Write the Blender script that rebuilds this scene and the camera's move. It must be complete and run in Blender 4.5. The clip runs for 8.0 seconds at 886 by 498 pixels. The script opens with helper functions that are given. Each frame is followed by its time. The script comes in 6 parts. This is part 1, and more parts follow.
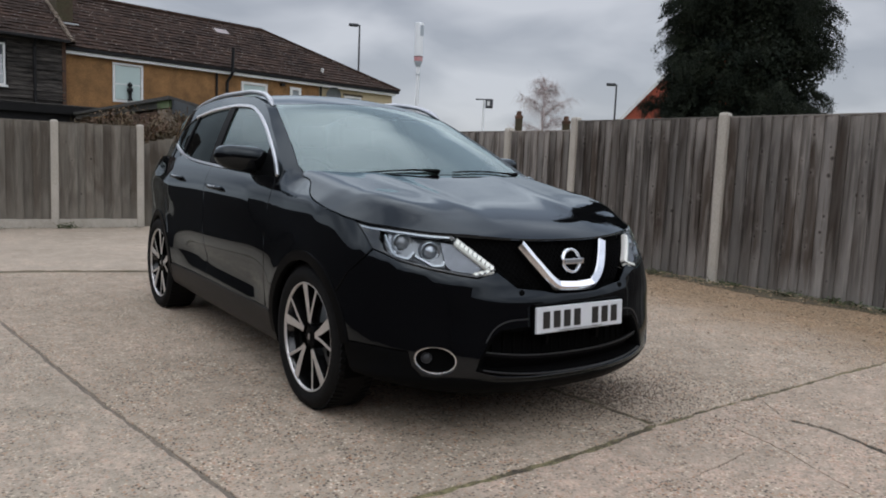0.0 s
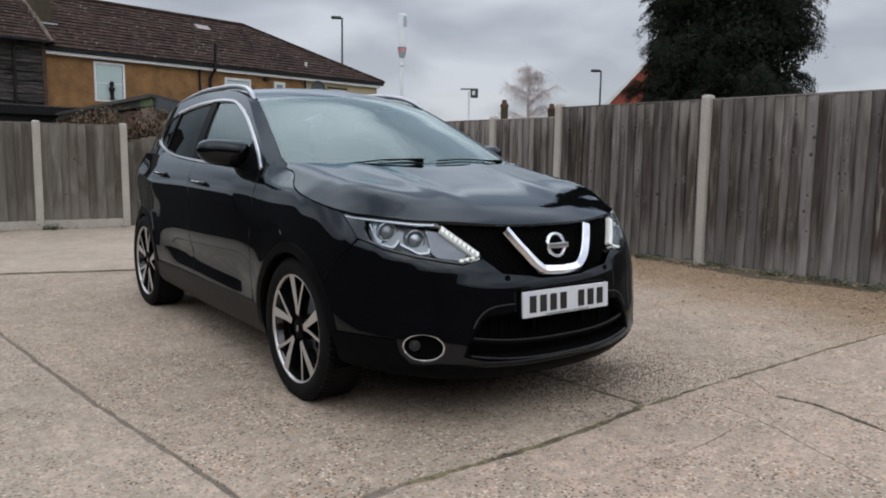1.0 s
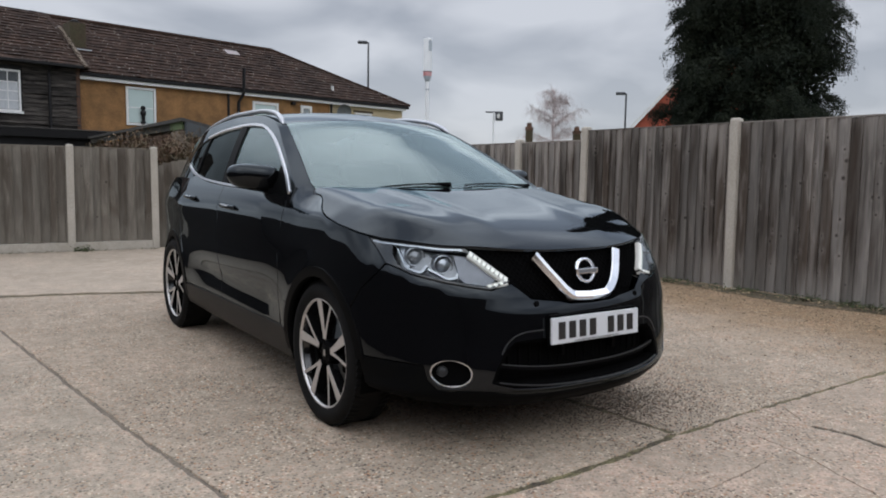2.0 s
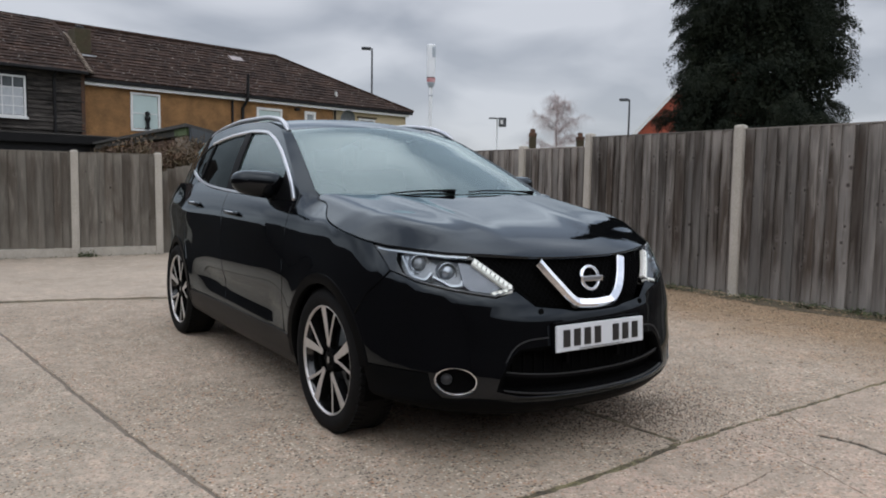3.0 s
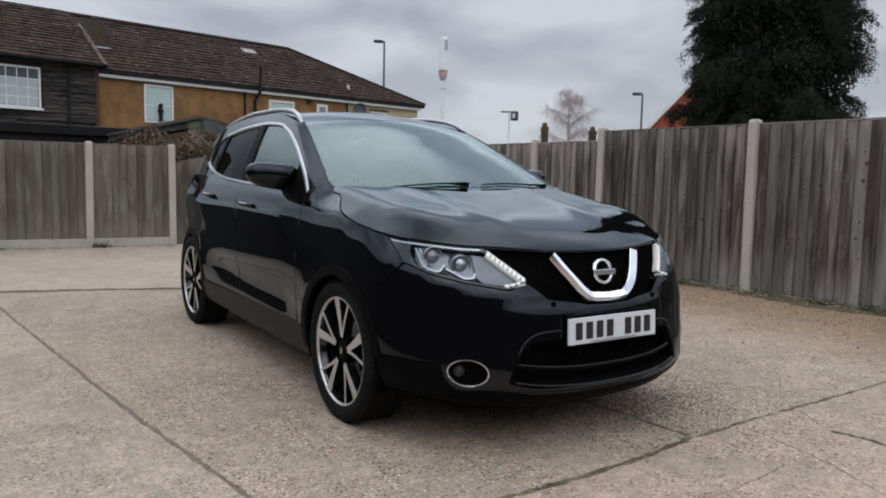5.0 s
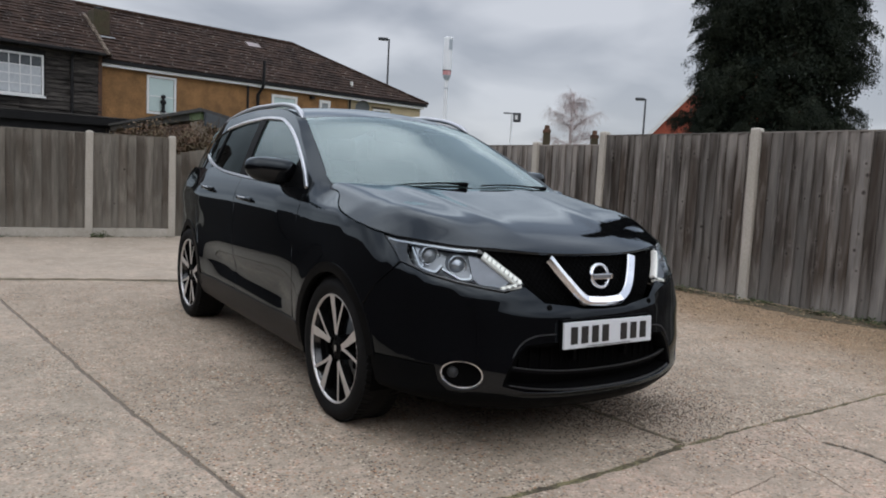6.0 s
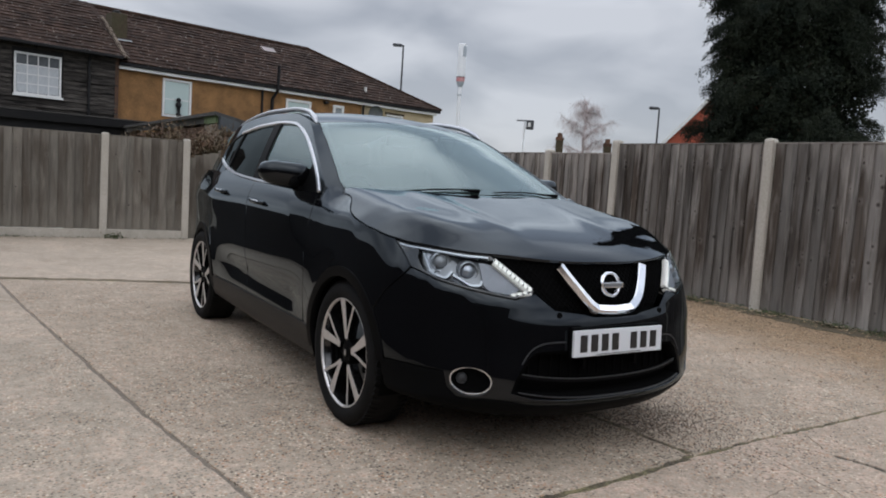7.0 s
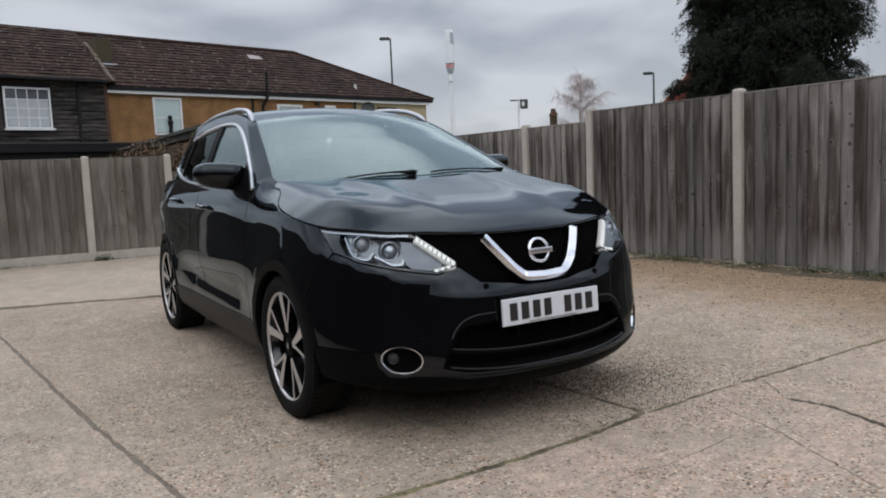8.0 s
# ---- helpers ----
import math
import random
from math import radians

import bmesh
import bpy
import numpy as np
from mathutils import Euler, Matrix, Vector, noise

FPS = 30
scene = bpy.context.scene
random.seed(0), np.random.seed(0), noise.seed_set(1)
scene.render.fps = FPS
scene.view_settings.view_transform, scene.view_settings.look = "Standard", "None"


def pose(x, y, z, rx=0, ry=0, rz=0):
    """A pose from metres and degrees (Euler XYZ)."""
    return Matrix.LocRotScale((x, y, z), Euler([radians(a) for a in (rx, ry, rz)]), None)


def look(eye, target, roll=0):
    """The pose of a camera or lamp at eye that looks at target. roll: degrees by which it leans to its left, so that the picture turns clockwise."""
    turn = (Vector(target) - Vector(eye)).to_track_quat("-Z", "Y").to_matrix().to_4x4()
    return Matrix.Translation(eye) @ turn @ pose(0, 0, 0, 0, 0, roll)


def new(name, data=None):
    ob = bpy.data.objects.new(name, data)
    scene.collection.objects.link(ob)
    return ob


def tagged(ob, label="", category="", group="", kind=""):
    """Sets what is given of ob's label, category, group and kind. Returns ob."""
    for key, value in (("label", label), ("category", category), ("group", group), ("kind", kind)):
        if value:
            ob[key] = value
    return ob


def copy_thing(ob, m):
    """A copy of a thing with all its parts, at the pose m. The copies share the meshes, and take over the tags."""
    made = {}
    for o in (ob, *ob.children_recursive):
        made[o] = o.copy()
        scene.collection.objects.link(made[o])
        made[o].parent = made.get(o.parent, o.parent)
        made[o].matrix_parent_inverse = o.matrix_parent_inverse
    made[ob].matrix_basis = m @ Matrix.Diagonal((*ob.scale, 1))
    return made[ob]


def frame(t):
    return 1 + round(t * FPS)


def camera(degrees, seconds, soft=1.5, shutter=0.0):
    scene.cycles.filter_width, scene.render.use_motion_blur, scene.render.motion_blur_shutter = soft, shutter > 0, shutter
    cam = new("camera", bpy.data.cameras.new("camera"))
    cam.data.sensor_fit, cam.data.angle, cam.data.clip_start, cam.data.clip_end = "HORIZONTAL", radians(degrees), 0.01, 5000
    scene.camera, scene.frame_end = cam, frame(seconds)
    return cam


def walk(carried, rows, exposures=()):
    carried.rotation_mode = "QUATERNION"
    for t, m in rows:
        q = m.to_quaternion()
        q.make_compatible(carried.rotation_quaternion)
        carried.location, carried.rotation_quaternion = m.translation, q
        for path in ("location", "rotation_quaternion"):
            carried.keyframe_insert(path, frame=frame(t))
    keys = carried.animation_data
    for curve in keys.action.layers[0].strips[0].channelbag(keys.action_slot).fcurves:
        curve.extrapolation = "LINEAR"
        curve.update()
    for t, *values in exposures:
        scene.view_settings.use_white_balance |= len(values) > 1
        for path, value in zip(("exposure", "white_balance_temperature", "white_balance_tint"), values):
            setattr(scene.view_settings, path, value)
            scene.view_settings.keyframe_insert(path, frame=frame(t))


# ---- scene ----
from mathutils.geometry import delaunay_2d_cdt

cam = camera(62.0, 8.0, soft=1.9)
PATH = [
    (0, (-2.325, -3.126, 1.162), (-1.177, -1.504, 0.935), 2.4),
    (0.5, (-2.317, -3.134, 1.146), (-1.147, -1.531, 0.899), 0.0),
    (1, (-2.317, -3.149, 1.149), (-1.148, -1.546, 0.899), 0.8),
    (1.5, (-2.33, -3.142, 1.159), (-1.196, -1.509, 0.947), 0.8),
    (1.7, (-2.321, -3.132, 1.159), (-1.199, -1.489, 0.957), 0.8),
    (2.8, (-2.321, -3.121, 1.163), (-1.205, -1.47, 0.986), 0.8),
    (3, (-2.323, -3.118, 1.165), (-1.211, -1.466, 0.989), 0.9),
    (3.5, (-2.323, -3.125, 1.17), (-1.214, -1.47, 0.997), 0.4),
    (4, (-2.328, -3.127, 1.162), (-1.22, -1.471, 0.99), 0.2),
    (4.5, (-2.338, -3.123, 1.162), (-1.24, -1.462, 0.974), 1.0),
    (4.7, (-2.343, -3.126, 1.162), (-1.254, -1.46, 0.972), 1.0),
    (5.8, (-2.325, -3.114, 1.155), (-1.233, -1.45, 0.955), 2.6),
    (6, (-2.326, -3.116, 1.162), (-1.236, -1.451, 0.967), 2.9),
    (6.5, (-2.329, -3.123, 1.166), (-1.248, -1.45, 0.991), 2.3),
    (7, (-2.331, -3.124, 1.162), (-1.266, -1.441, 0.982), 3.7),
    (7.5, (-2.272, -3.154, 1.142), (-1.192, -1.483, 0.937), 1.0),
    (7.6, (-2.238, -3.169, 1.135), (-1.152, -1.501, 0.933), 0.5),
    (7.8, (-2.126, -3.213, 1.125), (-1.038, -1.548, 0.922), -1.7),
    (8, (-1.992, -3.312, 1.12), (-0.961, -1.611, 0.911), -2.5),
]
walk(cam, [(t, look(eye, target, roll)) for t, eye, target, roll in PATH], exposures=[(0, -0.13), (0.5, -0.09), (1, -0.03), (3, -0.04), (8, -0.06)])

# ---- world, sun, exposure ----
scene.view_settings.exposure = 0.0
world = bpy.data.worlds.new("overcast")
scene.world = world
world.use_nodes = True
wn, wl = world.node_tree.nodes, world.node_tree.links
wn.clear()
SUN_EL, SUN_ROT = 48.0, 207.0


def wnode(kind, **props):
    n = wn.new(kind)
    for k, v in props.items():
        n.inputs[k].default_value = v
    return n


w_out = wn.new("ShaderNodeOutputWorld")
w_mix = wn.new("ShaderNodeMixShader")
w_mix.inputs[0].default_value = 0.88
w_sky = wn.new("ShaderNodeTexSky")
w_sky.sky_type, w_sky.sun_disc = "NISHITA", False
w_sky.sun_elevation, w_sky.sun_rotation = radians(SUN_EL), radians(SUN_ROT)
w_bg1, w_bg2 = wn.new("ShaderNodeBackground"), wn.new("ShaderNodeBackground")
w_bg1.inputs[1].default_value = 0.1
w_bg2.inputs[1].default_value = 1.0
w_tc = wn.new("ShaderNodeTexCoord")
w_sep = wn.new("ShaderNodeSeparateXYZ")
w_add = wn.new("ShaderNodeMath")
w_add.operation, w_add.inputs[1].default_value = "ADD", 0.28
w_abs = wn.new("ShaderNodeMath")
w_abs.operation = "ABSOLUTE"
w_div = wn.new("ShaderNodeVectorMath")
w_div.operation = "DIVIDE"
w_comb = wn.new("ShaderNodeCombineXYZ")
w_noise = wnode("ShaderNodeTexNoise", Scale=2.4, Detail=4.0, Roughness=0.40, Distortion=0.3)
w_ramp = wn.new("ShaderNodeValToRGB")
w_ramp.color_ramp.elements[0].position, w_ramp.color_ramp.elements[0].color = 0.385, (0.31, 0.345, 0.42, 1)
w_ramp.color_ramp.elements[1].position, w_ramp.color_ramp.elements[1].color = 0.635, (0.84, 0.867, 0.94, 1)
w_hz = wn.new("ShaderNodeMapRange")
w_hz.inputs[1].default_value, w_hz.inputs[2].default_value = 0.0, 0.5
w_hz.inputs[3].default_value, w_hz.inputs[4].default_value = 0.72, 0.0
w_up = wn.new("ShaderNodeMapRange")
w_up.inputs[1].default_value, w_up.inputs[2].default_value = 0.23, 0.50
w_up.inputs[3].default_value, w_up.inputs[4].default_value = 0.86, 2.65
w_lift = wn.new("ShaderNodeMixRGB")
w_lift.inputs[2].default_value = (0.69, 0.715, 0.775, 1)
wl.new(w_tc.outputs["Generated"], w_sep.inputs[0])
wl.new(w_sep.outputs[2], w_abs.inputs[0])
wl.new(w_abs.outputs[0], w_add.inputs[0])
for i in range(3):
    wl.new(w_add.outputs[0], w_comb.inputs[i])
wl.new(w_tc.outputs["Generated"], w_div.inputs[0])
wl.new(w_comb.outputs[0], w_div.inputs[1])
wl.new(w_div.outputs[0], w_noise.inputs["Vector"])
wl.new(w_noise.outputs["Fac"], w_ramp.inputs[0])
wl.new(w_abs.outputs[0], w_hz.inputs[0])
wl.new(w_hz.outputs[0], w_lift.inputs[0])
wl.new(w_ramp.outputs[0], w_lift.inputs[1])
wl.new(w_lift.outputs[0], w_bg2.inputs[0])
wl.new(w_abs.outputs[0], w_up.inputs[0])
wl.new(w_up.outputs[0], w_bg2.inputs[1])
wl.new(w_sky.outputs[0], w_bg1.inputs[0])
wl.new(w_bg1.outputs[0], w_mix.inputs[1])
wl.new(w_bg2.outputs[0], w_mix.inputs[2])
wl.new(w_mix.outputs[0], w_out.inputs[0])

sun = new("sun", bpy.data.lights.new("sun", "SUN"))
sun.data.energy, sun.data.angle, sun.data.color = 0.35, radians(60), (1.0, 0.96, 0.9)
sun_a = radians(SUN_ROT)
sun.matrix_world = look((0, 0, 20), (-20 * math.sin(sun_a) / math.tan(radians(SUN_EL)), -20 * math.cos(sun_a) / math.tan(radians(SUN_EL)), 0))


# ---- materials ----
def mat(name, col, rough=0.6, metal=0.0, col2=None, scale=6.0, stretch=(1, 1, 1), bump=0.0, bscale=60.0, grain=0.0,
        spec=0.5, coat=0.0, vary=0.0, island=False, contrast=0.25, specks=0.0):
    """Base colour between col and col2 by soft stains, fine grain, relief, and a change from piece to piece."""
    m = bpy.data.materials.new(name)
    m.use_nodes = True
    n, l = m.node_tree.nodes, m.node_tree.links
    b = n["Principled BSDF"]
    b.inputs["Roughness"].default_value, b.inputs["Metallic"].default_value = rough, metal
    b.inputs["Specular IOR Level"].default_value = spec
    b.inputs["Coat Weight"].default_value, b.inputs["Coat Roughness"].default_value = coat, 0.02
    b.inputs["Base Color"].default_value = (*col, 1)
    if col2 is None and not grain and not bump and not vary:
        return m
    tc = n.new("ShaderNodeTexCoord")
    mp = n.new("ShaderNodeMapping")
    mp.inputs["Scale"].default_value = stretch
    l.new(tc.outputs["Object"], mp.inputs[0])
    if vary and not island:
        off = n.new("ShaderNodeVectorMath")
        off.operation = "SCALE"
        off.inputs[0].default_value = (31.0, 17.0, 23.0)
        l.new(n.new("ShaderNodeObjectInfo").outputs["Random"], off.inputs["Scale"])
        l.new(off.outputs[0], mp.inputs["Location"])
    big = n.new("ShaderNodeTexNoise")
    big.inputs["Scale"].default_value, big.inputs["Detail"].default_value, big.inputs["Roughness"].default_value = scale, 6, 0.6
    l.new(mp.outputs[0], big.inputs["Vector"])
    ramp = n.new("ShaderNodeMapRange")
    ramp.inputs[1].default_value, ramp.inputs[2].default_value = 0.5 - contrast, 0.5 + contrast
    l.new(big.outputs["Fac"], ramp.inputs[0])
    mix = n.new("ShaderNodeMixRGB")
    mix.inputs[1].default_value, mix.inputs[2].default_value = (*col, 1), (*(col2 or col), 1)
    l.new(ramp.outputs[0], mix.inputs[0])
    out = mix.outputs[0]
    fine = n.new("ShaderNodeTexNoise")
    fine.inputs["Scale"].default_value, fine.inputs["Detail"].default_value = bscale, 4
    l.new(mp.outputs[0], fine.inputs["Vector"])
    gain = None
    if grain:
        gm = n.new("ShaderNodeMapRange")
        gm.inputs[1].default_value, gm.inputs[2].default_value = 0.25, 0.75
        gm.inputs[3].default_value, gm.inputs[4].default_value = 1 - grain, 1 + grain
        l.new(fine.outputs["Fac"], gm.inputs[0])
        gain = gm.outputs[0]
    if vary:
        rnd = n.new("ShaderNodeNewGeometry").outputs["Random Per Island"] if island else n.new("ShaderNodeObjectInfo").outputs["Random"]
        vm = n.new("ShaderNodeMapRange")
        vm.inputs[3].default_value, vm.inputs[4].default_value = 1 - vary, 1 + vary
        l.new(rnd, vm.inputs[0])
        if gain:
            mu = n.new("ShaderNodeMath")
            mu.operation = "MULTIPLY"
            l.new(gain, mu.inputs[0])
            l.new(vm.outputs[0], mu.inputs[1])
            gain = mu.outputs[0]
        else:
            gain = vm.outputs[0]
    if specks:
        sv = n.new("ShaderNodeTexNoise")
        sv.inputs["Scale"].default_value, sv.inputs["Detail"].default_value = 9.0, 3
        l.new(tc.outputs["Object"], sv.inputs["Vector"])
        sr = n.new("ShaderNodeMapRange")
        sr.inputs[1].default_value, sr.inputs[2].default_value, sr.inputs[4].default_value = 0.655, 0.69, specks
        l.new(sv.outputs["Fac"], sr.inputs[0])
        sx = n.new("ShaderNodeMixRGB")
        sx.inputs[2].default_value = (0.42, 0.40, 0.37, 1)
        l.new(sr.outputs[0], sx.inputs[0])
        l.new(out, sx.inputs[1])
        out = sx.outputs[0]
    if gain:
        sc = n.new("ShaderNodeVectorMath")
        sc.operation = "SCALE"
        l.new(out, sc.inputs[0])
        l.new(gain, sc.inputs["Scale"])
        out = sc.outputs[0]
    l.new(out, b.inputs["Base Color"])
    if bump:
        bp = n.new("ShaderNodeBump")
        bp.inputs["Strength"].default_value, bp.inputs["Distance"].default_value = bump, 0.01
        l.new(fine.outputs["Fac"], bp.inputs["Height"])
        l.new(bp.outputs[0], b.inputs["Normal"])
    return m


def concrete(name, base, dark, pebbles, smooth, brown=None):
    """Worn cast concrete: stones showing in the paste, wide stains, small pits. smooth: how much paste still covers the stones."""
    m = bpy.data.materials.new(name)
    m.use_nodes = True
    n, l = m.node_tree.nodes, m.node_tree.links
    b = n["Principled BSDF"]
    b.inputs["Roughness"].default_value, b.inputs["Specular IOR Level"].default_value = 0.9, 0.25
    tc = n.new("ShaderNodeTexCoord")

    def noise_tex(scale, detail=5, rough=0.6):
        t = n.new("ShaderNodeTexNoise")
        t.inputs["Scale"].default_value, t.inputs["Detail"].default_value, t.inputs["Roughness"].default_value = scale, detail, rough
        l.new(tc.outputs["Object"], t.inputs["Vector"])
        return t.outputs["Fac"]

    def rng(src, a, c, lo=0.0, hi=1.0):
        r = n.new("ShaderNodeMapRange")
        r.inputs[1].default_value, r.inputs[2].default_value, r.inputs[3].default_value, r.inputs[4].default_value = a, c, lo, hi
        l.new(src, r.inputs[0])
        return r.outputs[0]

    def mix(fac, a, c, kind="MIX"):
        x = n.new("ShaderNodeMixRGB")
        x.blend_type = kind
        for i, v in ((0, fac), (1, a), (2, c)):
            if isinstance(v, tuple):
                x.inputs[i].default_value = (*v, 1)
            elif isinstance(v, float):
                x.inputs[i].default_value = v
            else:
                l.new(v, x.inputs[i])
        return x.outputs[0]

    stones = n.new("ShaderNodeTexVoronoi")
    stones.inputs["Scale"].default_value = 74.0
    l.new(tc.outputs["Object"], stones.inputs["Vector"])
    ramp = n.new("ShaderNodeValToRGB")
    els = ramp.color_ramp.elements
    els[0].position, els[0].color = 0.0, (*pebbles[0], 1)
    els[1].position, els[1].color = 1.0, (*pebbles[-1], 1)
    for i, c in enumerate(pebbles[1:-1]):
        e = els.new((i + 1) / (len(pebbles) - 1))
        e.color = (*c, 1)
    ramp.color_ramp.interpolation = "CONSTANT"
    sep = n.new("ShaderNodeSeparateXYZ")
    l.new(stones.outputs["Color"], sep.inputs[0])
    l.new(sep.outputs[0], ramp.inputs[0])
    wide = noise_tex(0.9, 6, 0.62)
    mid = noise_tex(5.0, 6, 0.65)
    fine = noise_tex(130.0, 4, 0.7)
    paste = mix(rng(wide, 0.40, 0.61), base, dark)
    paste = mix(rng(mid, 0.36, 0.68, 0.0, 0.7), paste, tuple(v * 1.25 for v in base))
    paste = mix(rng(noise_tex(17.0, 6, 0.75), 0.44, 0.64, 0.0, 0.6 - 0.25 * smooth), paste, tuple(v * 0.76 for v in dark))
    show = n.new("ShaderNodeMath")
    show.operation = "MULTIPLY"
    l.new(rng(stones.outputs["Distance"], 0.52, 0.36), show.inputs[0])
    l.new(rng(noise_tex(2.2, 5, 0.7), 0.38 + 0.2 * smooth, 0.58 + 0.2 * smooth, 0.42 - 0.3 * smooth, 1.0 - 0.3 * smooth), show.inputs[1])
    col = mix(show.outputs[0], paste, ramp.outputs[0])
    pits = n.new("ShaderNodeTexVoronoi")
    pits.inputs["Scale"].default_value = 27.0
    l.new(tc.outputs["Object"], pits.inputs["Vector"])
    some = n.new("ShaderNodeMath")
    some.operation = "MULTIPLY"
    pick = n.new("ShaderNodeSeparateXYZ")
    l.new(pits.outputs["Color"], pick.inputs[0])
    l.new(rng(pits.outputs["Distance"], 0.20, 0.12, 0.0, 0.9 - 0.4 * smooth), some.inputs[0])
    l.new(rng(pick.outputs[1], 0.35, 0.75), some.inputs[1])
    where = n.new("ShaderNodeMath")
    where.operation = "MULTIPLY"
    l.new(some.outputs[0], where.inputs[0])
    l.new(rng(noise_tex(1.7, 4, 0.6), 0.38, 0.60, 0.15, 1.0), where.inputs[1])
    col = mix(where.outputs[0], col, (0.050, 0.038, 0.032))
    col = mix(rng(fine, 0.2, 0.8, 0.0, 0.55), col, (0.09, 0.085, 0.08), "OVERLAY")
    if brown:
        place = n.new("ShaderNodeSeparateXYZ")
        l.new(tc.outputs["Object"], place.inputs[0])
        wob = n.new("ShaderNodeMath")
        wob.operation = "ADD"
        l.new(place.outputs[0], wob.inputs[0])
        l.new(rng(noise_tex(1.6, 4, 0.6), 0.25, 0.75, -0.55, 0.55), wob.inputs[1])
        col = mix(rng(wob.outputs[0], brown[0], brown[1], 0.0, 0.9), col, (0.74, 0.63, 0.49), "MULTIPLY")
    l.new(col, b.inputs["Base Color"])
    hsum = n.new("ShaderNodeMath")
    hsum.operation = "ADD"
    l.new(show.outputs[0], hsum.inputs[0])
    l.new(fine, hsum.inputs[1])
    bp = n.new("ShaderNodeBump")
    bp.inputs["Strength"].default_value, bp.inputs["Distance"].default_value = 0.55, 0.006
    l.new(hsum.outputs[0], bp.inputs["Height"])
    l.new(bp.outputs[0], b.inputs["Normal"])
    return m


def board_paint(name, grey, brown, pale, vary, knots, streak):
    """Bare weathered softwood: silver-grey over brown, worn pale patches, dark streaks, grain and knots, each board its own."""
    m = bpy.data.materials.new(name)
    m.use_nodes = True
    n, l = m.node_tree.nodes, m.node_tree.links
    b = n["Principled BSDF"]
    b.inputs["Roughness"].default_value, b.inputs["Specular IOR Level"].default_value = 0.9, 0.2
    tc, info = n.new("ShaderNodeTexCoord"), n.new("ShaderNodeObjectInfo")
    off = n.new("ShaderNodeVectorMath")
    off.operation = "SCALE"
    off.inputs[0].default_value = (31.0, 17.0, 23.0)
    l.new(info.outputs["Random"], off.inputs["Scale"])
    metres = n.new("ShaderNodeMapping")
    metres.inputs["Scale"].default_value = (0.115, 1.0, 1.70)
    l.new(tc.outputs["Object"], metres.inputs[0])
    l.new(off.outputs[0], metres.inputs["Location"])

    def noise_tex(sx, sz, detail=4, rough=0.55, twist=0.0):
        mp = n.new("ShaderNodeMapping")
        mp.inputs["Scale"].default_value = (sx, 1.0, sz)
        l.new(metres.outputs[0], mp.inputs[0])
        t = n.new("ShaderNodeTexNoise")
        t.inputs["Scale"].default_value, t.inputs["Detail"].default_value = 1.0, detail
        t.inputs["Roughness"].default_value, t.inputs["Distortion"].default_value = rough, twist
        l.new(mp.outputs[0], t.inputs["Vector"])
        return t.outputs["Fac"]

    def rng(src, a, c, lo=0.0, hi=1.0):
        r = n.new("ShaderNodeMapRange")
        r.inputs[1].default_value, r.inputs[2].default_value, r.inputs[3].default_value, r.inputs[4].default_value = a, c, lo, hi
        l.new(src, r.inputs[0])
        return r.outputs[0]

    def math2(kind, a, c):
        x = n.new("ShaderNodeMath")
        x.operation = kind
        for i, v in ((0, a), (1, c)):
            if isinstance(v, float):
                x.inputs[i].default_value = v
            else:
                l.new(v, x.inputs[i])
        return x.outputs[0]

    def mix(fac, a, c):
        x = n.new("ShaderNodeMixRGB")
        for i, v in ((0, fac), (1, a), (2, c)):
            if isinstance(v, tuple):
                x.inputs[i].default_value = (*v, 1)
            else:
                l.new(v, x.inputs[i])
        return x.outputs[0]

    own = math2("FRACT", math2("MULTIPLY", info.outputs["Random"], 7.31), 0.0)
    tone = math2("ADD", rng(noise_tex(9, 0.8, 4, 0.55, 0.3), 0.30, 0.70, -0.55, 0.65), own)
    col = mix(rng(tone, 0.05, 1.05), brown, grey)
    col = mix(rng(noise_tex(10, 1.3, 4, 0.55, 0.5), 0.52, 0.68, 0.0, 0.75), col, pale)
    col = mix(rng(noise_tex(15, 0.9, 4, 0.55, 0.3), 0.50, 0.66, 0.0, streak), col, tuple(v * 0.42 for v in brown))
    km = n.new("ShaderNodeMapping")
    km.inputs["Rotation"].default_value = (math.pi / 2, 0, 0)
    km.inputs["Scale"].default_value = (7.0, 7.0, 6.0)
    l.new(metres.outputs[0], km.inputs[0])
    kv = n.new("ShaderNodeTexVoronoi")
    kv.voronoi_dimensions = "2D"
    kv.inputs["Scale"].default_value = 1.0
    l.new(km.outputs[0], kv.inputs["Vector"])
    pick = n.new("ShaderNodeSeparateXYZ")
    l.new(kv.outputs["Color"], pick.inputs[0])
    some = math2("LESS_THAN", pick.outputs[0], knots)
    ring = math2("MULTIPLY", rng(kv.outputs["Distance"], 0.08, 0.34, 0.5, 0.0), some)
    col = mix(math2("MULTIPLY", ring, rng(noise_tex(60, 9, 3), 0.42, 0.62)), col, pale)
    size = math2("MULTIPLY", kv.outputs["Distance"], rng(pick.outputs[1], 0.0, 1.0, 0.75, 2.4))
    col = mix(math2("MULTIPLY", rng(size, 0.045, 0.15, 0.9, 0.0), some), col, (0.022, 0.017, 0.014))
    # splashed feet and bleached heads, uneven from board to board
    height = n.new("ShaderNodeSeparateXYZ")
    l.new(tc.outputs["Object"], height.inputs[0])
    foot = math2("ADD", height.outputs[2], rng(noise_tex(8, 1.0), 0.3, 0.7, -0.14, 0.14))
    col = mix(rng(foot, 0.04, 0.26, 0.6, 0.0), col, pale)
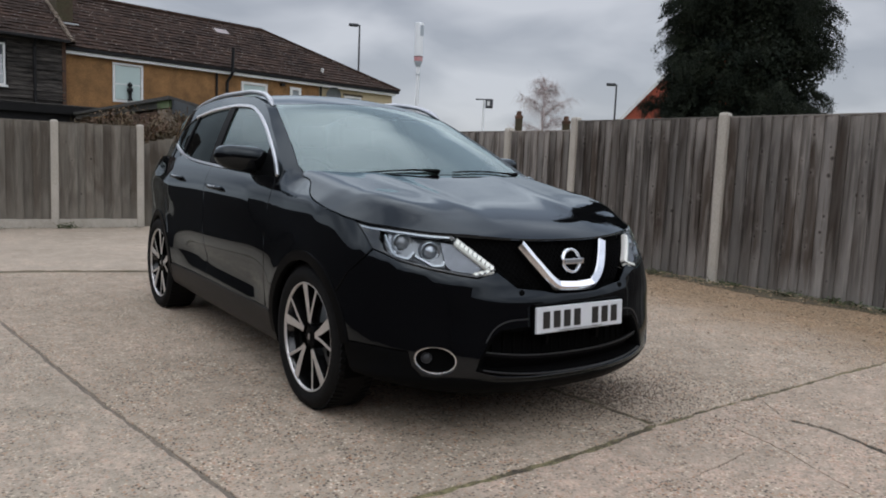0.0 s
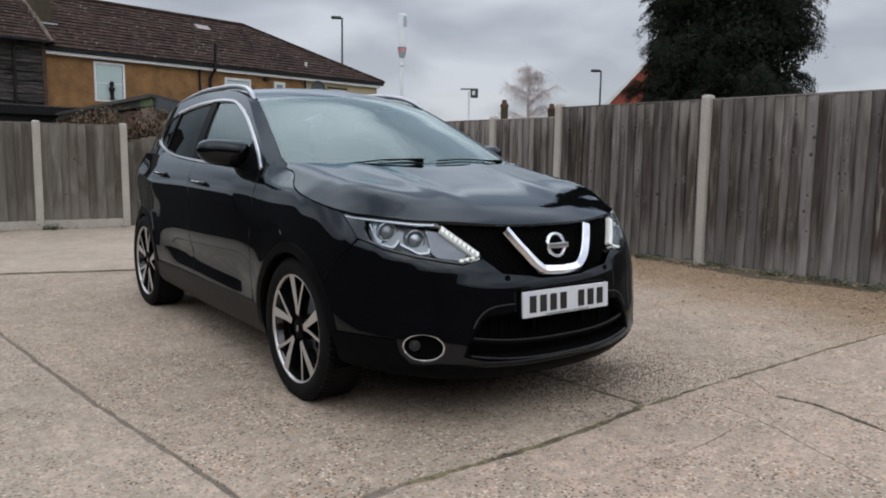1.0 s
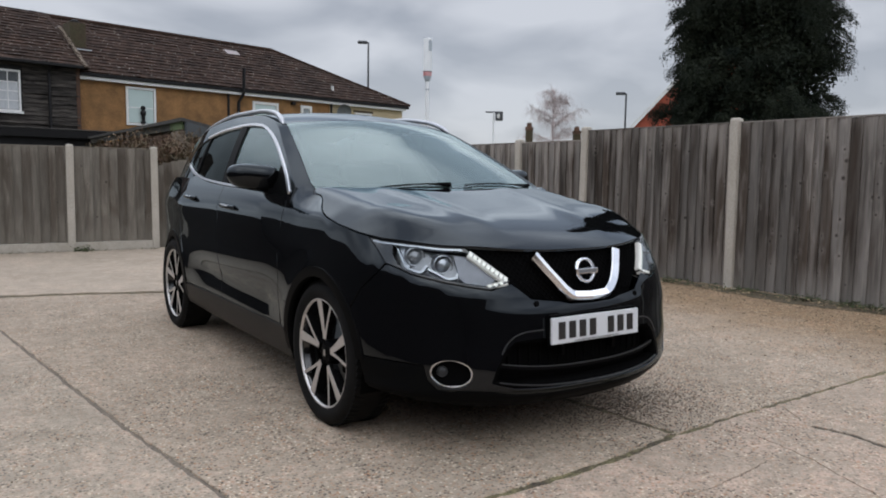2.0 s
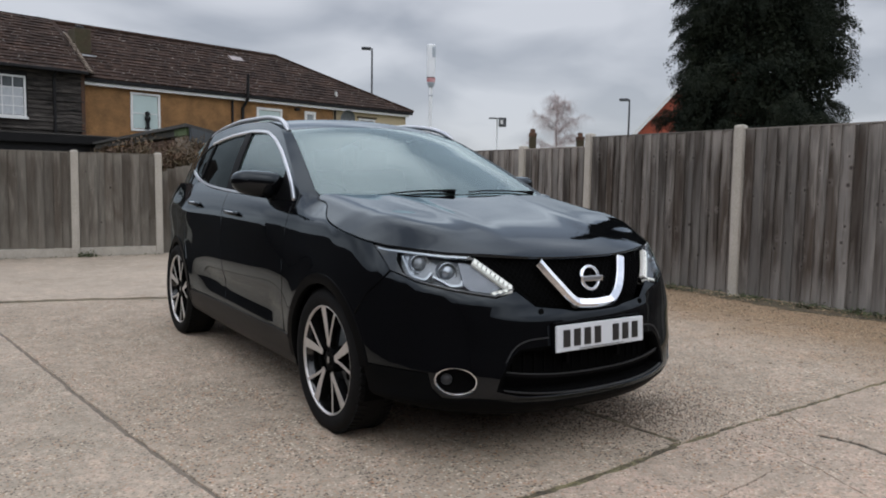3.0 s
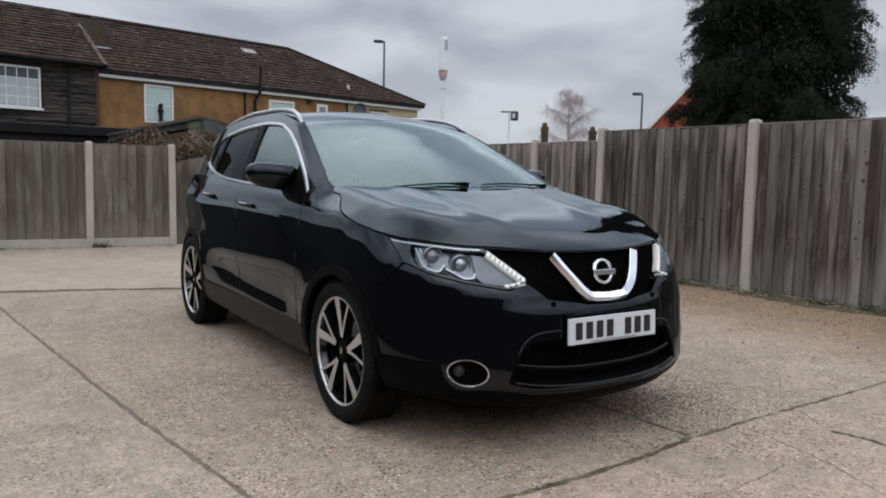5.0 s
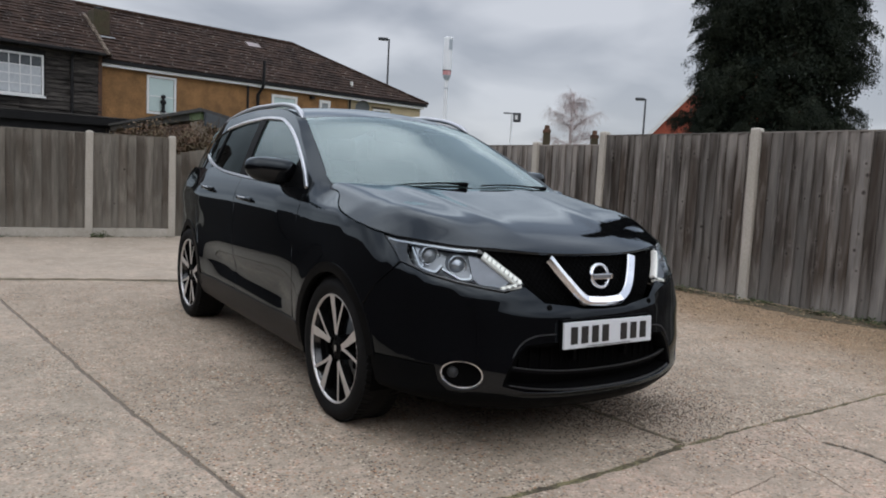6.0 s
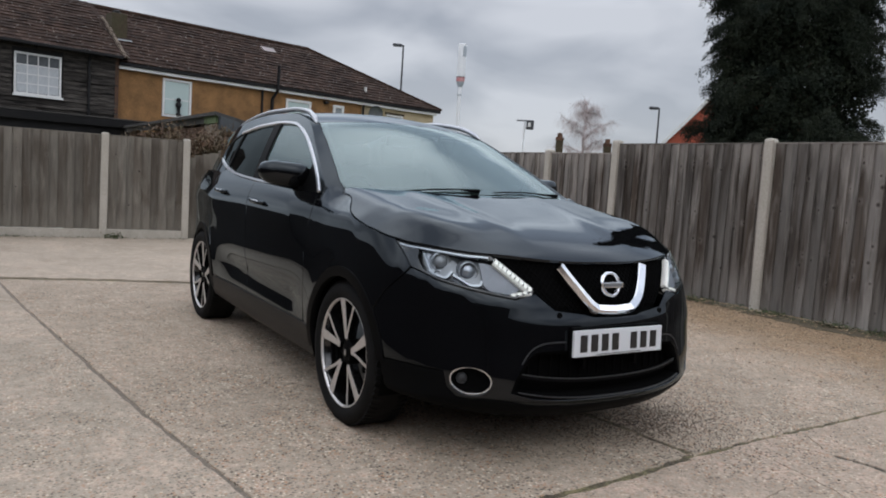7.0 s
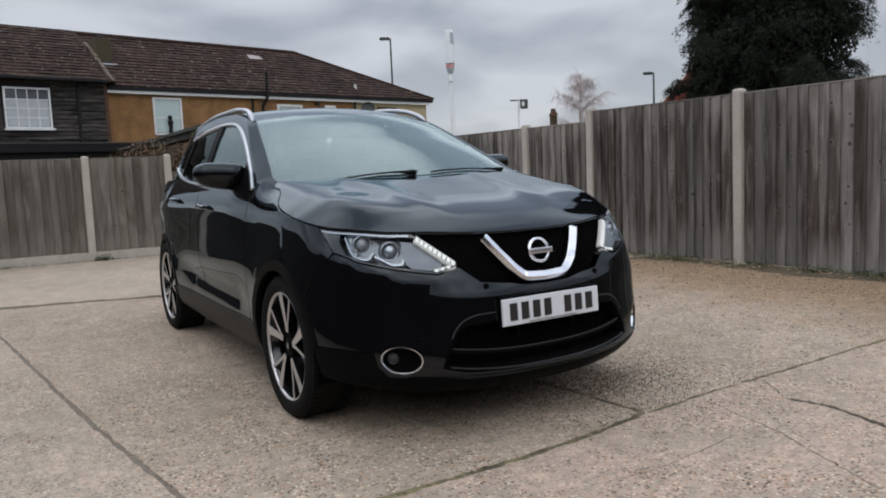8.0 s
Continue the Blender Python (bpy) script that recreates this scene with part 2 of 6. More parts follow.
    col = mix(rng(foot, 0.86, 1.02, 0.0, 0.65), col, pale)
    grain = noise_tex(120, 3.5, 3, 0.6, 0.3)
    gain = math2("MULTIPLY", rng(grain, 0.25, 0.75, 0.86, 1.14), rng(math2("FRACT", math2("MULTIPLY", info.outputs["Random"], 13.7), 0.0), 0.0, 1.0, 1 - vary, 1 + vary))
    sc = n.new("ShaderNodeVectorMath")
    sc.operation = "SCALE"
    l.new(col, sc.inputs[0])
    l.new(gain, sc.inputs["Scale"])
    l.new(sc.outputs[0], b.inputs["Base Color"])
    bp = n.new("ShaderNodeBump")
    bp.inputs["Strength"].default_value, bp.inputs["Distance"].default_value = 0.5, 0.004
    l.new(grain, bp.inputs["Height"])
    l.new(bp.outputs[0], b.inputs["Normal"])
    return m


def glass(name, tint, see, rough=0.0, ior=1.62, solid_col=(0.02, 0.025, 0.025), gloss=(0.80, 0.93, 0.94)):
    """Glass or lacquer: a sharp reflection over a tinted pane mixed with a diffuse colour, which stands alone where
    nothing is let through.
    """
    m = bpy.data.materials.new(name)
    m.use_nodes = True
    n, l = m.node_tree.nodes, m.node_tree.links
    n.remove(n["Principled BSDF"])
    gl, tr, di = n.new("ShaderNodeBsdfGlossy"), n.new("ShaderNodeBsdfTransparent"), n.new("ShaderNodeBsdfDiffuse")
    gl.inputs["Roughness"].default_value = rough
    gl.inputs["Color"].default_value = (*gloss, 1)
    tr.inputs["Color"].default_value = (*tint, 1)
    di.inputs["Color"].default_value = (*solid_col, 1)
    body, top = n.new("ShaderNodeMixShader"), n.new("ShaderNodeMixShader")
    body.inputs[0].default_value = see
    l.new(di.outputs[0], body.inputs[1])
    l.new(tr.outputs[0], body.inputs[2])
    fr = n.new("ShaderNodeFresnel")
    fr.inputs["IOR"].default_value = ior
    l.new(fr.outputs[0], top.inputs[0])
    l.new(body.outputs[0], top.inputs[1])
    l.new(gl.outputs[0], top.inputs[2])
    l.new(top.outputs[0], n["Material Output"].inputs[0])
    return m


M = {}
M["paint"] = glass("black_paint", (0, 0, 0), 0.0, 0.02, 1.46, (0.003, 0.003, 0.0035), (0.86, 0.95, 1.0))
M["satin"] = mat("satin_black_plastic", (0.0035, 0.0037, 0.004), 0.40, col2=(0.005, 0.005, 0.005), scale=9, bump=0.05, bscale=400, spec=0.02)
M["cladding"] = mat("black_cladding", (0.008, 0.008, 0.008), 0.42, col2=(0.012, 0.0115, 0.011), scale=9, bump=0.06, bscale=300, spec=0.12)
M["matt"] = mat("dark_void", (0.003, 0.003, 0.003), 0.9, spec=0.02)
M["rubber"] = mat("tyre_rubber", (0.007, 0.007, 0.007), 0.8, col2=(0.012, 0.0115, 0.011), scale=14, bump=0.2, bscale=200, spec=0.10)
M["chrome"] = mat("chrome", (0.72, 0.73, 0.75), 0.12, 1.0)
M["silver"] = mat("satin_silver", (0.62, 0.63, 0.65), 0.28, 1.0)
M["machined"] = mat("machined_alloy", (0.68, 0.66, 0.645), 0.38, 0.75, col2=(0.57, 0.55, 0.535), scale=20)
M["gloss_black"] = mat("gloss_black", (0.006, 0.006, 0.006), 0.12, coat=0.6)
M["windscreen"] = glass("windscreen_glass", (0.60, 0.70, 0.68), 0.86, ior=2.02, solid_col=(0.25, 0.375, 0.35))
# the pale diffuse colour paints in sky brightness seen through the far windows
M["side_glass"] = glass("side_glass", (0.80, 0.92, 0.90), 0.82, ior=1.55, solid_col=(0.22, 0.29, 0.28))
M["privacy"] = glass("privacy_glass", (0.05, 0.05, 0.05), 0.95, ior=1.09)
M["lens"] = glass("lamp_lens", (0.96, 0.98, 0.98), 1.0, ior=1.12)
M["plate_white"] = mat("plate_white", (0.66, 0.68, 0.70), 0.35, col2=(0.61, 0.63, 0.65), scale=12)
M["plate_black"] = mat("plate_black", (0.015, 0.015, 0.015), 0.4)
M["trim_cloth"] = mat("dark_cloth", (0.03, 0.03, 0.032), 0.9, col2=(0.045, 0.045, 0.045), scale=30)
M["dash"] = mat("dash_plastic", (0.03, 0.03, 0.03), 0.6, col2=(0.04, 0.04, 0.042), scale=40)
M["reflector"] = mat("lamp_reflector", (0.36, 0.38, 0.41), 0.32, 0.85)
M["lamp_grey"] = mat("lamp_housing", (0.22, 0.23, 0.245), 0.35, 0.4)
M["lamp_panel"] = mat("lamp_panel", (0.23, 0.24, 0.27), 0.4, 0.2, col2=(0.14, 0.15, 0.17), scale=14)
M["trim_edge"] = mat("intake_edge", (0.026, 0.027, 0.029), 0.4, spec=0.3)
M["mesh_black"] = mat("grille_black", (0.004, 0.004, 0.004), 0.8, spec=0.02)
led = mat("running_light", (0.7, 0.7, 0.67), 0.4)
led.node_tree.nodes["Principled BSDF"].inputs["Emission Color"].default_value = (1.0, 0.97, 0.9, 1)
led.node_tree.nodes["Principled BSDF"].inputs["Emission Strength"].default_value = 0.22
M["led"] = led
led_dim = mat("light_guide", (0.42, 0.42, 0.40), 0.4)
led_dim.node_tree.nodes["Principled BSDF"].inputs["Emission Color"].default_value = (1.0, 0.96, 0.88, 1)
led_dim.node_tree.nodes["Principled BSDF"].inputs["Emission Strength"].default_value = 0.12
M["led_dim"] = led_dim

PEB = [(0.30, 0.20, 0.14), (0.50, 0.41, 0.31), (0.52, 0.29, 0.17), (0.19, 0.16, 0.13), (0.76, 0.68, 0.57), (0.05, 0.043, 0.037), (0.48, 0.32, 0.21), (0.60, 0.49, 0.37)]
M["slab"] = concrete("aggregate_concrete", (0.530, 0.441, 0.342), (0.387, 0.318, 0.244), PEB, 0.0, brown=(2.3, 3.8))
M["slab_smooth"] = concrete("worn_concrete", (0.506, 0.426, 0.336), (0.400, 0.334, 0.260), PEB, 0.7)
M["slab_left"] = concrete("pale_concrete", (0.540, 0.460, 0.362), (0.412, 0.348, 0.270), PEB, 0.3)
M["slab_front"] = concrete("pink_concrete", (0.552, 0.452, 0.354), (0.430, 0.350, 0.271), PEB, 0.15)
M["moss_joint"] = mat("mossy_joint", (0.062, 0.050, 0.033), 0.95, col2=(0.165, 0.145, 0.07), scale=6, bump=0.8, bscale=60, grain=0.7, contrast=0.14)
M["joint"] = mat("joint_dirt", (0.20, 0.165, 0.13), 0.95, col2=(0.145, 0.12, 0.095), scale=5, bump=0.6, bscale=70, grain=0.4)
M["crack"] = mat("crack_dark", (0.035, 0.03, 0.025), 0.95, col2=(0.05, 0.045, 0.03), scale=8, grain=0.4)
M["earth"] = mat("ground_earth", (0.13, 0.12, 0.09), 0.95, col2=(0.08, 0.10, 0.05), scale=0.4, bump=0.5, bscale=20, grain=0.3)
M["gravel"] = mat("gravel_dirt", (0.13, 0.095, 0.06), 0.95, col2=(0.07, 0.062, 0.035), scale=4, bump=0.8, bscale=60, grain=0.5)
M["stone"] = mat("pebble", (0.26, 0.19, 0.125), 0.85, vary=0.75, island=True)
M["dark_stone"] = mat("dark_pebble", (0.10, 0.074, 0.054), 0.85, vary=0.7, island=True)
M["dead_leaf"] = mat("dead_leaf", (0.42, 0.33, 0.21), 0.85, col2=(0.20, 0.13, 0.07), scale=9, vary=0.6, island=True)
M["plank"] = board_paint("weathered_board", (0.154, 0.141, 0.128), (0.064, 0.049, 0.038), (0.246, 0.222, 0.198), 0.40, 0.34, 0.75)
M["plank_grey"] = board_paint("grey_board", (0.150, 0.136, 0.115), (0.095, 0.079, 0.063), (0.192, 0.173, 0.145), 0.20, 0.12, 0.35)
M["post"] = mat("concrete_post", (0.46, 0.42, 0.365), 0.9, col2=(0.36, 0.33, 0.275), scale=5, stretch=(1, 1, 0.5), bump=0.3, bscale=90, grain=0.15)
M["weed"] = mat("weed_leaf", (0.036, 0.060, 0.018), 0.8, col2=(0.075, 0.078, 0.032), scale=12, vary=0.4, island=True)
M["tile"] = mat("roof_tile", (0.052, 0.031, 0.0225), 0.9, col2=(0.026, 0.017, 0.013), scale=0.8, bump=0.3, bscale=40, grain=0.4, vary=0.38, specks=0.6, island=True, spec=0.15)
M["mortar"] = mat("mortar_ridge", (0.20, 0.16, 0.12), 0.9, col2=(0.12, 0.09, 0.07), scale=5, bump=0.4, bscale=50)
M["ochre"] = mat("ochre_render", (0.315, 0.163, 0.062), 0.9, col2=(0.15, 0.080, 0.030), scale=1.6, bump=0.6, bscale=22, grain=0.4, contrast=0.2)
M["cream"] = mat("cream_render", (0.50, 0.41, 0.26), 0.9, col2=(0.42, 0.34, 0.21), scale=1.1, bump=0.3, bscale=30)
M["weatherboard"] = mat("black_weatherboard", (0.006, 0.0055, 0.005), 0.85, col2=(0.085, 0.075, 0.066), scale=1.5, stretch=(2.4, 1, 9), bump=0.4, bscale=30, grain=0.5, vary=0.4, contrast=0.16, spec=0.2)
M["white"] = mat("white_paint", (0.74, 0.74, 0.72), 0.5, col2=(0.62, 0.62, 0.60), scale=3)
M["upvc"] = mat("white_plastic", (0.82, 0.82, 0.80), 0.4, col2=(0.74, 0.74, 0.72), scale=2)
M["tar"] = mat("tarred_board", (0.006, 0.006, 0.006), 0.35, col2=(0.012, 0.011, 0.011), scale=5, bump=0.3, bscale=20, spec=0.25)
M["gutter"] = mat("black_gutter", (0.010, 0.010, 0.011), 0.55, col2=(0.018, 0.017, 0.017), scale=4, spec=0.2)
M["skylight"] = mat("roof_light", (0.30, 0.24, 0.23), 0.4, col2=(0.20, 0.17, 0.165), scale=3)
M["pane_dark"] = mat("dark_pane", (0.05, 0.055, 0.06), 0.15, col2=(0.12, 0.13, 0.135), scale=3)
M["rail"] = mat("rail_silver", (0.46, 0.47, 0.49), 0.3, 1.0)
M["brick"] = mat("old_brick", (0.13, 0.06, 0.035), 0.9, col2=(0.06, 0.04, 0.026), scale=6, bump=0.5, bscale=30, grain=0.3, vary=0.3)
M["red_brick"] = mat("red_brick", (0.33, 0.075, 0.04), 0.9, col2=(0.26, 0.06, 0.035), scale=3, bump=0.3, bscale=20, grain=0.2)
M["moss_brick"] = mat("mossy_chimney", (0.062, 0.044, 0.026), 0.95, col2=(0.055, 0.05, 0.025), scale=3, bump=0.5, bscale=25, grain=0.3)
M["felt"] = mat("roof_felt", (0.032, 0.029, 0.027), 0.9, col2=(0.065, 0.06, 0.053), scale=2, bump=0.3, bscale=30)
M["slate_blue"] = mat("blue_grey_fascia", (0.055, 0.063, 0.072), 0.7, col2=(0.04, 0.045, 0.05), scale=3)
M["moss"] = mat("green_moss", (0.12, 0.17, 0.08), 0.9, col2=(0.09, 0.11, 0.05), scale=5)
M["pane"] = mat("window_pane", (0.22, 0.25, 0.26), 0.08, col2=(0.32, 0.34, 0.34), scale=2.0, spec=0.8)
M["pane_mint"] = mat("frosted_pane", (0.50, 0.60, 0.57), 0.25, col2=(0.44, 0.54, 0.52), scale=1.0, spec=0.6)
M["curtain"] = mat("net_curtain", (0.52, 0.54, 0.55), 0.9, col2=(0.36, 0.38, 0.40), scale=7, stretch=(3, 3, 0.7))
M["steel"] = mat("galvanised_steel", (0.22, 0.24, 0.25), 0.5, 0.6, col2=(0.16, 0.17, 0.18), scale=6)
M["mast_white"] = mat("mast_white", (0.82, 0.83, 0.84), 0.45, col2=(0.74, 0.76, 0.77), scale=2)
M["mast_grey"] = mat("mast_grey", (0.42, 0.46, 0.50), 0.4, col2=(0.36, 0.40, 0.44), scale=3)
M["band_red"] = mat("red_band", (0.50, 0.13, 0.14), 0.5, col2=(0.62, 0.40, 0.40), scale=5)
M["dark_pole"] = mat("dark_pole", (0.04, 0.045, 0.05), 0.5, 0.3, col2=(0.06, 0.06, 0.065), scale=4)
# dark green needles; the near-black mottling also paints shaded gaps between fronds
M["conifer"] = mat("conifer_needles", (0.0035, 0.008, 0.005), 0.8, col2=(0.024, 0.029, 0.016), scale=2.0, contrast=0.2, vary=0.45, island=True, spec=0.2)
M["bark"] = mat("bark", (0.09, 0.065, 0.05), 0.95, col2=(0.05, 0.04, 0.03), scale=6, bump=0.6, bscale=30)
M["twig"] = mat("birch_twig", (0.37, 0.285, 0.27), 0.9, col2=(0.47, 0.41, 0.40), scale=0.6)
M["bramble"] = mat("bramble", (0.13, 0.060, 0.038), 0.9, col2=(0.060, 0.064, 0.025), scale=4, vary=0.5, island=True)
M["brown_wall"] = mat("unseen_dark_wall", (0.04, 0.039, 0.04), 0.9, col2=(0.035, 0.03, 0.026), scale=1, bump=0.3, bscale=20)


# ---- mesh helpers ----
def part(name, bm, material, parent=None, label="", smooth=False):
    """Links a bmesh as one mesh object under a thing or a part."""
    me = bpy.data.meshes.new(name)
    bm.to_mesh(me)
    bm.free()
    return mesh_part(name, me, material, parent, label, smooth)


def mesh_part(name, me, material, parent=None, label="", smooth=False):
    if material is not None and not me.materials:
        me.materials.append(material)
    if smooth:
        me.polygons.foreach_set("use_smooth", [True] * len(me.polygons))
    ob = new(name, me)
    if parent is not None:
        ob.parent = parent
    if label:
        tagged(ob, label)
    return ob


def thing(name, label, category, m=None, group="", kind=""):
    ob = new(name)
    ob.empty_display_size = 0.1
    if m is not None:
        ob.matrix_world = m
    return tagged(ob, label, category, group, kind)


def box(bm, x0, x1, y0, y1, z0, z1, bevel=0.0, m=None):
    r = bmesh.ops.create_cube(bm, size=1.0)
    vs = r["verts"]
    bmesh.ops.transform(bm, matrix=Matrix.Translation(((x0 + x1) / 2, (y0 + y1) / 2, (z0 + z1) / 2)) @ Matrix.Diagonal((x1 - x0, y1 - y0, z1 - z0, 1)), verts=vs)
    if bevel:
        es = list({e for v in vs for e in v.link_edges})
        r = bmesh.ops.bevel(bm, geom=es, offset=bevel, segments=2, affect="EDGES", profile=0.6)
        vs = list({v for f in r["faces"] for v in f.verts} | {v for v in vs if v.is_valid})
    if m is not None:
        bmesh.ops.transform(bm, matrix=m, verts=vs)
    return bm


def boxes(*specs, bevel=0.0):
    bm = bmesh.new()
    for s in specs:
        box(bm, *s, bevel=bevel)
    return bm


def tube(bm, pts, radii, sides=8, caps=True):
    """A round tube along points."""
    pts = [Vector(p) for p in pts]
    if not isinstance(radii, (list, tuple)):
        radii = [radii] * len(pts)
    rings = []
    for i, p in enumerate(pts):
        d = (pts[min(i + 1, len(pts) - 1)] - pts[max(i - 1, 0)]).normalized()
        a = d.cross(Vector((0, 0, 1)) if abs(d.z) < 0.9 else Vector((1, 0, 0))).normalized()
        b = d.cross(a)
        rings.append([bm.verts.new(p + radii[i] * (math.cos(t) * a + math.sin(t) * b)) for t in (2 * math.pi * k / sides for k in range(sides))])
    for r0, r1 in zip(rings, rings[1:]):
        for k in range(sides):
            bm.faces.new((r0[k], r0[(k + 1) % sides], r1[(k + 1) % sides], r1[k]))
    if caps:
        bm.faces.new(rings[0][::-1])
        bm.faces.new(rings[-1])
    return bm


def lathe(bm, profile, sides=48, axis="x", m=None):
    """Turns (along, radius) pairs about the x axis."""
    vs = []
    for a, r in profile:
        ring = [bm.verts.new((a, r * math.cos(t), r * math.sin(t))) for t in (2 * math.pi * k / sides for k in range(sides))]
        vs.append(ring)
    for r0, r1 in zip(vs, vs[1:]):
        for k in range(sides):
            bm.faces.new((r0[k], r0[(k + 1) % sides], r1[(k + 1) % sides], r1[k]))
    if m is not None:
        bmesh.ops.transform(bm, matrix=m, verts=[v for r in vs for v in r])
    return bm


def prism(bm, poly, depth, m=None):
    """A flat outline in x and y, raised by depth along z."""
    lo = [bm.verts.new((x, y, 0)) for x, y in poly]
    hi = [bm.verts.new((x, y, depth)) for x, y in poly]
    bm.faces.new(lo[::-1])
    bm.faces.new(hi)
    for i in range(len(poly)):
        j = (i + 1) % len(poly)
        bm.faces.new((lo[i], lo[j], hi[j], hi[i]))
    if m is not None:
        bmesh.ops.transform(bm, matrix=m, verts=lo + hi)
    bmesh.ops.recalc_face_normals(bm, faces=bm.faces)
    return bm


def inside(poly, pts):
    """Which of the points lie in the outline."""
    x, y = pts[:, 0], pts[:, 1]
    hit = np.zeros(len(pts), bool)
    px, py = np.array(poly).T
    qx, qy = np.roll(px, -1), np.roll(py, -1)
    for a, b, c, d in zip(px, py, qx, qy):
        if b != d:
            hit ^= ((b > y) != (d > y)) & (x < (c - a) * (y - b) / (d - b) + a)
    return hit


def dense(poly, step, closed=True):
    """The outline with points no further apart than step."""
    out = []
    n = len(poly)
    for i in range(n if closed else n - 1):
        p, q = np.array(poly[i], float), np.array(poly[(i + 1) % n], float)
        k = max(1, int(math.ceil(np.linalg.norm(q - p) / step)))
        out += [tuple(p + (q - p) * j / k) for j in range(k)]
    if not closed:
        out.append(tuple(poly[-1]))
    return out


CENTRE = np.array((0.0, 1.3, 0.55))


def skin_mesh(surf, outer, holes=(), step=0.05, thick=0.012, mirror=False, out_from=None, grid=True, round_side=0.0, shade=None):
    """A sheet of the surface surf(a, b) inside an outline in a and b, with clean holes, true normals and turned-in edges."""
    loops = [dense(outer, step)] + [dense(h, step) for h in holes]
    pts, edges = [], []
    for lp in loops:
        s = len(pts)
        pts += lp
        edges += [(s + i, s + (i + 1) % len(lp)) for i in range(len(lp))]
    rim_pts = np.array(pts)
    if grid:
        lo, hi = rim_pts.min(0), rim_pts.max(0)
        ga, gb = np.meshgrid(np.arange(lo[0] + step / 2, hi[0], step), np.arange(lo[1] + step / 2, hi[1], step))
        g = np.stack([ga.ravel(), gb.ravel()], 1)
        keep = inside(loops[0], g)
        for h in loops[1:]:
            keep &= ~inside(h, g)
        g = g[keep]
        if len(g):
            near = np.array([np.min(np.hypot(*(rim_pts - p).T)) for p in g])
            g = g[near > 0.45 * step]
            pts = pts + [tuple(p) for p in g]
    vs, _, fs, *_ = delaunay_2d_cdt([Vector(p) for p in pts], edges, [], 0, 1e-7)
    v2 = np.array([tuple(v) for v in vs])
    tri = np.array([f for f in fs if len(f) == 3])
    cen = v2[tri].mean(1)
    keep = inside(loops[0], cen)
    for h in loops[1:]:
        keep &= ~inside(h, cen)
    tri = tri[keep]
    a, b, c = v2[tri[:, 0]], v2[tri[:, 1]], v2[tri[:, 2]]
    area = (b[:, 0] - a[:, 0]) * (c[:, 1] - a[:, 1]) - (b[:, 1] - a[:, 1]) * (c[:, 0] - a[:, 0])
    tri[area < 0] = tri[area < 0][:, ::-1]
    e = 0.004
    p3 = surf(v2[:, 0], v2[:, 1])
    sh = shade or surf
    nrm = np.cross(sh(v2[:, 0] + e, v2[:, 1]) - sh(v2[:, 0] - e, v2[:, 1]), sh(v2[:, 0], v2[:, 1] + e) - sh(v2[:, 0], v2[:, 1] - e))
    nrm /= np.maximum(np.linalg.norm(nrm, axis=1, keepdims=True), 1e-12)
    ref = p3 - CENTRE if out_from is None else np.broadcast_to(np.array(out_from, float), p3.shape)
    if np.sum(nrm * ref) < 0:
        nrm, tri = -nrm, tri[:, ::-1]
    if round_side:
        nrm = nrm + round_side * np.sign(p3[:, :1]) * np.array((1.0, 0, 0))
        nrm /= np.linalg.norm(nrm, axis=1, keepdims=True)
    if mirror:
        p3, nrm, tri = p3 * (-1, 1, 1), nrm * (-1, 1, 1), tri[:, ::-1]
    verts, norms, faces = [p3], [nrm], [tuple(t) for t in tri]
    if thick:
        count = {}
        for t in tri:
            for i, j in ((t[0], t[1]), (t[1], t[2]), (t[2], t[0])):
                count[(i, j)] = 1
        k = len(p3)
        rv, rn = [], []
        for i, j in count:
            if (j, i) not in count:
                p, q = p3[i], p3[j]
                n = (nrm[i] + nrm[j]) / 2
                w = np.cross(q - p, n)
                w /= max(np.linalg.norm(w), 1e-12)
                rv += [q, p, p - thick * nrm[i], q - thick * nrm[j]]
                rn += [w * 0.75 + n * 0.6, w * 0.75 + n * 0.6, w, w]
                faces.append((k, k + 1, k + 2, k + 3))
                k += 4
        if rv:
            verts.append(np.array(rv))
            norms.append(np.array(rn))
    me = bpy.data.meshes.new("skin")
    me.from_pydata([tuple(v) for v in np.concatenate(verts)], [], [tuple(int(i) for i in f) for f in faces])
    me.polygons.foreach_set("use_smooth", [True] * len(me.polygons))
    nn = np.concatenate(norms)
    nn /= np.maximum(np.linalg.norm(nn, axis=1, keepdims=True), 1e-12)
    me.normals_split_custom_set_from_vertices([tuple(v) for v in nn])
    return me


# ---- ground ----
def flat(z):
    return lambda a, b: np.stack([a, b, np.full_like(a, z)], 1)


def rough_line(pts, step=0.06, amp=0.012, seed=0):
    """A line with a worn, uneven course."""
    rnd = random.Random(seed)
    out = []
    for i, p in enumerate(dense(pts, step, closed=False)):
        out.append((p[0] + rnd.uniform(-amp, amp), p[1] + rnd.uniform(-amp, amp)))
    return out


bm = bmesh.new()
box(bm, -1500, 1500, -1500, 1500, -0.5, -0.018)
ground = tagged(part("ground", bm, M["earth"]), "dark bare earth and turf beyond the yard", "ground", kind="structure")
bm = bmesh.new()
box(bm, -9.1, 4.95, -9.1, 9.0, -0.05, -0.008)
tagged(part("joint_fill", bm, M["joint"]), "dark mossy dirt in the joints between the slabs", "ground", kind="structure")

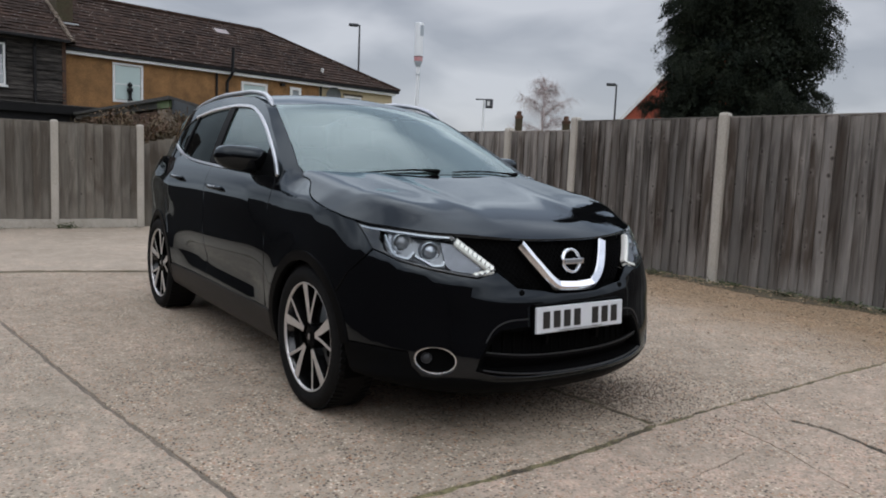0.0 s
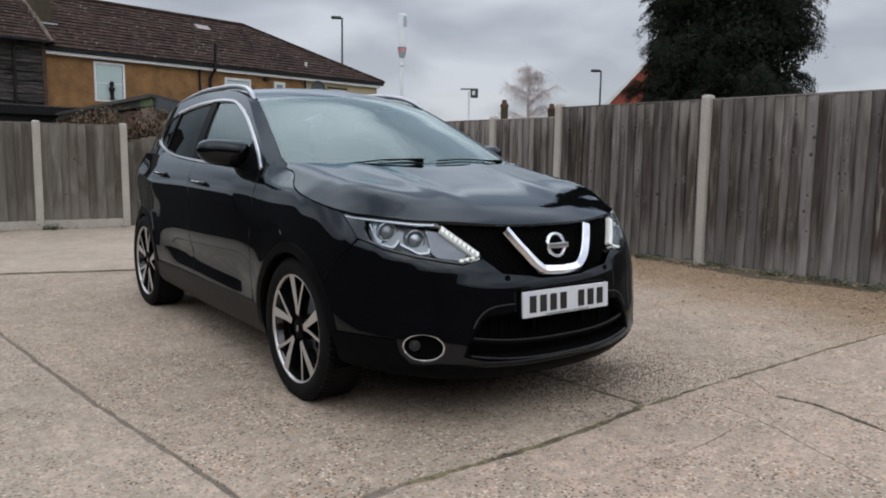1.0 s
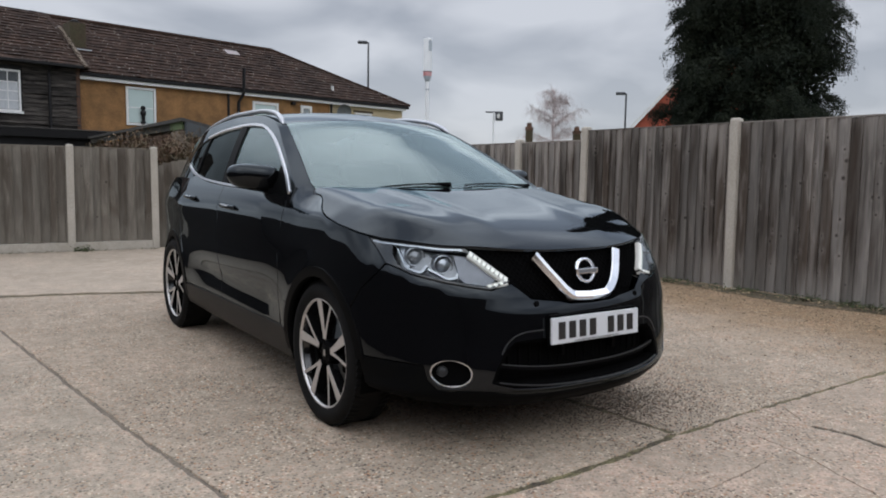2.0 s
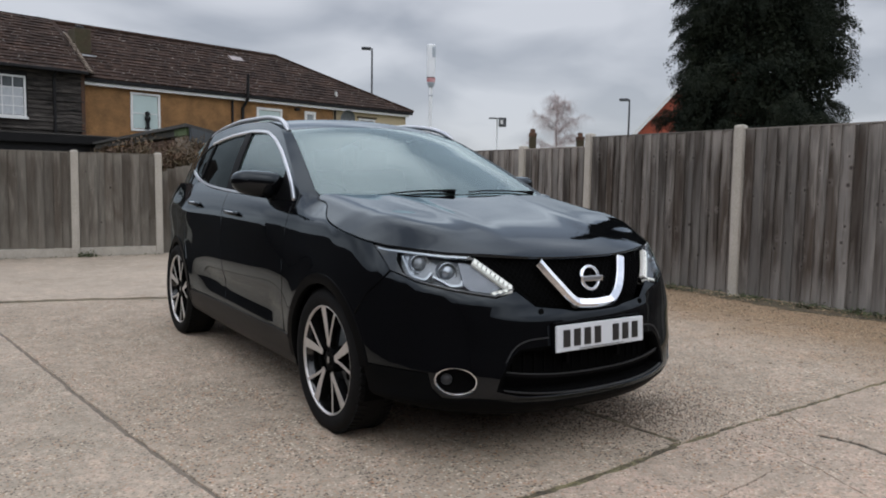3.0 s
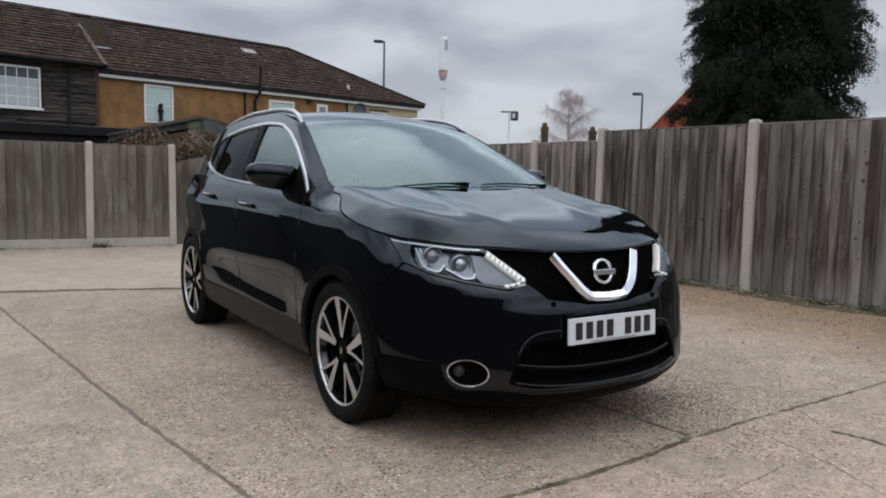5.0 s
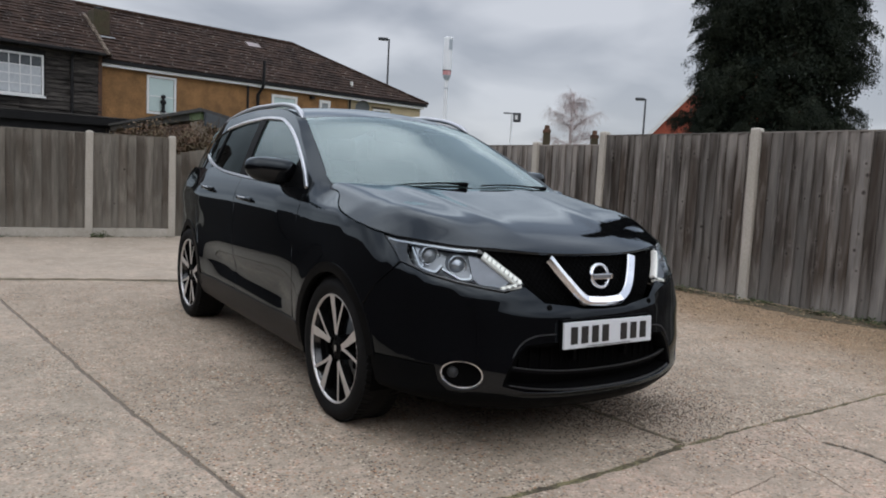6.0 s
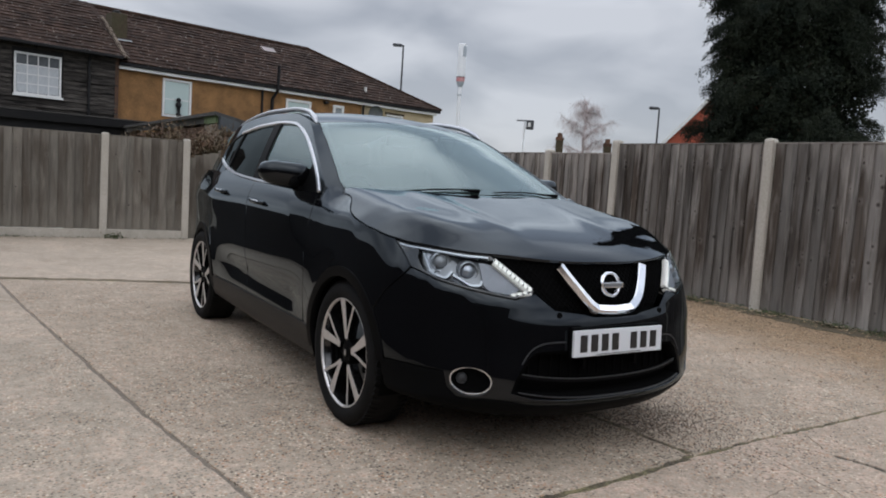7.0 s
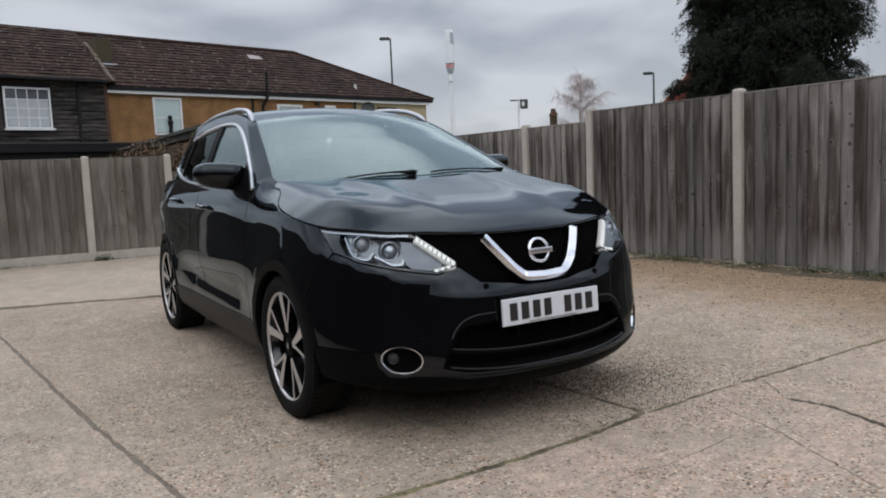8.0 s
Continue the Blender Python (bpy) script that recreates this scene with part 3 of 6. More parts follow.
bm = bmesh.new()
box(bm, -0.95, 4.9, -1.145, -0.90, -0.030, -0.0055)
box(bm, 0.02, 0.52, -0.8995, 1.2, -0.030, -0.0055)
tagged(part("moss_fill", bm, M["moss_joint"]), "dark green moss and dirt in the open front joint", "moss", kind="structure")
# a near-black bed puts the shade of deep cracks into its colour
bm = bmesh.new()
box(bm, 0.30, 1.6, -2.4, -1.15, -0.030, -0.0065)
box(bm, -0.5, 0.2992, -1.75, -1.15, -0.030, -0.0065)
tagged(part("crack_fill", bm, M["crack"]), "black bed painting the shade inside the open cracks", "ground", kind="structure")

FRONT_J = [(-9.0, -1.16), (-1.44, -1.10), (-0.92, -1.08), (-0.30, -1.085), (0.05, -1.062), (0.435, -1.008), (0.96, -0.990), (1.36, -0.982), (2.2, -0.968), (4.9, -0.95)]
LEFT_J = [(-1.44, -1.10), (-1.53, -0.5), (-1.68, 0.46), (-1.77, 1.15), (-1.885, 2.1), (-2.06, 3.50), (-2.20, 4.84)]
BACK_J = [(-9.0, 6.4), (-2.20, 4.84), (-1.34, 4.62), (-0.53, 4.33), (4.9, 2.75)]
MID_J = [(0.435, -1.008), (0.412, -0.80), (0.405, -0.56), (0.385, -0.36), (0.30, 0.2), (0.12, 1.2), (-0.48, 4.31)]


def shifted(line, dx, dy):
    return [(x + dx, y + dy) for x, y in line]


fj = lambda i, j, d, s: rough_line(shifted(FRONT_J[i:j], 0, d), 0.05, 0.010, s)
lj = lambda d, s: rough_line(shifted(LEFT_J, d * 0.85, 0), 0.07, 0.006, s)
mj = lambda d, s: rough_line(shifted(MID_J, d * 1.7, 0), 0.05, 0.009, s)


def crack(pts, wide, seed):
    """A thin open crack as a narrow uneven outline."""
    rnd = random.Random(seed)
    line = np.array(rough_line(pts, 0.03, 0.007, seed))
    t = np.gradient(line, axis=0)
    t /= np.linalg.norm(t, axis=1, keepdims=True)
    side = np.stack([-t[:, 1], t[:, 0]], 1)
    w = np.array([wide * rnd.uniform(0.3, 0.6) for _ in line])[:, None]
    w[0] = w[-1] = 0.0008
    return [tuple(p) for p in line + side * w] + [tuple(p) for p in (line - side * w)[::-1]]


yard_label = "worn exposed-aggregate concrete yard slab, stained and cracked"
slabs = {
    "main": ([*fj(1, 6, 0.021, 1), *mj(-0.011, 2), (-0.53, 4.31), (-1.34, 4.60), (-2.17, 4.81), *lj(0.014, 3)[::-1]], (), "slab"),
    "under": ([*fj(5, 10, 0.012, 4), (4.9, 2.73), (-0.44, 4.28), *mj(0.011, 5)[::-1]], (), "slab"),
    "left": ([(-9, -1.13), (-1.47, -1.08), *lj(-0.016, 6), (-2.23, 4.84), (-9, 6.38)], (), "slab_left"),
    "back": ([*rough_line(shifted(BACK_J, 0, 0.060), 0.07, 0.026, 7), (4.9, 8.95), (-9, 8.95)], (), "slab_smooth"),
    "front": ([*fj(0, 10, -0.017, 8), (4.9, -9), (-9, -9)],
              [crack([(1.075, -1.268), (1.11, -1.36), (1.122, -1.45), (1.108, -1.57), (1.05, -1.74), (0.96, -2.15)], 0.038, 11),
               crack([(1.258, -1.03), (1.17, -1.15), (1.090, -1.252)], 0.010, 16),
               crack([(0.90, -1.045), (1.02, -1.17), (1.066, -1.258)], 0.008, 15),
               crack([(0.775, -1.06), (0.735, -1.24), (0.695, -1.42), (0.655, -1.56), (0.600, -1.66), (0.545, -1.82), (0.45, -2.05)], 0.011, 12),
               crack([(-0.29, -1.36), (-0.27, -1.43), (-0.09, -1.467), (0.056, -1.470), (0.28, -1.452), (0.49, -1.423)], 0.009, 13),
               crack([(-0.272, -1.455), (-0.271, -1.55), (-0.24, -1.68)], 0.007, 17),
               crack([(0.690, -1.622), (0.79, -1.715), (0.90, -1.82)], 0.006, 14)], "slab_front"),
}
back_fill = rough_line(shifted(BACK_J, 0, -0.03), 0.3, 0.004, 71) + rough_line(shifted(BACK_J[::-1], 0, 0.10), 0.3, 0.004, 72)
tagged(mesh_part("moss_fill", skin_mesh(flat(-0.0055), back_fill, step=0.4, thick=0.01, out_from=(0, 0, 1), grid=False), M["moss_joint"]), "dark dirt in the broken back joint", "moss", kind="structure")
for key, (outline, cuts, which) in slabs.items():
    me = skin_mesh(flat(0.010 if key == "back" else 0.0), outline, cuts, step=0.30, thick=0.013, out_from=(0, 0, 1), grid=False)
    tagged(mesh_part("yard_slab", me, M[which]), yard_label if which == "slab" else ("smooth worn sandy concrete yard slab" if which in ("slab_smooth", "slab_left") else "pinkish concrete yard slab with dark open cracks"), "paving", kind="structure")


# ---- fences ----
def board_mesh(name):
    """A feather-edged board one wide and one high, thick at one side."""
    me = bpy.data.meshes.new(name)
    v = [(0, 0, 0), (1, 0, 0), (1, 0.027, 0), (0, 0.004, 0), (0, 0, 1), (1, 0, 1), (1, 0.027, 1), (0, 0.004, 1)]
    v = [(x, -y, z) for x, y, z in v]
    f = [(0, 3, 2, 1), (4, 5, 6, 7), (0, 1, 5, 4), (1, 2, 6, 5), (2, 3, 7, 6), (3, 0, 4, 7)]
    me.from_pydata(v, [], [t[::-1] for t in f])
    return me


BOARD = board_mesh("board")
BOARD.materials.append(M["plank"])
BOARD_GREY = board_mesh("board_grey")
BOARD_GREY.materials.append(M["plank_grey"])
rng_f = random.Random(5)


def fence_panel(fence, p, q, z0, z1, mesh, gravel_board=0.0, z2=None, cap=True, label=""):
    """A closeboard panel between two posts, boards facing the yard (to the right of the line from p to q)."""
    p, q = Vector((*p, 0)), Vector((*q, 0))
    length = (q - p).length
    ang = math.atan2(q.y - p.y, q.x - p.x)
    bm = bmesh.new()
    for zr in ((0.25, 0.85, 1.45) if z1 > 1.6 else (0.3, 1.1)):
        box(bm, 0, length, 0.004, 0.045, z0 + zr, z0 + zr + 0.05)
    th = part("panel", bm, M["plank"], fence, label)
    th.matrix_local = Matrix.Translation(p) @ Matrix.Rotation(ang, 4, "Z")
    zt = lambda x: z1 + ((z2 if z2 is not None else z1) - z1) * x / length
    base = z0 + gravel_board
    x = 0.0
    while x < length - 0.02:
        w = min(rng_f.uniform(0.095, 0.135), length - x)
        ob = new("plank", mesh)
        ob.parent = th
        top = zt(x + w / 2) - rng_f.uniform(0.0, 0.008) - (0.0 if z2 is None else 0.012)
        ob.location = (x, -rng_f.uniform(0.0, 0.010), base + rng_f.uniform(0.0, 0.012))
        ob.scale = (w + 0.012, 1, top - base)
        ob.rotation_euler = (0, rng_f.uniform(-0.003, 0.003), rng_f.uniform(-0.01, 0.01))
        x += w
    if cap and z2 is None:
        bm = bmesh.new()
        box(bm, 0, length, -0.026, 0.022, z1, z1 + 0.016, bevel=0.003)
        part("capping", bm, mesh.materials[0], th)
    if gravel_board:
        bm = bmesh.new()
        box(bm, 0, length, -0.028, 0.022, z0 - 0.02, z0 + gravel_board, bevel=0.006)
        part("gravel_board", bm, M["post"], th, "pale concrete gravel board")
    return th


def fence_post(fence, x, y, top, ang, lean=0.0):
    """A square concrete post with a pointed head."""
    w = 0.052
    bm = bmesh.new()
    prof = [(w, -0.1), (w, top - 0.03), (w * 0.82, top - 0.008), (w * 0.45, top)]
    rings = [[bm.verts.new((sx * r, sy * r, z)) for sx, sy in ((-1, -1), (1, -1), (1, 1), (-1, 1))] for r, z in prof]
    for a, b in zip(rings, rings[1:]):
        for k in range(4):
            bm.faces.new((a[k], a[(k + 1) % 4], b[(k + 1) % 4], b[k]))
    bm.faces.new(rings[-1])
    bmesh.ops.bevel(bm, geom=[e for e in bm.edges if abs(e.verts[0].co.z - e.verts[1].co.z) > 0.5], offset=0.008, segments=2, affect="EDGES")
    ob = part("post", bm, M["post"], fence, "pale weathered concrete post")
    ob.matrix_local = pose(x, y, 0, 0, lean, math.degrees(ang))
    return ob


right_x = lambda y: 4.76 - 0.061 * (y - 1.7)
RIGHT_POSTS = [-8.6, -6.5, -4.4, -2.35, -0.35, 1.715, 3.84, 5.06, 6.95, 8.75]
ang_r = math.atan2(1, -0.061)
tall = thing("tall_fence", "tall weathered brown-grey timber fence between pale concrete posts", "fence")
for i, y in enumerate(RIGHT_POSTS):
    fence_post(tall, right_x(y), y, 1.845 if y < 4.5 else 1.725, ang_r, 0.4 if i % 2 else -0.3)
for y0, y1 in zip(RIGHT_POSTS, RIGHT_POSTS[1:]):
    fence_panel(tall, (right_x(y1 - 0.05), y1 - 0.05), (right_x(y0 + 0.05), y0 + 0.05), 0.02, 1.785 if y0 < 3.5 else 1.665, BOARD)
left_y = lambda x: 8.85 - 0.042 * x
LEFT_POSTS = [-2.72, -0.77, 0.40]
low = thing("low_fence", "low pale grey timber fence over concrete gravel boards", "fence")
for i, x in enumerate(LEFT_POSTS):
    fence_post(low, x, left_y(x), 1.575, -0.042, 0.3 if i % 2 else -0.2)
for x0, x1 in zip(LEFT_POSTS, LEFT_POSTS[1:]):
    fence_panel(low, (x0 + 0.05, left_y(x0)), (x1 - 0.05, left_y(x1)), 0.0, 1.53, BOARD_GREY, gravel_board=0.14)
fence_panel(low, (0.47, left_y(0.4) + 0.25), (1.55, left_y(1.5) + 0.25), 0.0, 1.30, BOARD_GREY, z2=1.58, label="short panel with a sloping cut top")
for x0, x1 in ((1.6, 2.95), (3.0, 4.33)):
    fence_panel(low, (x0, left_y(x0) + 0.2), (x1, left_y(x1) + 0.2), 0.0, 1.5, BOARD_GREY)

# unseen plain walls, added to close the yard and darken the car's reflections
for nm, spec in (("unseen_wall_south", (-4.7, 5.3, -9.3, -9.1, -0.3, 2.6)), ("unseen_wall_north", (-4.49, -2.79, 8.95, 9.15, -0.3, 1.55)), ("unseen_wall_west", (-4.7, -4.5, -9.1, 9.2, -0.3, 1.9))):
    bm = bmesh.new()
    box(bm, *spec)
    tagged(part(nm, bm, M["brown_wall"]), "unseen plain dull brown wall, added to darken the car's reflections", "wall", kind="structure")


# ---- loose stones and weeds along the fences ----
def scatter_stones(name, count, place, sizes, material, label):
    v, f = [], []
    rnd = random.Random(9)
    for _ in range(count):
        x, y = place(rnd)
        s = rnd.uniform(*sizes)
        a = rnd.uniform(0, 6.28)
        k = len(v)
        for i in range(5):
            t = a + i * 1.2566
            v.append((x + s * math.cos(t) * rnd.uniform(0.7, 1.2), y + s * math.sin(t) * rnd.uniform(0.7, 1.2), 0.0))
        for i in range(5):
            p = v[k + i]
            v.append((x + (p[0] - x) * 0.7, y + (p[1] - y) * 0.7, s * 0.7))
        for i in range(5):
            f.append((k + i, k + (i + 1) % 5, k + 5 + (i + 1) % 5, k + 5 + i))
        f.append(tuple(range(k + 5, k + 10)))
    me = bpy.data.meshes.new(name)
    me.from_pydata(v, [], f)
    return tagged(mesh_part(name, me, material), label, "gravel", kind="stuff")


def near_fence(rnd):
    y = rnd.uniform(-4, 7)
    return right_x(y) - 0.06 - abs(rnd.gauss(0, 0.85)) , y


scatter_stones("gravel", 7000, near_fence, (0.003, 0.011), M["stone"], "loose brown gravel along the foot of the tall fence")
scatter_stones("grit", 900, lambda r: (r.uniform(-3, 4), r.uniform(-2.5, 6)), (0.0025, 0.006), M["stone"], "scattered grit on the concrete")

# dark stones, set thick here to deepen the bumper's shadow as well
scatter_stones("dark_grit", 5200, lambda r: (r.gauss(0.60, 0.30), r.gauss(-0.54, 0.22)), (0.0014, 0.0046), M["dark_stone"], "dark loose grit in front of the car, also deepening the bumper's shadow")

strip = rough_line([(right_x(y) - 0.30 - 0.10 * math.sin(y * 2.1), y) for y in np.arange(-4, 8.6, 0.2)], 0.1, 0.04, 21)
strip += [(right_x(8.6) + 0.02, 8.6), (right_x(-4) + 0.02, -4)]
tagged(mesh_part("dirt_strip", skin_mesh(flat(0.006), strip, step=0.2, thick=0.008, out_from=(0, 0, 1), grid=False), M["gravel"]),
       "strip of damp brown dirt under the tall fence", "ground", kind="structure")


def weeds(name, spots, label):
    """Low tufts of small leaves."""
    v, f = [], []
    rnd = random.Random(31)
    for x, y, r, h, n in spots:
        for _ in range(n):
            px, py = x + rnd.gauss(0, r), y + rnd.gauss(0, r)
            a, up = rnd.uniform(0, 6.28), rnd.uniform(0.3, 1.0) * h
            l, w = rnd.uniform(0.02, 0.05), rnd.uniform(0.006, 0.014)
            d, s = Vector((math.cos(a), math.sin(a), 0)), Vector((-math.sin(a), math.cos(a), 0))
            b = Vector((px, py, 0.004 + up * rnd.random()))
            k = len(v)
            tip = b + d * l + Vector((0, 0, up * 0.5))
            v += [tuple(b), tuple(b + d * l * 0.5 + s * w + Vector((0, 0, up * 0.35))), tuple(tip), tuple(b + d * l * 0.5 - s * w + Vector((0, 0, up * 0.35)))]
            f.append((k, k + 1, k + 2, k + 3))
    me = bpy.data.meshes.new(name)
    me.from_pydata(v, [], f)
    return tagged(mesh_part(name, me, M["weed"]), label, "weeds", kind="stuff")


def litter(name, count, label):
    """Small dead leaves lying about the foot of the fence."""
    v, f = [], []
    rnd = random.Random(53)
    for _ in range(count):
        y = rnd.uniform(-3.5, 7.5)
        x, z = right_x(y) - 0.08 - abs(rnd.gauss(0, 0.16)), 0.016 + rnd.uniform(0, 0.012)
        a, l, w = rnd.uniform(0, 6.28), rnd.uniform(0.014, 0.034), rnd.uniform(0.007, 0.016)
        d, s = Vector((math.cos(a), math.sin(a), rnd.uniform(-0.3, 0.3))), Vector((-math.sin(a), math.cos(a), rnd.uniform(-0.3, 0.3)))
        p, k = Vector((x, y, z)), len(v)
        v += [tuple(p - d * l), tuple(p + s * w), tuple(p + d * l), tuple(p - s * w)]
        f.append((k, k + 1, k + 2, k + 3))
    me = bpy.data.meshes.new(name)
    me.from_pydata(v, [], f)
    return tagged(mesh_part(name, me, M["dead_leaf"]), label, "leaf litter", kind="stuff")


litter("leaf_litter", 900, "pale dead leaves lying along the foot of the tall fence")
rw = random.Random(77)
weeds("fence_weeds", [(right_x(y) - 0.10 - rw.random() * 0.08, y, 0.075, 0.05, rw.choice((4, 14, 30, 60))) for y in np.arange(-3, 7, 0.11)], "low green weeds and moss under the tall fence")
weeds("low_fence_weeds", [(x, left_y(x) - 0.09, 0.06, 0.08, 60) for x in (-0.62, -0.66)] + [(x, left_y(x) - 0.06, 0.04, 0.03, 12) for x in np.arange(-3.5, 0.5, 0.16)] +
      [(-1.95, left_y(-1.95) - 0.08, 0.08, 0.05, 40)], "small weeds at the foot of the low fence")


# ---- the terrace beyond the low fence ----
H_A, H_B = Vector((2.3, 29.9, 0)), Vector((19.5, 33.4, 0))
h_ang = math.atan2((H_B - H_A).y, (H_B - H_A).x)
HOUSE = Matrix.Translation(H_A + Vector((0.05, 0, 0.30))) @ Matrix.Rotation(h_ang, 4, "Z")


def tiled_slope(x0, x1, eave_y, eave_z, ridge_y, ridge_z, right_end=None, seed=1):
    """Courses of plain tiles on a slope, each tile a thin piece with its own tail edge."""
    rnd = random.Random(seed)
    run, rise = ridge_y - eave_y, ridge_z - eave_z
    length = math.hypot(run, rise)
    uy, uz = run / length, rise / length
    ny, nz = -uz, uy
    gauge, wide = 0.32, 0.30
    v, f = [], []
    rows = int(length / gauge)
    for r in range(rows + 1):
        s0, s1 = r * gauge, min((r + 1) * gauge + 0.03, length)
        lim = x1 if right_end is None else x1 + (right_end - x1) * (1 - (s0 + 0.1) / length)
        x = x0 - (wide / 2 if r % 2 else 0)
        while x < lim:
            a, b = max(x, x0) + 0.003, min(x + wide, lim) - 0.003
            x += wide
            if b - a < 0.03:
                continue
            lift = 0.030 + rnd.uniform(0, 0.035)
            k = len(v)
            for xx in (a, b):
                v.append((xx, eave_y + uy * s0 + ny * 0.005, eave_z + uz * s0 + nz * 0.005))
                v.append((xx, eave_y + uy * s0 + ny * lift, eave_z + uz * s0 + nz * lift))
                v.append((xx, eave_y + uy * s1 + ny * 0.012, eave_z + uz * s1 + nz * 0.012))
            f += [(k, k + 3, k + 4, k + 1), (k + 1, k + 4, k + 5, k + 2)]
    me = bpy.data.meshes.new("tiles")
    me.from_pydata(v, [], f)
    return me


def roof_shell(x0, x1, eave_y, eave_z, ridge_y, ridge_z, back_y, hip=None):
    """The closed roof body under the tiles; hip: where a hipped right end meets the eave."""
    bm = bmesh.new()
    xe = hip if hip is not None else x1
    pts = [(x0, eave_y, eave_z), (xe, eave_y, eave_z), (xe, back_y, eave_z), (x0, back_y, eave_z), (x0, ridge_y, ridge_z), (x1, ridge_y, ridge_z)]
    v = [bm.verts.new(p) for p in pts]
    for q in ((0, 1, 5, 4), (2, 3, 4, 5), (1, 2, 5), (3, 0, 4), (3, 2, 1, 0)):
        bm.faces.new([v[i] for i in q])
    return bm


def window(parent, x0, x1, z0, z1, y, cols, rows, bar=0.04, frame_w=0.08, pane=None, name="window", top_pane=None, sill=True, lintel=None):
    """A framed window in a wall that faces the yard."""
    bm = boxes((x0, x1, y - 0.06, y + 0.02, z0, z0 + frame_w), (x0, x1, y - 0.06, y + 0.02, z1 - frame_w, z1),
               (x0, x0 + frame_w, y - 0.06, y + 0.02, z0 + frame_w, z1 - frame_w), (x1 - frame_w, x1, y - 0.06, y + 0.02, z0 + frame_w, z1 - frame_w))
    w = part(name, bm, M["white"], parent, "white painted window frame")
    if lintel:
        part("lintel", boxes((x0 - 0.08, x1 + 0.08, y - 0.075, y - 0.002, z1 + 0.002, z1 + 0.11)), lintel, w, "dark brown lintel board")
    if sill:
        part("sill", boxes((x0 - 0.06, x1 + 0.06, y - 0.14, y - 0.062, z0 - 0.07, z0 + 0.01)), M["white"], w)
    xs = [x0 + frame_w + (x1 - x0 - 2 * frame_w) * i / cols for i in range(cols + 1)]
    zs = [z0 + frame_w + (z1 - z0 - 2 * frame_w) * k for k in rows]
    for i, (a, b) in enumerate(zip(xs, xs[1:])):
        for j, (c, d) in enumerate(zip(zs, zs[1:])):
            part("pane", boxes((a + bar / 2, b - bar / 2, y - 0.03, y - 0.015, c + bar / 2, d - bar / 2)), (top_pane if top_pane and j == len(zs) - 2 else pane) or M["pane"], w)
    for a in xs[1:-1]:
        part("glazing_bar", boxes((a - bar / 2, a + bar / 2, y - 0.045, y - 0.012, zs[0], zs[-1])), M["white"], w)
    for c in zs[1:-1]:
        part("glazing_bar", boxes((xs[0], xs[-1], y - 0.043, y - 0.012, c - bar / 2, c + bar / 2)), M["white"], w)
    return w


ochre = thing("ochre_house", "terraced house in rough ochre render under a brown tiled hipped roof", "house", HOUSE)
part("wall", boxes((0.02, 12.45, 0.0, 8.4, -0.32, 4.72)), M["ochre"], ochre)
part("end_wall", boxes((12.46, 17.55, 0.0, 8.4, -0.32, 4.72)), M["cream"], ochre, "smooth cream rendered end wall")
part("fascia", boxes((0.0, 17.65, -0.20, -0.003, 4.60, 4.722)), M["upvc"], ochre, "white fascia board")
part("gutter", boxes((0.0, 17.85, -0.29, -0.17, 4.726, 4.87), bevel=0.03), M["gutter"], ochre, "black gutter")
part("roof", roof_shell(0.05, 11.7, -0.28, 4.86, 4.2, 7.66, 8.7, 17.85), M["tile"], ochre)
tagged(mesh_part("roof_tiles", tiled_slope(0.05, 11.7, -0.30, 4.87, 4.2, 7.67, 17.9, 3), M["tile"], ochre), kind="stuff")
bm = bmesh.new()
tube(bm, [(0.05, 4.2, 7.70), (11.7, 4.2, 7.70)], 0.10, 8)
part("ridge", bm, M["tile"], ochre)
bm = bmesh.new()
tube(bm, [(11.7, 4.2, 7.71), (17.9, -0.3, 4.93)], 0.07, 8)
part("hip_ridge", bm, M["tile"], ochre)
window(ochre, 1.90, 3.17, 2.9, 4.50, -0.004, 1, (0, 0.46, 1), frame_w=0.09, pane=M["pane_mint"], sill=False)
window(ochre, 7.9, 9.32, 3.2, 4.38, -0.004, 1, (0, 1), frame_w=0.12, pane=M["pane_mint"])
window(ochre, 10.64, 11.30, 3.5, 4.4, -0.004, 1, (0, 1), frame_w=0.14)
window(ochre, 14.1, 15.25, 3.3, 4.3, -0.004, 2, (0, 1), frame_w=0.09, lintel=M["moss_brick"])
for px, z1 in ((6.60, 4.8), (12.50, 4.8)):
    bm = bmesh.new()
    tube(bm, [(px, -0.09, -0.3), (px, -0.09, z1 - 0.25), (px, -0.16, z1)], 0.055, 8)
    part("downpipe", bm, M["gutter"], ochre)
bm = bmesh.new()
tube(bm, [(7.12, -0.10, -0.3), (7.12, -0.10, 4.25), (7.25, -0.34, 4.65), (7.27, -0.36, 5.8)], 0.075, 8)
part("soil_pipe", bm, M["gutter"], ochre, "black soil pipe")
bm = bmesh.new()
lathe(bm, [(0.0, 0.42), (0.06, 0.40), (0.12, 0.25), (0.14, 0.01)], 24, m=pose(13.08, -0.42, 4.2, 0, -10, 80))
part("satellite_dish", bm, M["steel"], ochre, "dark grey satellite dish", True)
bm = bmesh.new()
tube(bm, [(13.08, -0.26, 4.2), (13.08, 0.0, 4.1)], 0.03, 6)
part("dish_arm", bm, M["steel"], ochre)
part("skylight", boxes((0, 0.72, -0.50, 0.0, 0, 0.09), bevel=0.015), M["skylight"], ochre, "pale roof skylight").matrix_local = pose(8.3, 3.4, 7.15, 32.1, 0, 0)
bm = bmesh.new()
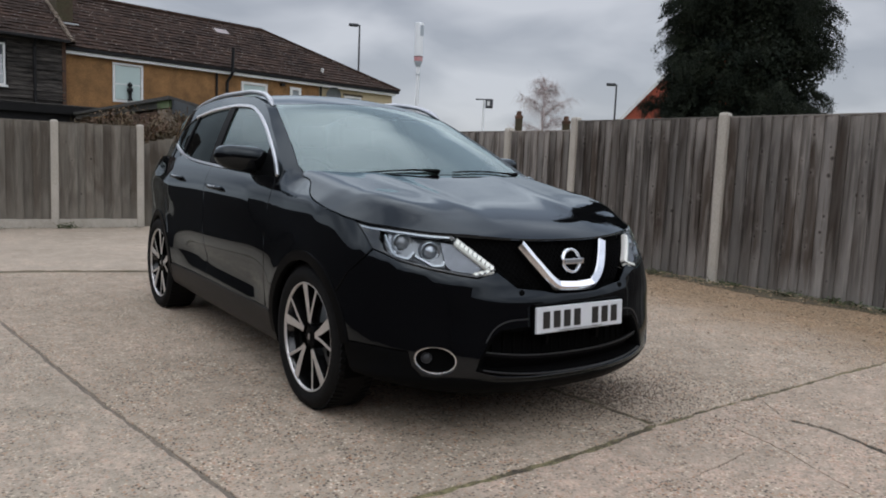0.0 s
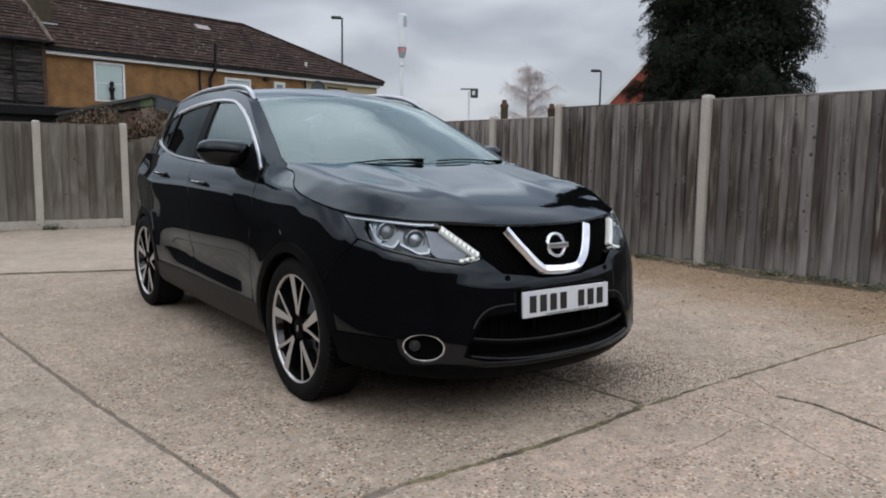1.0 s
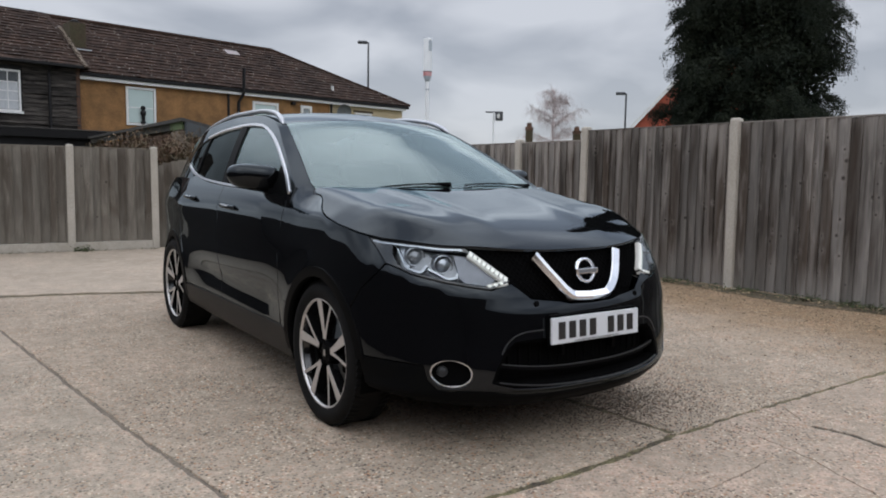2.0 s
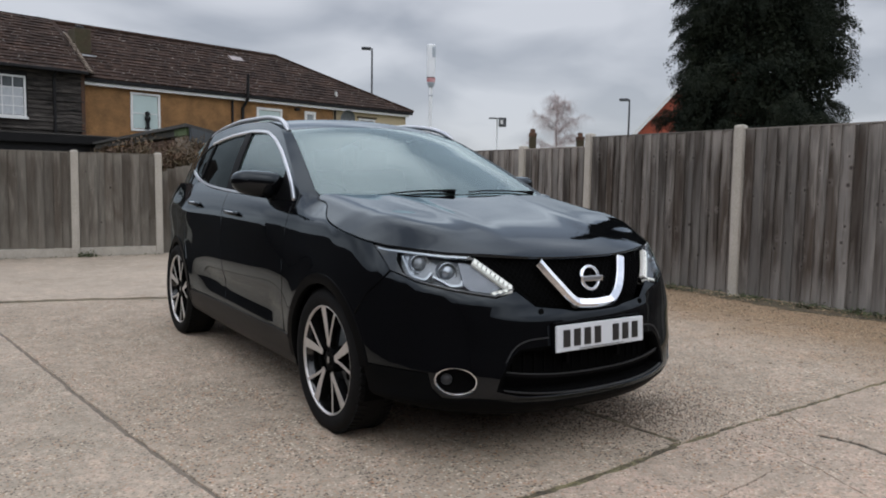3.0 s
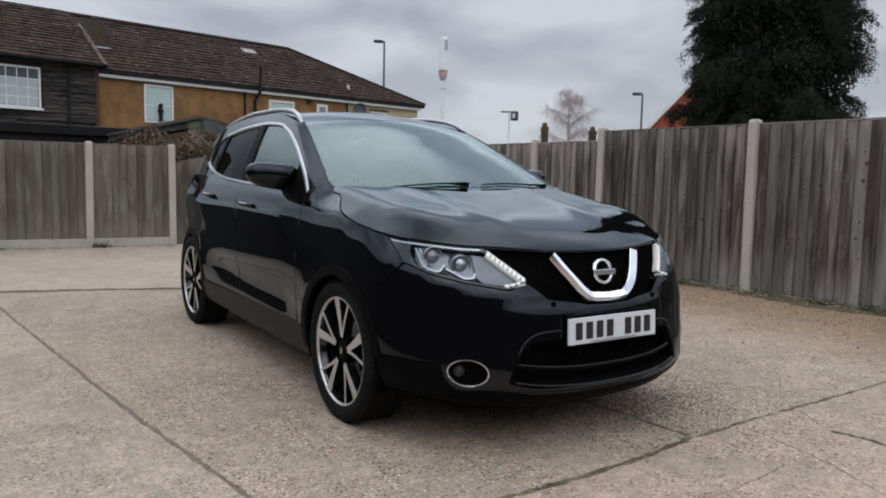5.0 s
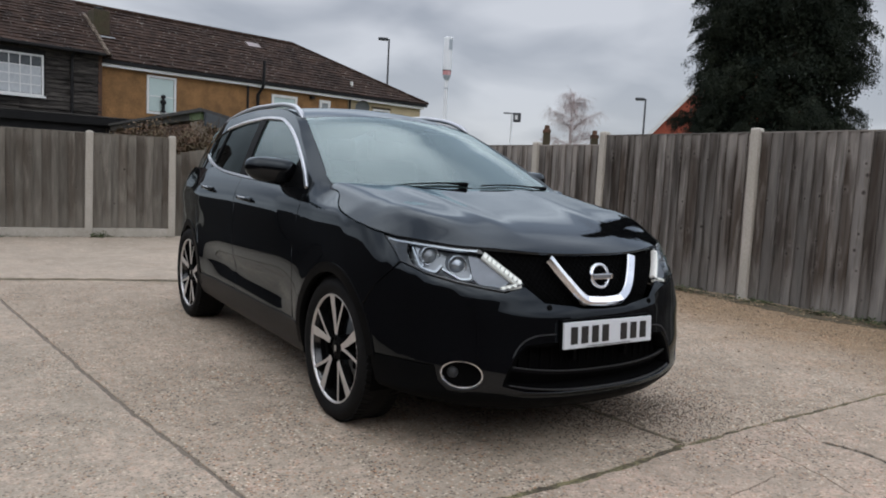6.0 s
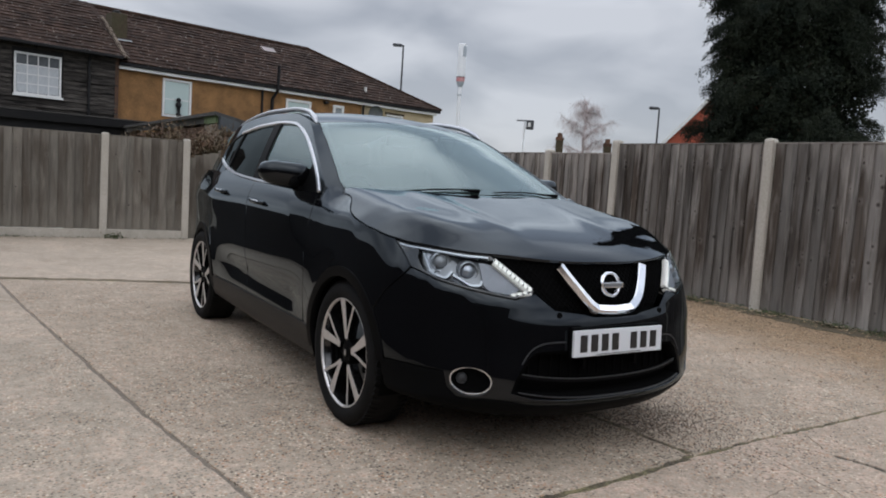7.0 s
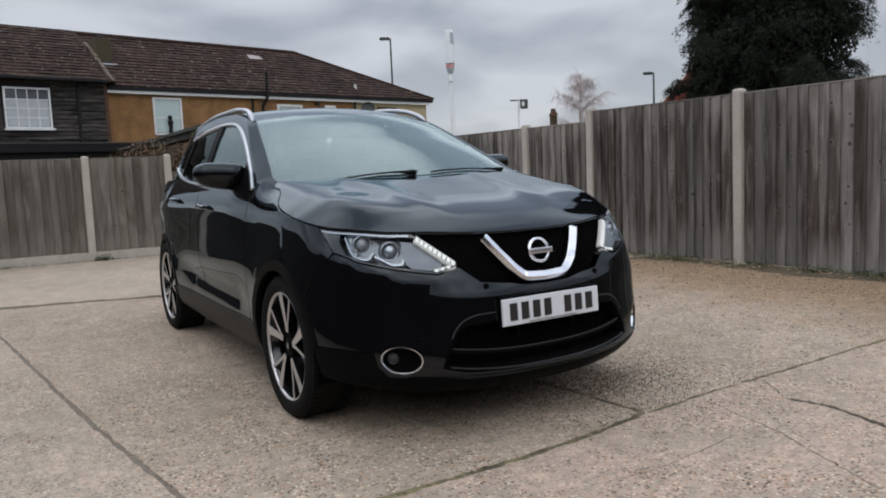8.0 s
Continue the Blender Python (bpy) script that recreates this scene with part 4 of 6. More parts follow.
tube(bm, [(13.05, 0.55, 5.35), (13.05, 0.55, 5.62)], 0.07, 8)
part("roof_vent", bm, M["white"], ochre, "white roof vent")
part("flood_lamp", boxes((10.05, 10.25, -0.2, -0.004, 4.38, 4.52), bevel=0.02), M["gutter"], ochre)
part("ornament", lathe(bmesh.new(), [(0.0, 0.10), (0.05, 0.10), (0.12, 0.07), (0.34, 0.08), (0.38, 0.12), (0.50, 0.12), (0.55, 0.05), (0.62, 0.10), (0.70, 0.09), (0.76, 0.01)], 12, m=pose(2.58, -0.12, 2.99, 0, -90, 0)), M["gutter"], ochre, "dark vase on the sill", True)

black = thing("boarded_house", "house clad in black weatherboards under a brown tiled roof", "house", HOUSE)
part("wall", boxes((-6.0, -0.05, -0.26, 8.4, -0.32, 5.0)), M["gutter"], black)
BW = bpy.data.meshes.new("weatherboard")
BW.from_pydata([(0, 0, 0), (1, 0, 0), (1, -0.05, 0), (0, -0.05, 0), (0, 0, 0.19), (1, 0, 0.19), (1, -0.012, 0.19), (0, -0.012, 0.19)], [],
               [(0, 1, 2, 3), (7, 6, 5, 4), (3, 2, 6, 7), (1, 5, 6, 2), (0, 3, 7, 4)])
BW.materials.append(M["weatherboard"])
for k in range(17):
    z = 2.2 + 0.165 * k
    for a, b in (((-6.0, -3.85), (-2.1, -0.05)) if 3.0 < z + 0.12 < 4.80 else ((-6.0, -3.0), (-3.0, -0.05))):
        ob = new("weatherboard", BW)
        ob.parent = black
        ob.location, ob.scale = (a, -0.262 - rng_f.uniform(0, 0.02), z + rng_f.uniform(-0.012, 0.010)), (b - a, rng_f.uniform(0.8, 1.4), 1)
        ob.rotation_euler = (0, rng_f.uniform(-0.003, 0.003), 0)
window(black, -3.78, -2.17, 3.12, 4.66, -0.31, 4, (0, 0.24, 0.49, 0.73, 1), bar=0.035, frame_w=0.07, pane=M["curtain"], top_pane=M["pane_dark"])
part("roof", roof_shell(-6.0, 0.35, -0.60, 5.0, 4.2, 7.78, 9.0), M["tile"], black)
tagged(mesh_part("roof_tiles", tiled_slope(-6.0, 0.12, -0.62, 5.02, 4.2, 7.80, 0.02, 4), M["tile"], black), kind="stuff")
part("gutter", boxes((-6.0, 0.0, -0.74, -0.62, 4.93, 5.04), bevel=0.02), M["gutter"], black)
bm = bmesh.new()
for k in range(34):
    t = k / 33
    box(bm, -0.07 * rng_f.uniform(0.5, 1.1), 0.07 * rng_f.uniform(0.5, 1.2), -0.07, 0.07, -0.03, 0.05 * rng_f.uniform(0.4, 1.6),
        m=pose(0.10 + 0.22 * t + rng_f.uniform(-0.02, 0.02), -0.60 + 3.2 * t, 5.07 + 1.88 * t, 30, rng_f.uniform(-20, 20), rng_f.uniform(-25, 25)))
part("verge_mortar", bm, M["mortar"], black, "pale crumbling cement verge")
bm = bmesh.new()
tube(bm, [(-1.17, -0.37, 2.3), (-1.17, -0.37, 4.7), (-1.17, -0.6, 4.95)], 0.06, 8)
part("downpipe", bm, M["gutter"], black)
part("corner_board", boxes((-0.16, -0.02, -0.325, -0.262, -0.32, 5.0)), M["brick"], black)
part("lean_to_roof", boxes((-6.0, 0.3, -2.6, -0.27, 2.28, 2.40)), M["felt"], black)
part("lean_to_fascia", boxes((-6.0, 0.32, -2.72, -2.605, 2.10, 2.40), bevel=0.02), M["tar"], black, "black fascia of the lean-to")
part("felt_edge", boxes((-6.0, 0.34, -2.75, -2.55, 2.404, 2.45), bevel=0.015), M["felt"], black)
part("lean_to_wall", boxes((-6.0, 0.2, -2.5, -2.3, -0.32, 2.27)), M["gutter"], black)

chim = thing("chimney", "squat mossy brown chimney stack on the party wall", "chimney", HOUSE)
part("shaft", boxes((0.34, 0.98, 1.62, 2.40, 5.4, 7.12), bevel=0.03), M["moss_brick"], chim)
part("flashing", boxes((0.46, 1.12, 1.40, 1.618, 5.97, 6.03)), M["curtain"], chim)
part("pot", lathe(bmesh.new(), [(0, 0.18), (0.12, 0.17), (0.16, 0.1), (0.18, 0.01)], 12, m=pose(0.66, 2.0, 7.12, 0, -90, 0)), M["gutter"], chim)


# ---- brick outbuilding and brambles behind the low fence ----
def poly_walls(outline, z0, z1):
    bm = bmesh.new()
    prism(bm, outline, z1 - z0, Matrix.Translation((0, 0, z0)))
    return bm


shed = thing("outbuilding", "low brick outbuilding with a felt roof and blue-grey fascia", "outbuilding")
part("wall", poly_walls([(2.62, 15.30), (4.9, 19.5), (8.5, 25.9), (2.42, 26.9)], 0, 2.2), M["brick"], shed)
part("roof", poly_walls([(2.44, 14.95), (5.0, 19.2), (8.8, 26.0), (2.24, 27.1)], 2.42, 2.50), M["felt"], shed)


def side_board(p, q, z0, z1, t):
    d = Vector((q[0] - p[0], q[1] - p[1], 0))
    bm = boxes((0, d.length, -t, 0, z0, z1))
    bmesh.ops.transform(bm, matrix=Matrix.Translation((p[0], p[1], 0)) @ Matrix.Rotation(math.atan2(d.y, d.x), 4, "Z"), verts=bm.verts)
    return bm


part("fascia", side_board((2.56, 15.12), (8.6, 26.0), 2.08, 2.418, 0.05), M["slate_blue"], shed, "blue-grey fascia board")
part("fascia", side_board((2.36, 27.0), (2.58, 16.35), 2.26, 2.418, 0.05), M["felt"], shed)
part("mossy_board", side_board((2.57, 16.3), (2.57, 15.2), 2.24, 2.418, 0.06), M["moss"], shed, "pale green mossy board end")
part("pier", boxes((2.44, 2.68, 15.16, 15.95, 0, 2.2)), M["mortar"], shed, "pale rendered corner pier")


def bramble(name, blobs, count, label):
    """A tangle of thin stems and small dead leaves."""
    rnd = random.Random(12)
    v, f = [], []
    for _ in range(count):
        cx, cy, cz, rx, ry, rz = rnd.choice(blobs)
        d = Vector((rnd.gauss(0, 1), rnd.gauss(0, 1), rnd.gauss(0, 1))).normalized() * rnd.random() ** 0.4
        p = Vector((cx + d.x * rx, cy + d.y * ry, max(0.05, cz + d.z * rz)))
        a = Vector((rnd.gauss(0, 1), rnd.gauss(0, 1), rnd.gauss(0, 0.8))).normalized()
        s = a.cross(Vector((0, 0, 1))).normalized()
        l, w = (rnd.uniform(0.15, 0.4), 0.006) if rnd.random() < 0.35 else (rnd.uniform(0.04, 0.09), rnd.uniform(0.015, 0.03))
        k = len(v)
        v += [tuple(p - a * l / 2), tuple(p + s * w), tuple(p + a * l / 2), tuple(p - s * w)]
        f.append((k, k + 1, k + 2, k + 3))
    me = bpy.data.meshes.new(name)
    me.from_pydata(v, [], f)
    return tagged(mesh_part(name, me, M["bramble"]), label, "shrub", kind="stuff")


bramble("brambles", [(1.0, 12.4, 1.42, 0.9, 0.8, 0.66), (1.9, 12.6, 1.4, 0.8, 0.8, 0.72), (0.6, 12.0, 1.3, 0.5, 0.6, 0.62), (0.25, 12.3, 1.25, 0.4, 0.5, 0.55), (1.5, 11.4, 1.25, 0.6, 0.5, 0.62), (2.5, 12.4, 1.2, 0.7, 0.8, 0.72), (0.9, 9.6, 1.15, 0.35, 0.3, 0.5), (1.5, 9.8, 1.2, 0.4, 0.4, 0.62)], 16000,
        "tangle of dead brown bramble stems behind the low fence")


# ---- poles and far things ----
def street_lamp(x, y, h, arm, ang):
    th = thing("street_lamp", "grey steel street lamp with a flat lantern", "street lamp", pose(x, y, 0, 0, 0, ang), "street lamps")
    bm = bmesh.new()
    tube(bm, [(0, 0, 0), (0, 0, 1.2), (0, 0, h)], [0.11, 0.09, 0.06], 10)
    part("column", bm, M["dark_pole"], th)
    bm = bmesh.new()
    tube(bm, [(0, 0, h - 0.05), (-arm * 0.5, 0, h)], 0.05, 8)
    part("arm", bm, M["dark_pole"], th)
    bm = bmesh.new()
    box(bm, -arm - 0.35, -arm * 0.4 + 0.1, -0.16, 0.16, h - 0.12, h + 0.09, bevel=0.085)
    part("lantern", bm, M["dark_pole"], th)
    return th


street_lamp(23.41, 44.63, 10.76, 0.42, -25)
street_lamp(39.75, 35.05, 7.56, 0.40, -35)

mast = thing("telecom_mast", "white telecom mast with a banded shroud", "mast", pose(24.80, 38.94, 0.48))
bm = bmesh.new()
tube(bm, [(0, 0, -0.55), (0, 0, -0.53), (0, 0, 7.28), (0, 0, 7.3)], [0.15, 0.15, 0.125, 0.125], 16)
part("pole", bm, M["mast_white"], mast, smooth=True)
bm = bmesh.new()
tube(bm, [(0, 0, 7.745), (0, 0, 7.755), (0, 0, 9.84), (0, 0, 9.88), (0, 0, 9.9)], [0.29, 0.29, 0.285, 0.28, 0.25], 20)
part("shroud", bm, M["mast_white"], mast, smooth=True)
bm = bmesh.new()
tube(bm, [(0, 0, 7.08), (0, 0, 7.25), (0, 0, 7.42)], [0.15, 0.22, 0.27], 20)
part("collar", bm, M["mast_grey"], mast, "pale grey tapered collar")
bm = bmesh.new()
tube(bm, [(0, 0, 7.424), (0, 0, 7.69)], [0.272, 0.288], 20)
part("band", bm, M["band_red"], mast, "red and white band")
bm = bmesh.new()
tube(bm, [(0, 0, 7.692), (0, 0, 7.742)], 0.293, 20)
part("joint_ring", bm, M["dark_pole"], mast)
part("panel", boxes((-0.10, 0.14, -0.31, -0.28, 9.05, 9.72)), M["mast_grey"], mast, "grey antenna panel")
bm = bmesh.new()
tube(bm, [(0, 0, 6.5), (0, 0, 6.58)], 0.16, 12)
part("clamp", bm, M["mast_grey"], mast)

flood = thing("floodlight_pole", "thin pole with a floodlight and bracket", "floodlight", pose(25.45, 32.5, 0.2, 0, 0, -38))
bm = bmesh.new()
tube(bm, [(0, 0, -0.25), (0, 0, 4.95)], 0.06, 8)
part("pole", bm, M["mast_white"], flood)
part("crossbar", boxes((-0.5, 0.3, -0.04, 0.04, 4.92, 5.0)), M["dark_pole"], flood)
part("lamp_head", boxes((0.1, 0.55, -0.15, 0.15, 4.45, 5.0), bevel=0.05), M["dark_pole"], flood)
part("lamp_glass", boxes((0.2, 0.36, -0.17, -0.152, 4.6, 4.85)), M["white"], flood)

for x, y, h, w in ((20.69, 23.66, 3.80, 0.16), (22.57, 22.43, 3.66, 0.165)):
    ch = thing("far_chimney", "narrow brown brick chimney seen over the fence", "chimney", pose(x, y, 0, 0, 0, -35), "far chimneys")
    part("shaft", boxes((-w, w, -w, w, 0, h - 0.35), bevel=0.01), M["moss_brick"], ch)
    part("corbel", boxes((-w - 0.02, w + 0.02, -w - 0.02, w + 0.02, h - 0.346, h - 0.2), bevel=0.01), M["brick"], ch)
    part("pot", lathe(bmesh.new(), [(0, 0.13), (0.2, 0.11), (0.2, 0.07), (0.0, 0.07)], 12, m=pose(0, 0, h - 0.2, 0, -90, 0)), M["brick"], ch)

g_ang = -49.0
gable = thing("red_gable_house", "red brick gable end with a white bargeboard", "house", pose(20.89, 17.55, 0.12, 0, 0, g_ang))
bm = bmesh.new()
prism(bm, [(-0.55, -0.2), (7.4, -0.2), (7.4, 2.5), (3.42, 6.93), (-0.55, 2.5)], 6.0, pose(0, 6.0, 0, 90, 0, 0))
part("wall", bm, M["red_brick"], gable)
for sx in (1, -1):
    bm = bmesh.new()
    box(bm, -0.05, 6.2, -0.12, -0.004, -0.02, 0.11)
    bmesh.ops.transform(bm, matrix=Matrix.Translation((3.42, 0, 6.95)) @ Matrix.Diagonal((sx, 1, 1, 1)) @ Matrix.Rotation(radians(48.1), 4, "Y"), verts=bm.verts)
    part("bargeboard", bm, M["white"], gable, "white bargeboard")
    bm = bmesh.new()
    box(bm, -0.05, 6.2, 0.004, 6.2, 0.0, 0.10)
    bmesh.ops.transform(bm, matrix=Matrix.Translation((3.42, 0, 6.95)) @ Matrix.Diagonal((sx, 1, 1, 1)) @ Matrix.Rotation(radians(48.1), 4, "Y"), verts=bm.verts)
    part("roof", bm, M["tile"], gable)


def conifer(x, y, radius, height):
    """A dense cypress: trunk, limbs, and a ragged crown of drooping sprays."""
    th = thing("conifer_tree", "tall dense dark green conifer with drooping sprays", "tree", pose(x, y, 0))
    bm = bmesh.new()
    tube(bm, [(0, 0, 0), (0.05, 0, 2), (0, 0.05, height * 0.6), (0, 0, height)], [0.28, 0.22, 0.12, 0.02], 10)
    part("trunk", bm, M["bark"], th)
    rnd = np.random.default_rng(4)
    limbs = bmesh.new()

    def lump(a, z):
        return 1 + 0.20 * noise.noise(Vector((math.cos(a) * 1.6, math.sin(a) * 1.6, z * 0.75))) + 0.25 * noise.noise(Vector((math.cos(a) * 4, math.sin(a) * 4, z * 2.2 + 9)))

    def profile(z):
        return radius * (1.03 + 0.022 * (2.9 - max(z, 1.6))) * (1 - max(0, z - 5.6) / (height - 5.4)) ** 0.75

    def unit(w):
        return w / np.maximum(np.linalg.norm(w, axis=1, keepdims=True), 1e-9)

    def leaves(p, ax, l, w):
        """Small flat pointed leaves from points, along axes."""
        sd = unit(np.cross(ax, rnd.normal(size=ax.shape)))
        return np.stack([p, p + ax * l[:, None] * 0.5 + sd * w[:, None], p + ax * l[:, None], p + ax * l[:, None] * 0.5 - sd * w[:, None]], 1)

    quads = []
    for i in range(340):
        # a bough: a drooping layer of fronds about its tip
        z = 0.7 + (height - 0.8) * rnd.random() ** 1.12
        a = rnd.uniform(0, 2 * math.pi)
        out, across = np.array((math.cos(a), math.sin(a), 0.0)), np.array((-math.sin(a), math.cos(a), 0.0))
        tip = out * (profile(z) * lump(a, z) * (1 - 0.12 * rnd.random()) - 0.24) + np.array((0, 0, z))
        for k in range(6):
            side = rnd.normal(0, 0.20)
            c = tip + out * rnd.normal(-0.03, 0.11) + across * side + np.array((0, 0, rnd.normal(0, 0.06) - 0.35 * abs(side)))
            s = rnd.uniform(0.13, 0.24)
            # a frond: twigs fan outwards and hang down, dense along the middle and ragged at the tips
            n = 330
            t = rnd.random(n)
            fan = unit(out + np.column_stack([rnd.normal(0, 0.38, (7, 2)), rnd.uniform(-0.5, 0.25, 7)]))[rnd.integers(0, 7, n)]
            p = c + fan * (t * s * 1.8)[:, None] + rnd.normal(0, 0.14, (n, 3)) * s
            p[:, 2] -= (0.2 + 1.2 * t * t) * s
            ax = unit(fan * 0.5 + np.column_stack([rnd.normal(0, 0.4, n), rnd.normal(0, 0.4, n), rnd.normal(-0.75, 0.4, n)]))
            quads.append(leaves(p, ax, rnd.uniform(0.03, 0.065, n), rnd.uniform(0.0045, 0.0085, n)))
    n = 170000
    zz, aa = 0.7 + (height - 1.0) * rnd.random(n), rnd.uniform(0, 2 * math.pi, n)
    rr = np.array([profile(z) * lump(a, z) for z, a in zip(zz, aa)]) * (0.82 - 0.42 * rnd.random(n) ** 1.3)
    ax = unit(rnd.normal(size=(n, 3)) - np.array((0, 0, 0.5)))
    quads.append(leaves(np.column_stack([np.cos(aa) * rr, np.sin(aa) * rr, zz]), ax, rnd.uniform(0.06, 0.12, n), rnd.uniform(0.014, 0.024, n)))
    verts = np.concatenate(quads).reshape(-1, 3)
    for i in range(60):
        z = 0.8 + (height - 2.2) * i / 60
        a = i * 2.4
        tube(limbs, [(0, 0, z), (math.cos(a) * radius * 0.8, math.sin(a) * radius * 0.8, z + 0.25)], [0.05, 0.015], 5)
    part("branchwork", limbs, M["bark"], th)
    me = bpy.data.meshes.new("crown")
    me.from_pydata(verts, [], np.arange(len(verts)).reshape(-1, 4))
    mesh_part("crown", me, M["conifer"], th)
    return th


conifer(11.30, 5.98, 1.57, 10.3)


def bare_tree(x, y, h):
    """A leafless birch: leaning stems and a rounded crown of fine hanging twigs."""
    th = thing("bare_tree", "leafless birch with a rounded crown of fine pinkish twigs", "tree", pose(x, y, 0))
    rnd = random.Random(8)
    bm = bmesh.new()
    v, f = [], []

    def strand(p, d, l, w):
        """A thin twig that bends down along its way."""
        s = Vector((rnd.gauss(0, 1), rnd.gauss(0, 1), 0)).normalized()
        k = len(v)
        for i in range(4):
            ww = w * (1 - 0.28 * i)
            v.extend([tuple(p - s * ww), tuple(p + s * ww)])
            p = p + d * l / 3
            d = (d + Vector((0, 0, -0.6))).normalized()
        for i in range(3):
            f.append((k + 2 * i, k + 2 * i + 1, k + 2 * i + 3, k + 2 * i + 2))

    tube(bm, [(0, 0, 0), (0.05, 0, h * 0.3), (-0.05, 0.05, h * 0.62), (0.06, 0, h * 0.96)], [0.15, 0.11, 0.07, 0.015], 7, caps=False)
    for _ in range(44):
        z = h * rnd.uniform(0.40, 0.93)
        a = rnd.uniform(0, 6.283)
        reach = (2.65 - 1.75 * max(0.0, (z / h - 0.50) / 0.45)) * rnd.uniform(0.5, 1.0)
        o = Vector((0, 0, z))
        e = o + Vector((math.cos(a) * reach, math.sin(a) * reach, reach * rnd.uniform(0.15, 0.75)))
        m = (o + e) / 2 + Vector((0, 0, 0.12 * reach))
        tube(bm, [o, m, e], [0.024, 0.016, 0.007], 4, caps=False)
        for _ in range(92):
            t = rnd.random() ** 0.7
            p = o.lerp(m, 2 * t) if t < 0.5 else m.lerp(e, 2 * t - 1)
            d = (Vector((math.cos(a), math.sin(a), 0.3)) * 0.5 + Vector((rnd.gauss(0, 0.6), rnd.gauss(0, 0.6), rnd.gauss(-0.15, 0.5)))).normalized()
            strand(p, d, rnd.uniform(0.5, 1.25), rnd.uniform(0.006, 0.010))
    part("trunk", bm, M["twig"], th)
    me = bpy.data.meshes.new("twig_mass")
    me.from_pydata(v, [], f)
    tagged(mesh_part("twig_mass", me, M["twig"], th), kind="stuff")
    return th


bare_tree(35.3, 37.93, 8.0)


# ---- the car's outer surfaces ----
def pch(xs, ys):
    """A smooth curve through a few values, without overshoot."""
    xs, ys = np.array(xs, float), np.array(ys, float)
    h, d = np.diff(xs), np.diff(ys) / np.diff(xs)
    m = np.zeros_like(xs)
    m[0], m[-1] = d[0], d[-1]
    for i in range(1, len(xs) - 1):
        if d[i - 1] * d[i] > 0:
            w1, w2 = 2 * h[i] + h[i - 1], h[i] + 2 * h[i - 1]
            m[i] = (w1 + w2) / (w1 / d[i - 1] + w2 / d[i])

    def f(x):
        x = np.asarray(x, float)
        i = np.clip(np.searchsorted(xs, x) - 1, 0, len(xs) - 2)
        hi = xs[i + 1] - xs[i]
        t = (x - xs[i]) / hi
        tc = np.clip(t, 0, 1)
        y = (2 * tc**3 - 3 * tc**2 + 1) * ys[i] + (tc**3 - 2 * tc**2 + tc) * hi * m[i] + (-2 * tc**3 + 3 * tc**2) * ys[i + 1] + (tc**3 - tc**2) * hi * m[i + 1]
        return y + np.where(t < 0, t * hi * m[0], 0) + np.where(t > 1, (t - 1) * hi * m[-1], 0)
    return f


def sstep(x, a, b):
    t = np.clip((np.asarray(x, float) - a) / (b - a), 0, 1)
    return t * t * (3 - 2 * t)


NOSE_D, NOSE_N = 0.75, 2.5
nose_y = pch([0.10, 0.20, 0.26, 0.32, 0.40, 0.50, 0.60, 0.66, 0.72, 0.78, 0.84, 0.88, 0.95, 1.15],
             [-0.73, -0.82, -0.882, -0.903, -0.899, -0.885, -0.877, -0.858, -0.838, -0.806, -0.772, -0.748, -0.69, -0.45])
half_w = pch([0.10, 0.18, 0.24, 0.30, 0.42, 0.50, 0.58, 0.66, 0.78, 0.86, 0.95, 1.02, 1.08, 1.15, 1.3],
             [0.76, 0.82, 0.855, 0.88, 0.894, 0.896, 0.896, 0.895, 0.892, 0.891, 0.886, 0.871, 0.845, 0.80, 0.70])
_ph = np.concatenate([np.linspace(0, 0.05, 400) ** 1.0 * 1.0, np.linspace(0.05, math.pi / 2 - 0.05, 1500), np.linspace(math.pi / 2 - 0.05, math.pi / 2, 400)])
_ex, _ey = np.sin(_ph) ** (2 / NOSE_N), np.clip(np.cos(_ph), 0, 1) ** (2 / NOSE_N)
_es = np.concatenate([[0], np.cumsum(np.hypot(np.diff(_ex) * 0.9, np.diff(_ey) * NOSE_D))])
NOSE_L = float(_es[-1])
_su = np.linspace(0, NOSE_L, 160)
_sx, _sy = np.interp(_su, _es, _ex), np.interp(_su, _es, _ey)
nose_ex, nose_ey = pch(_su, _sx), pch(_su, _sy)


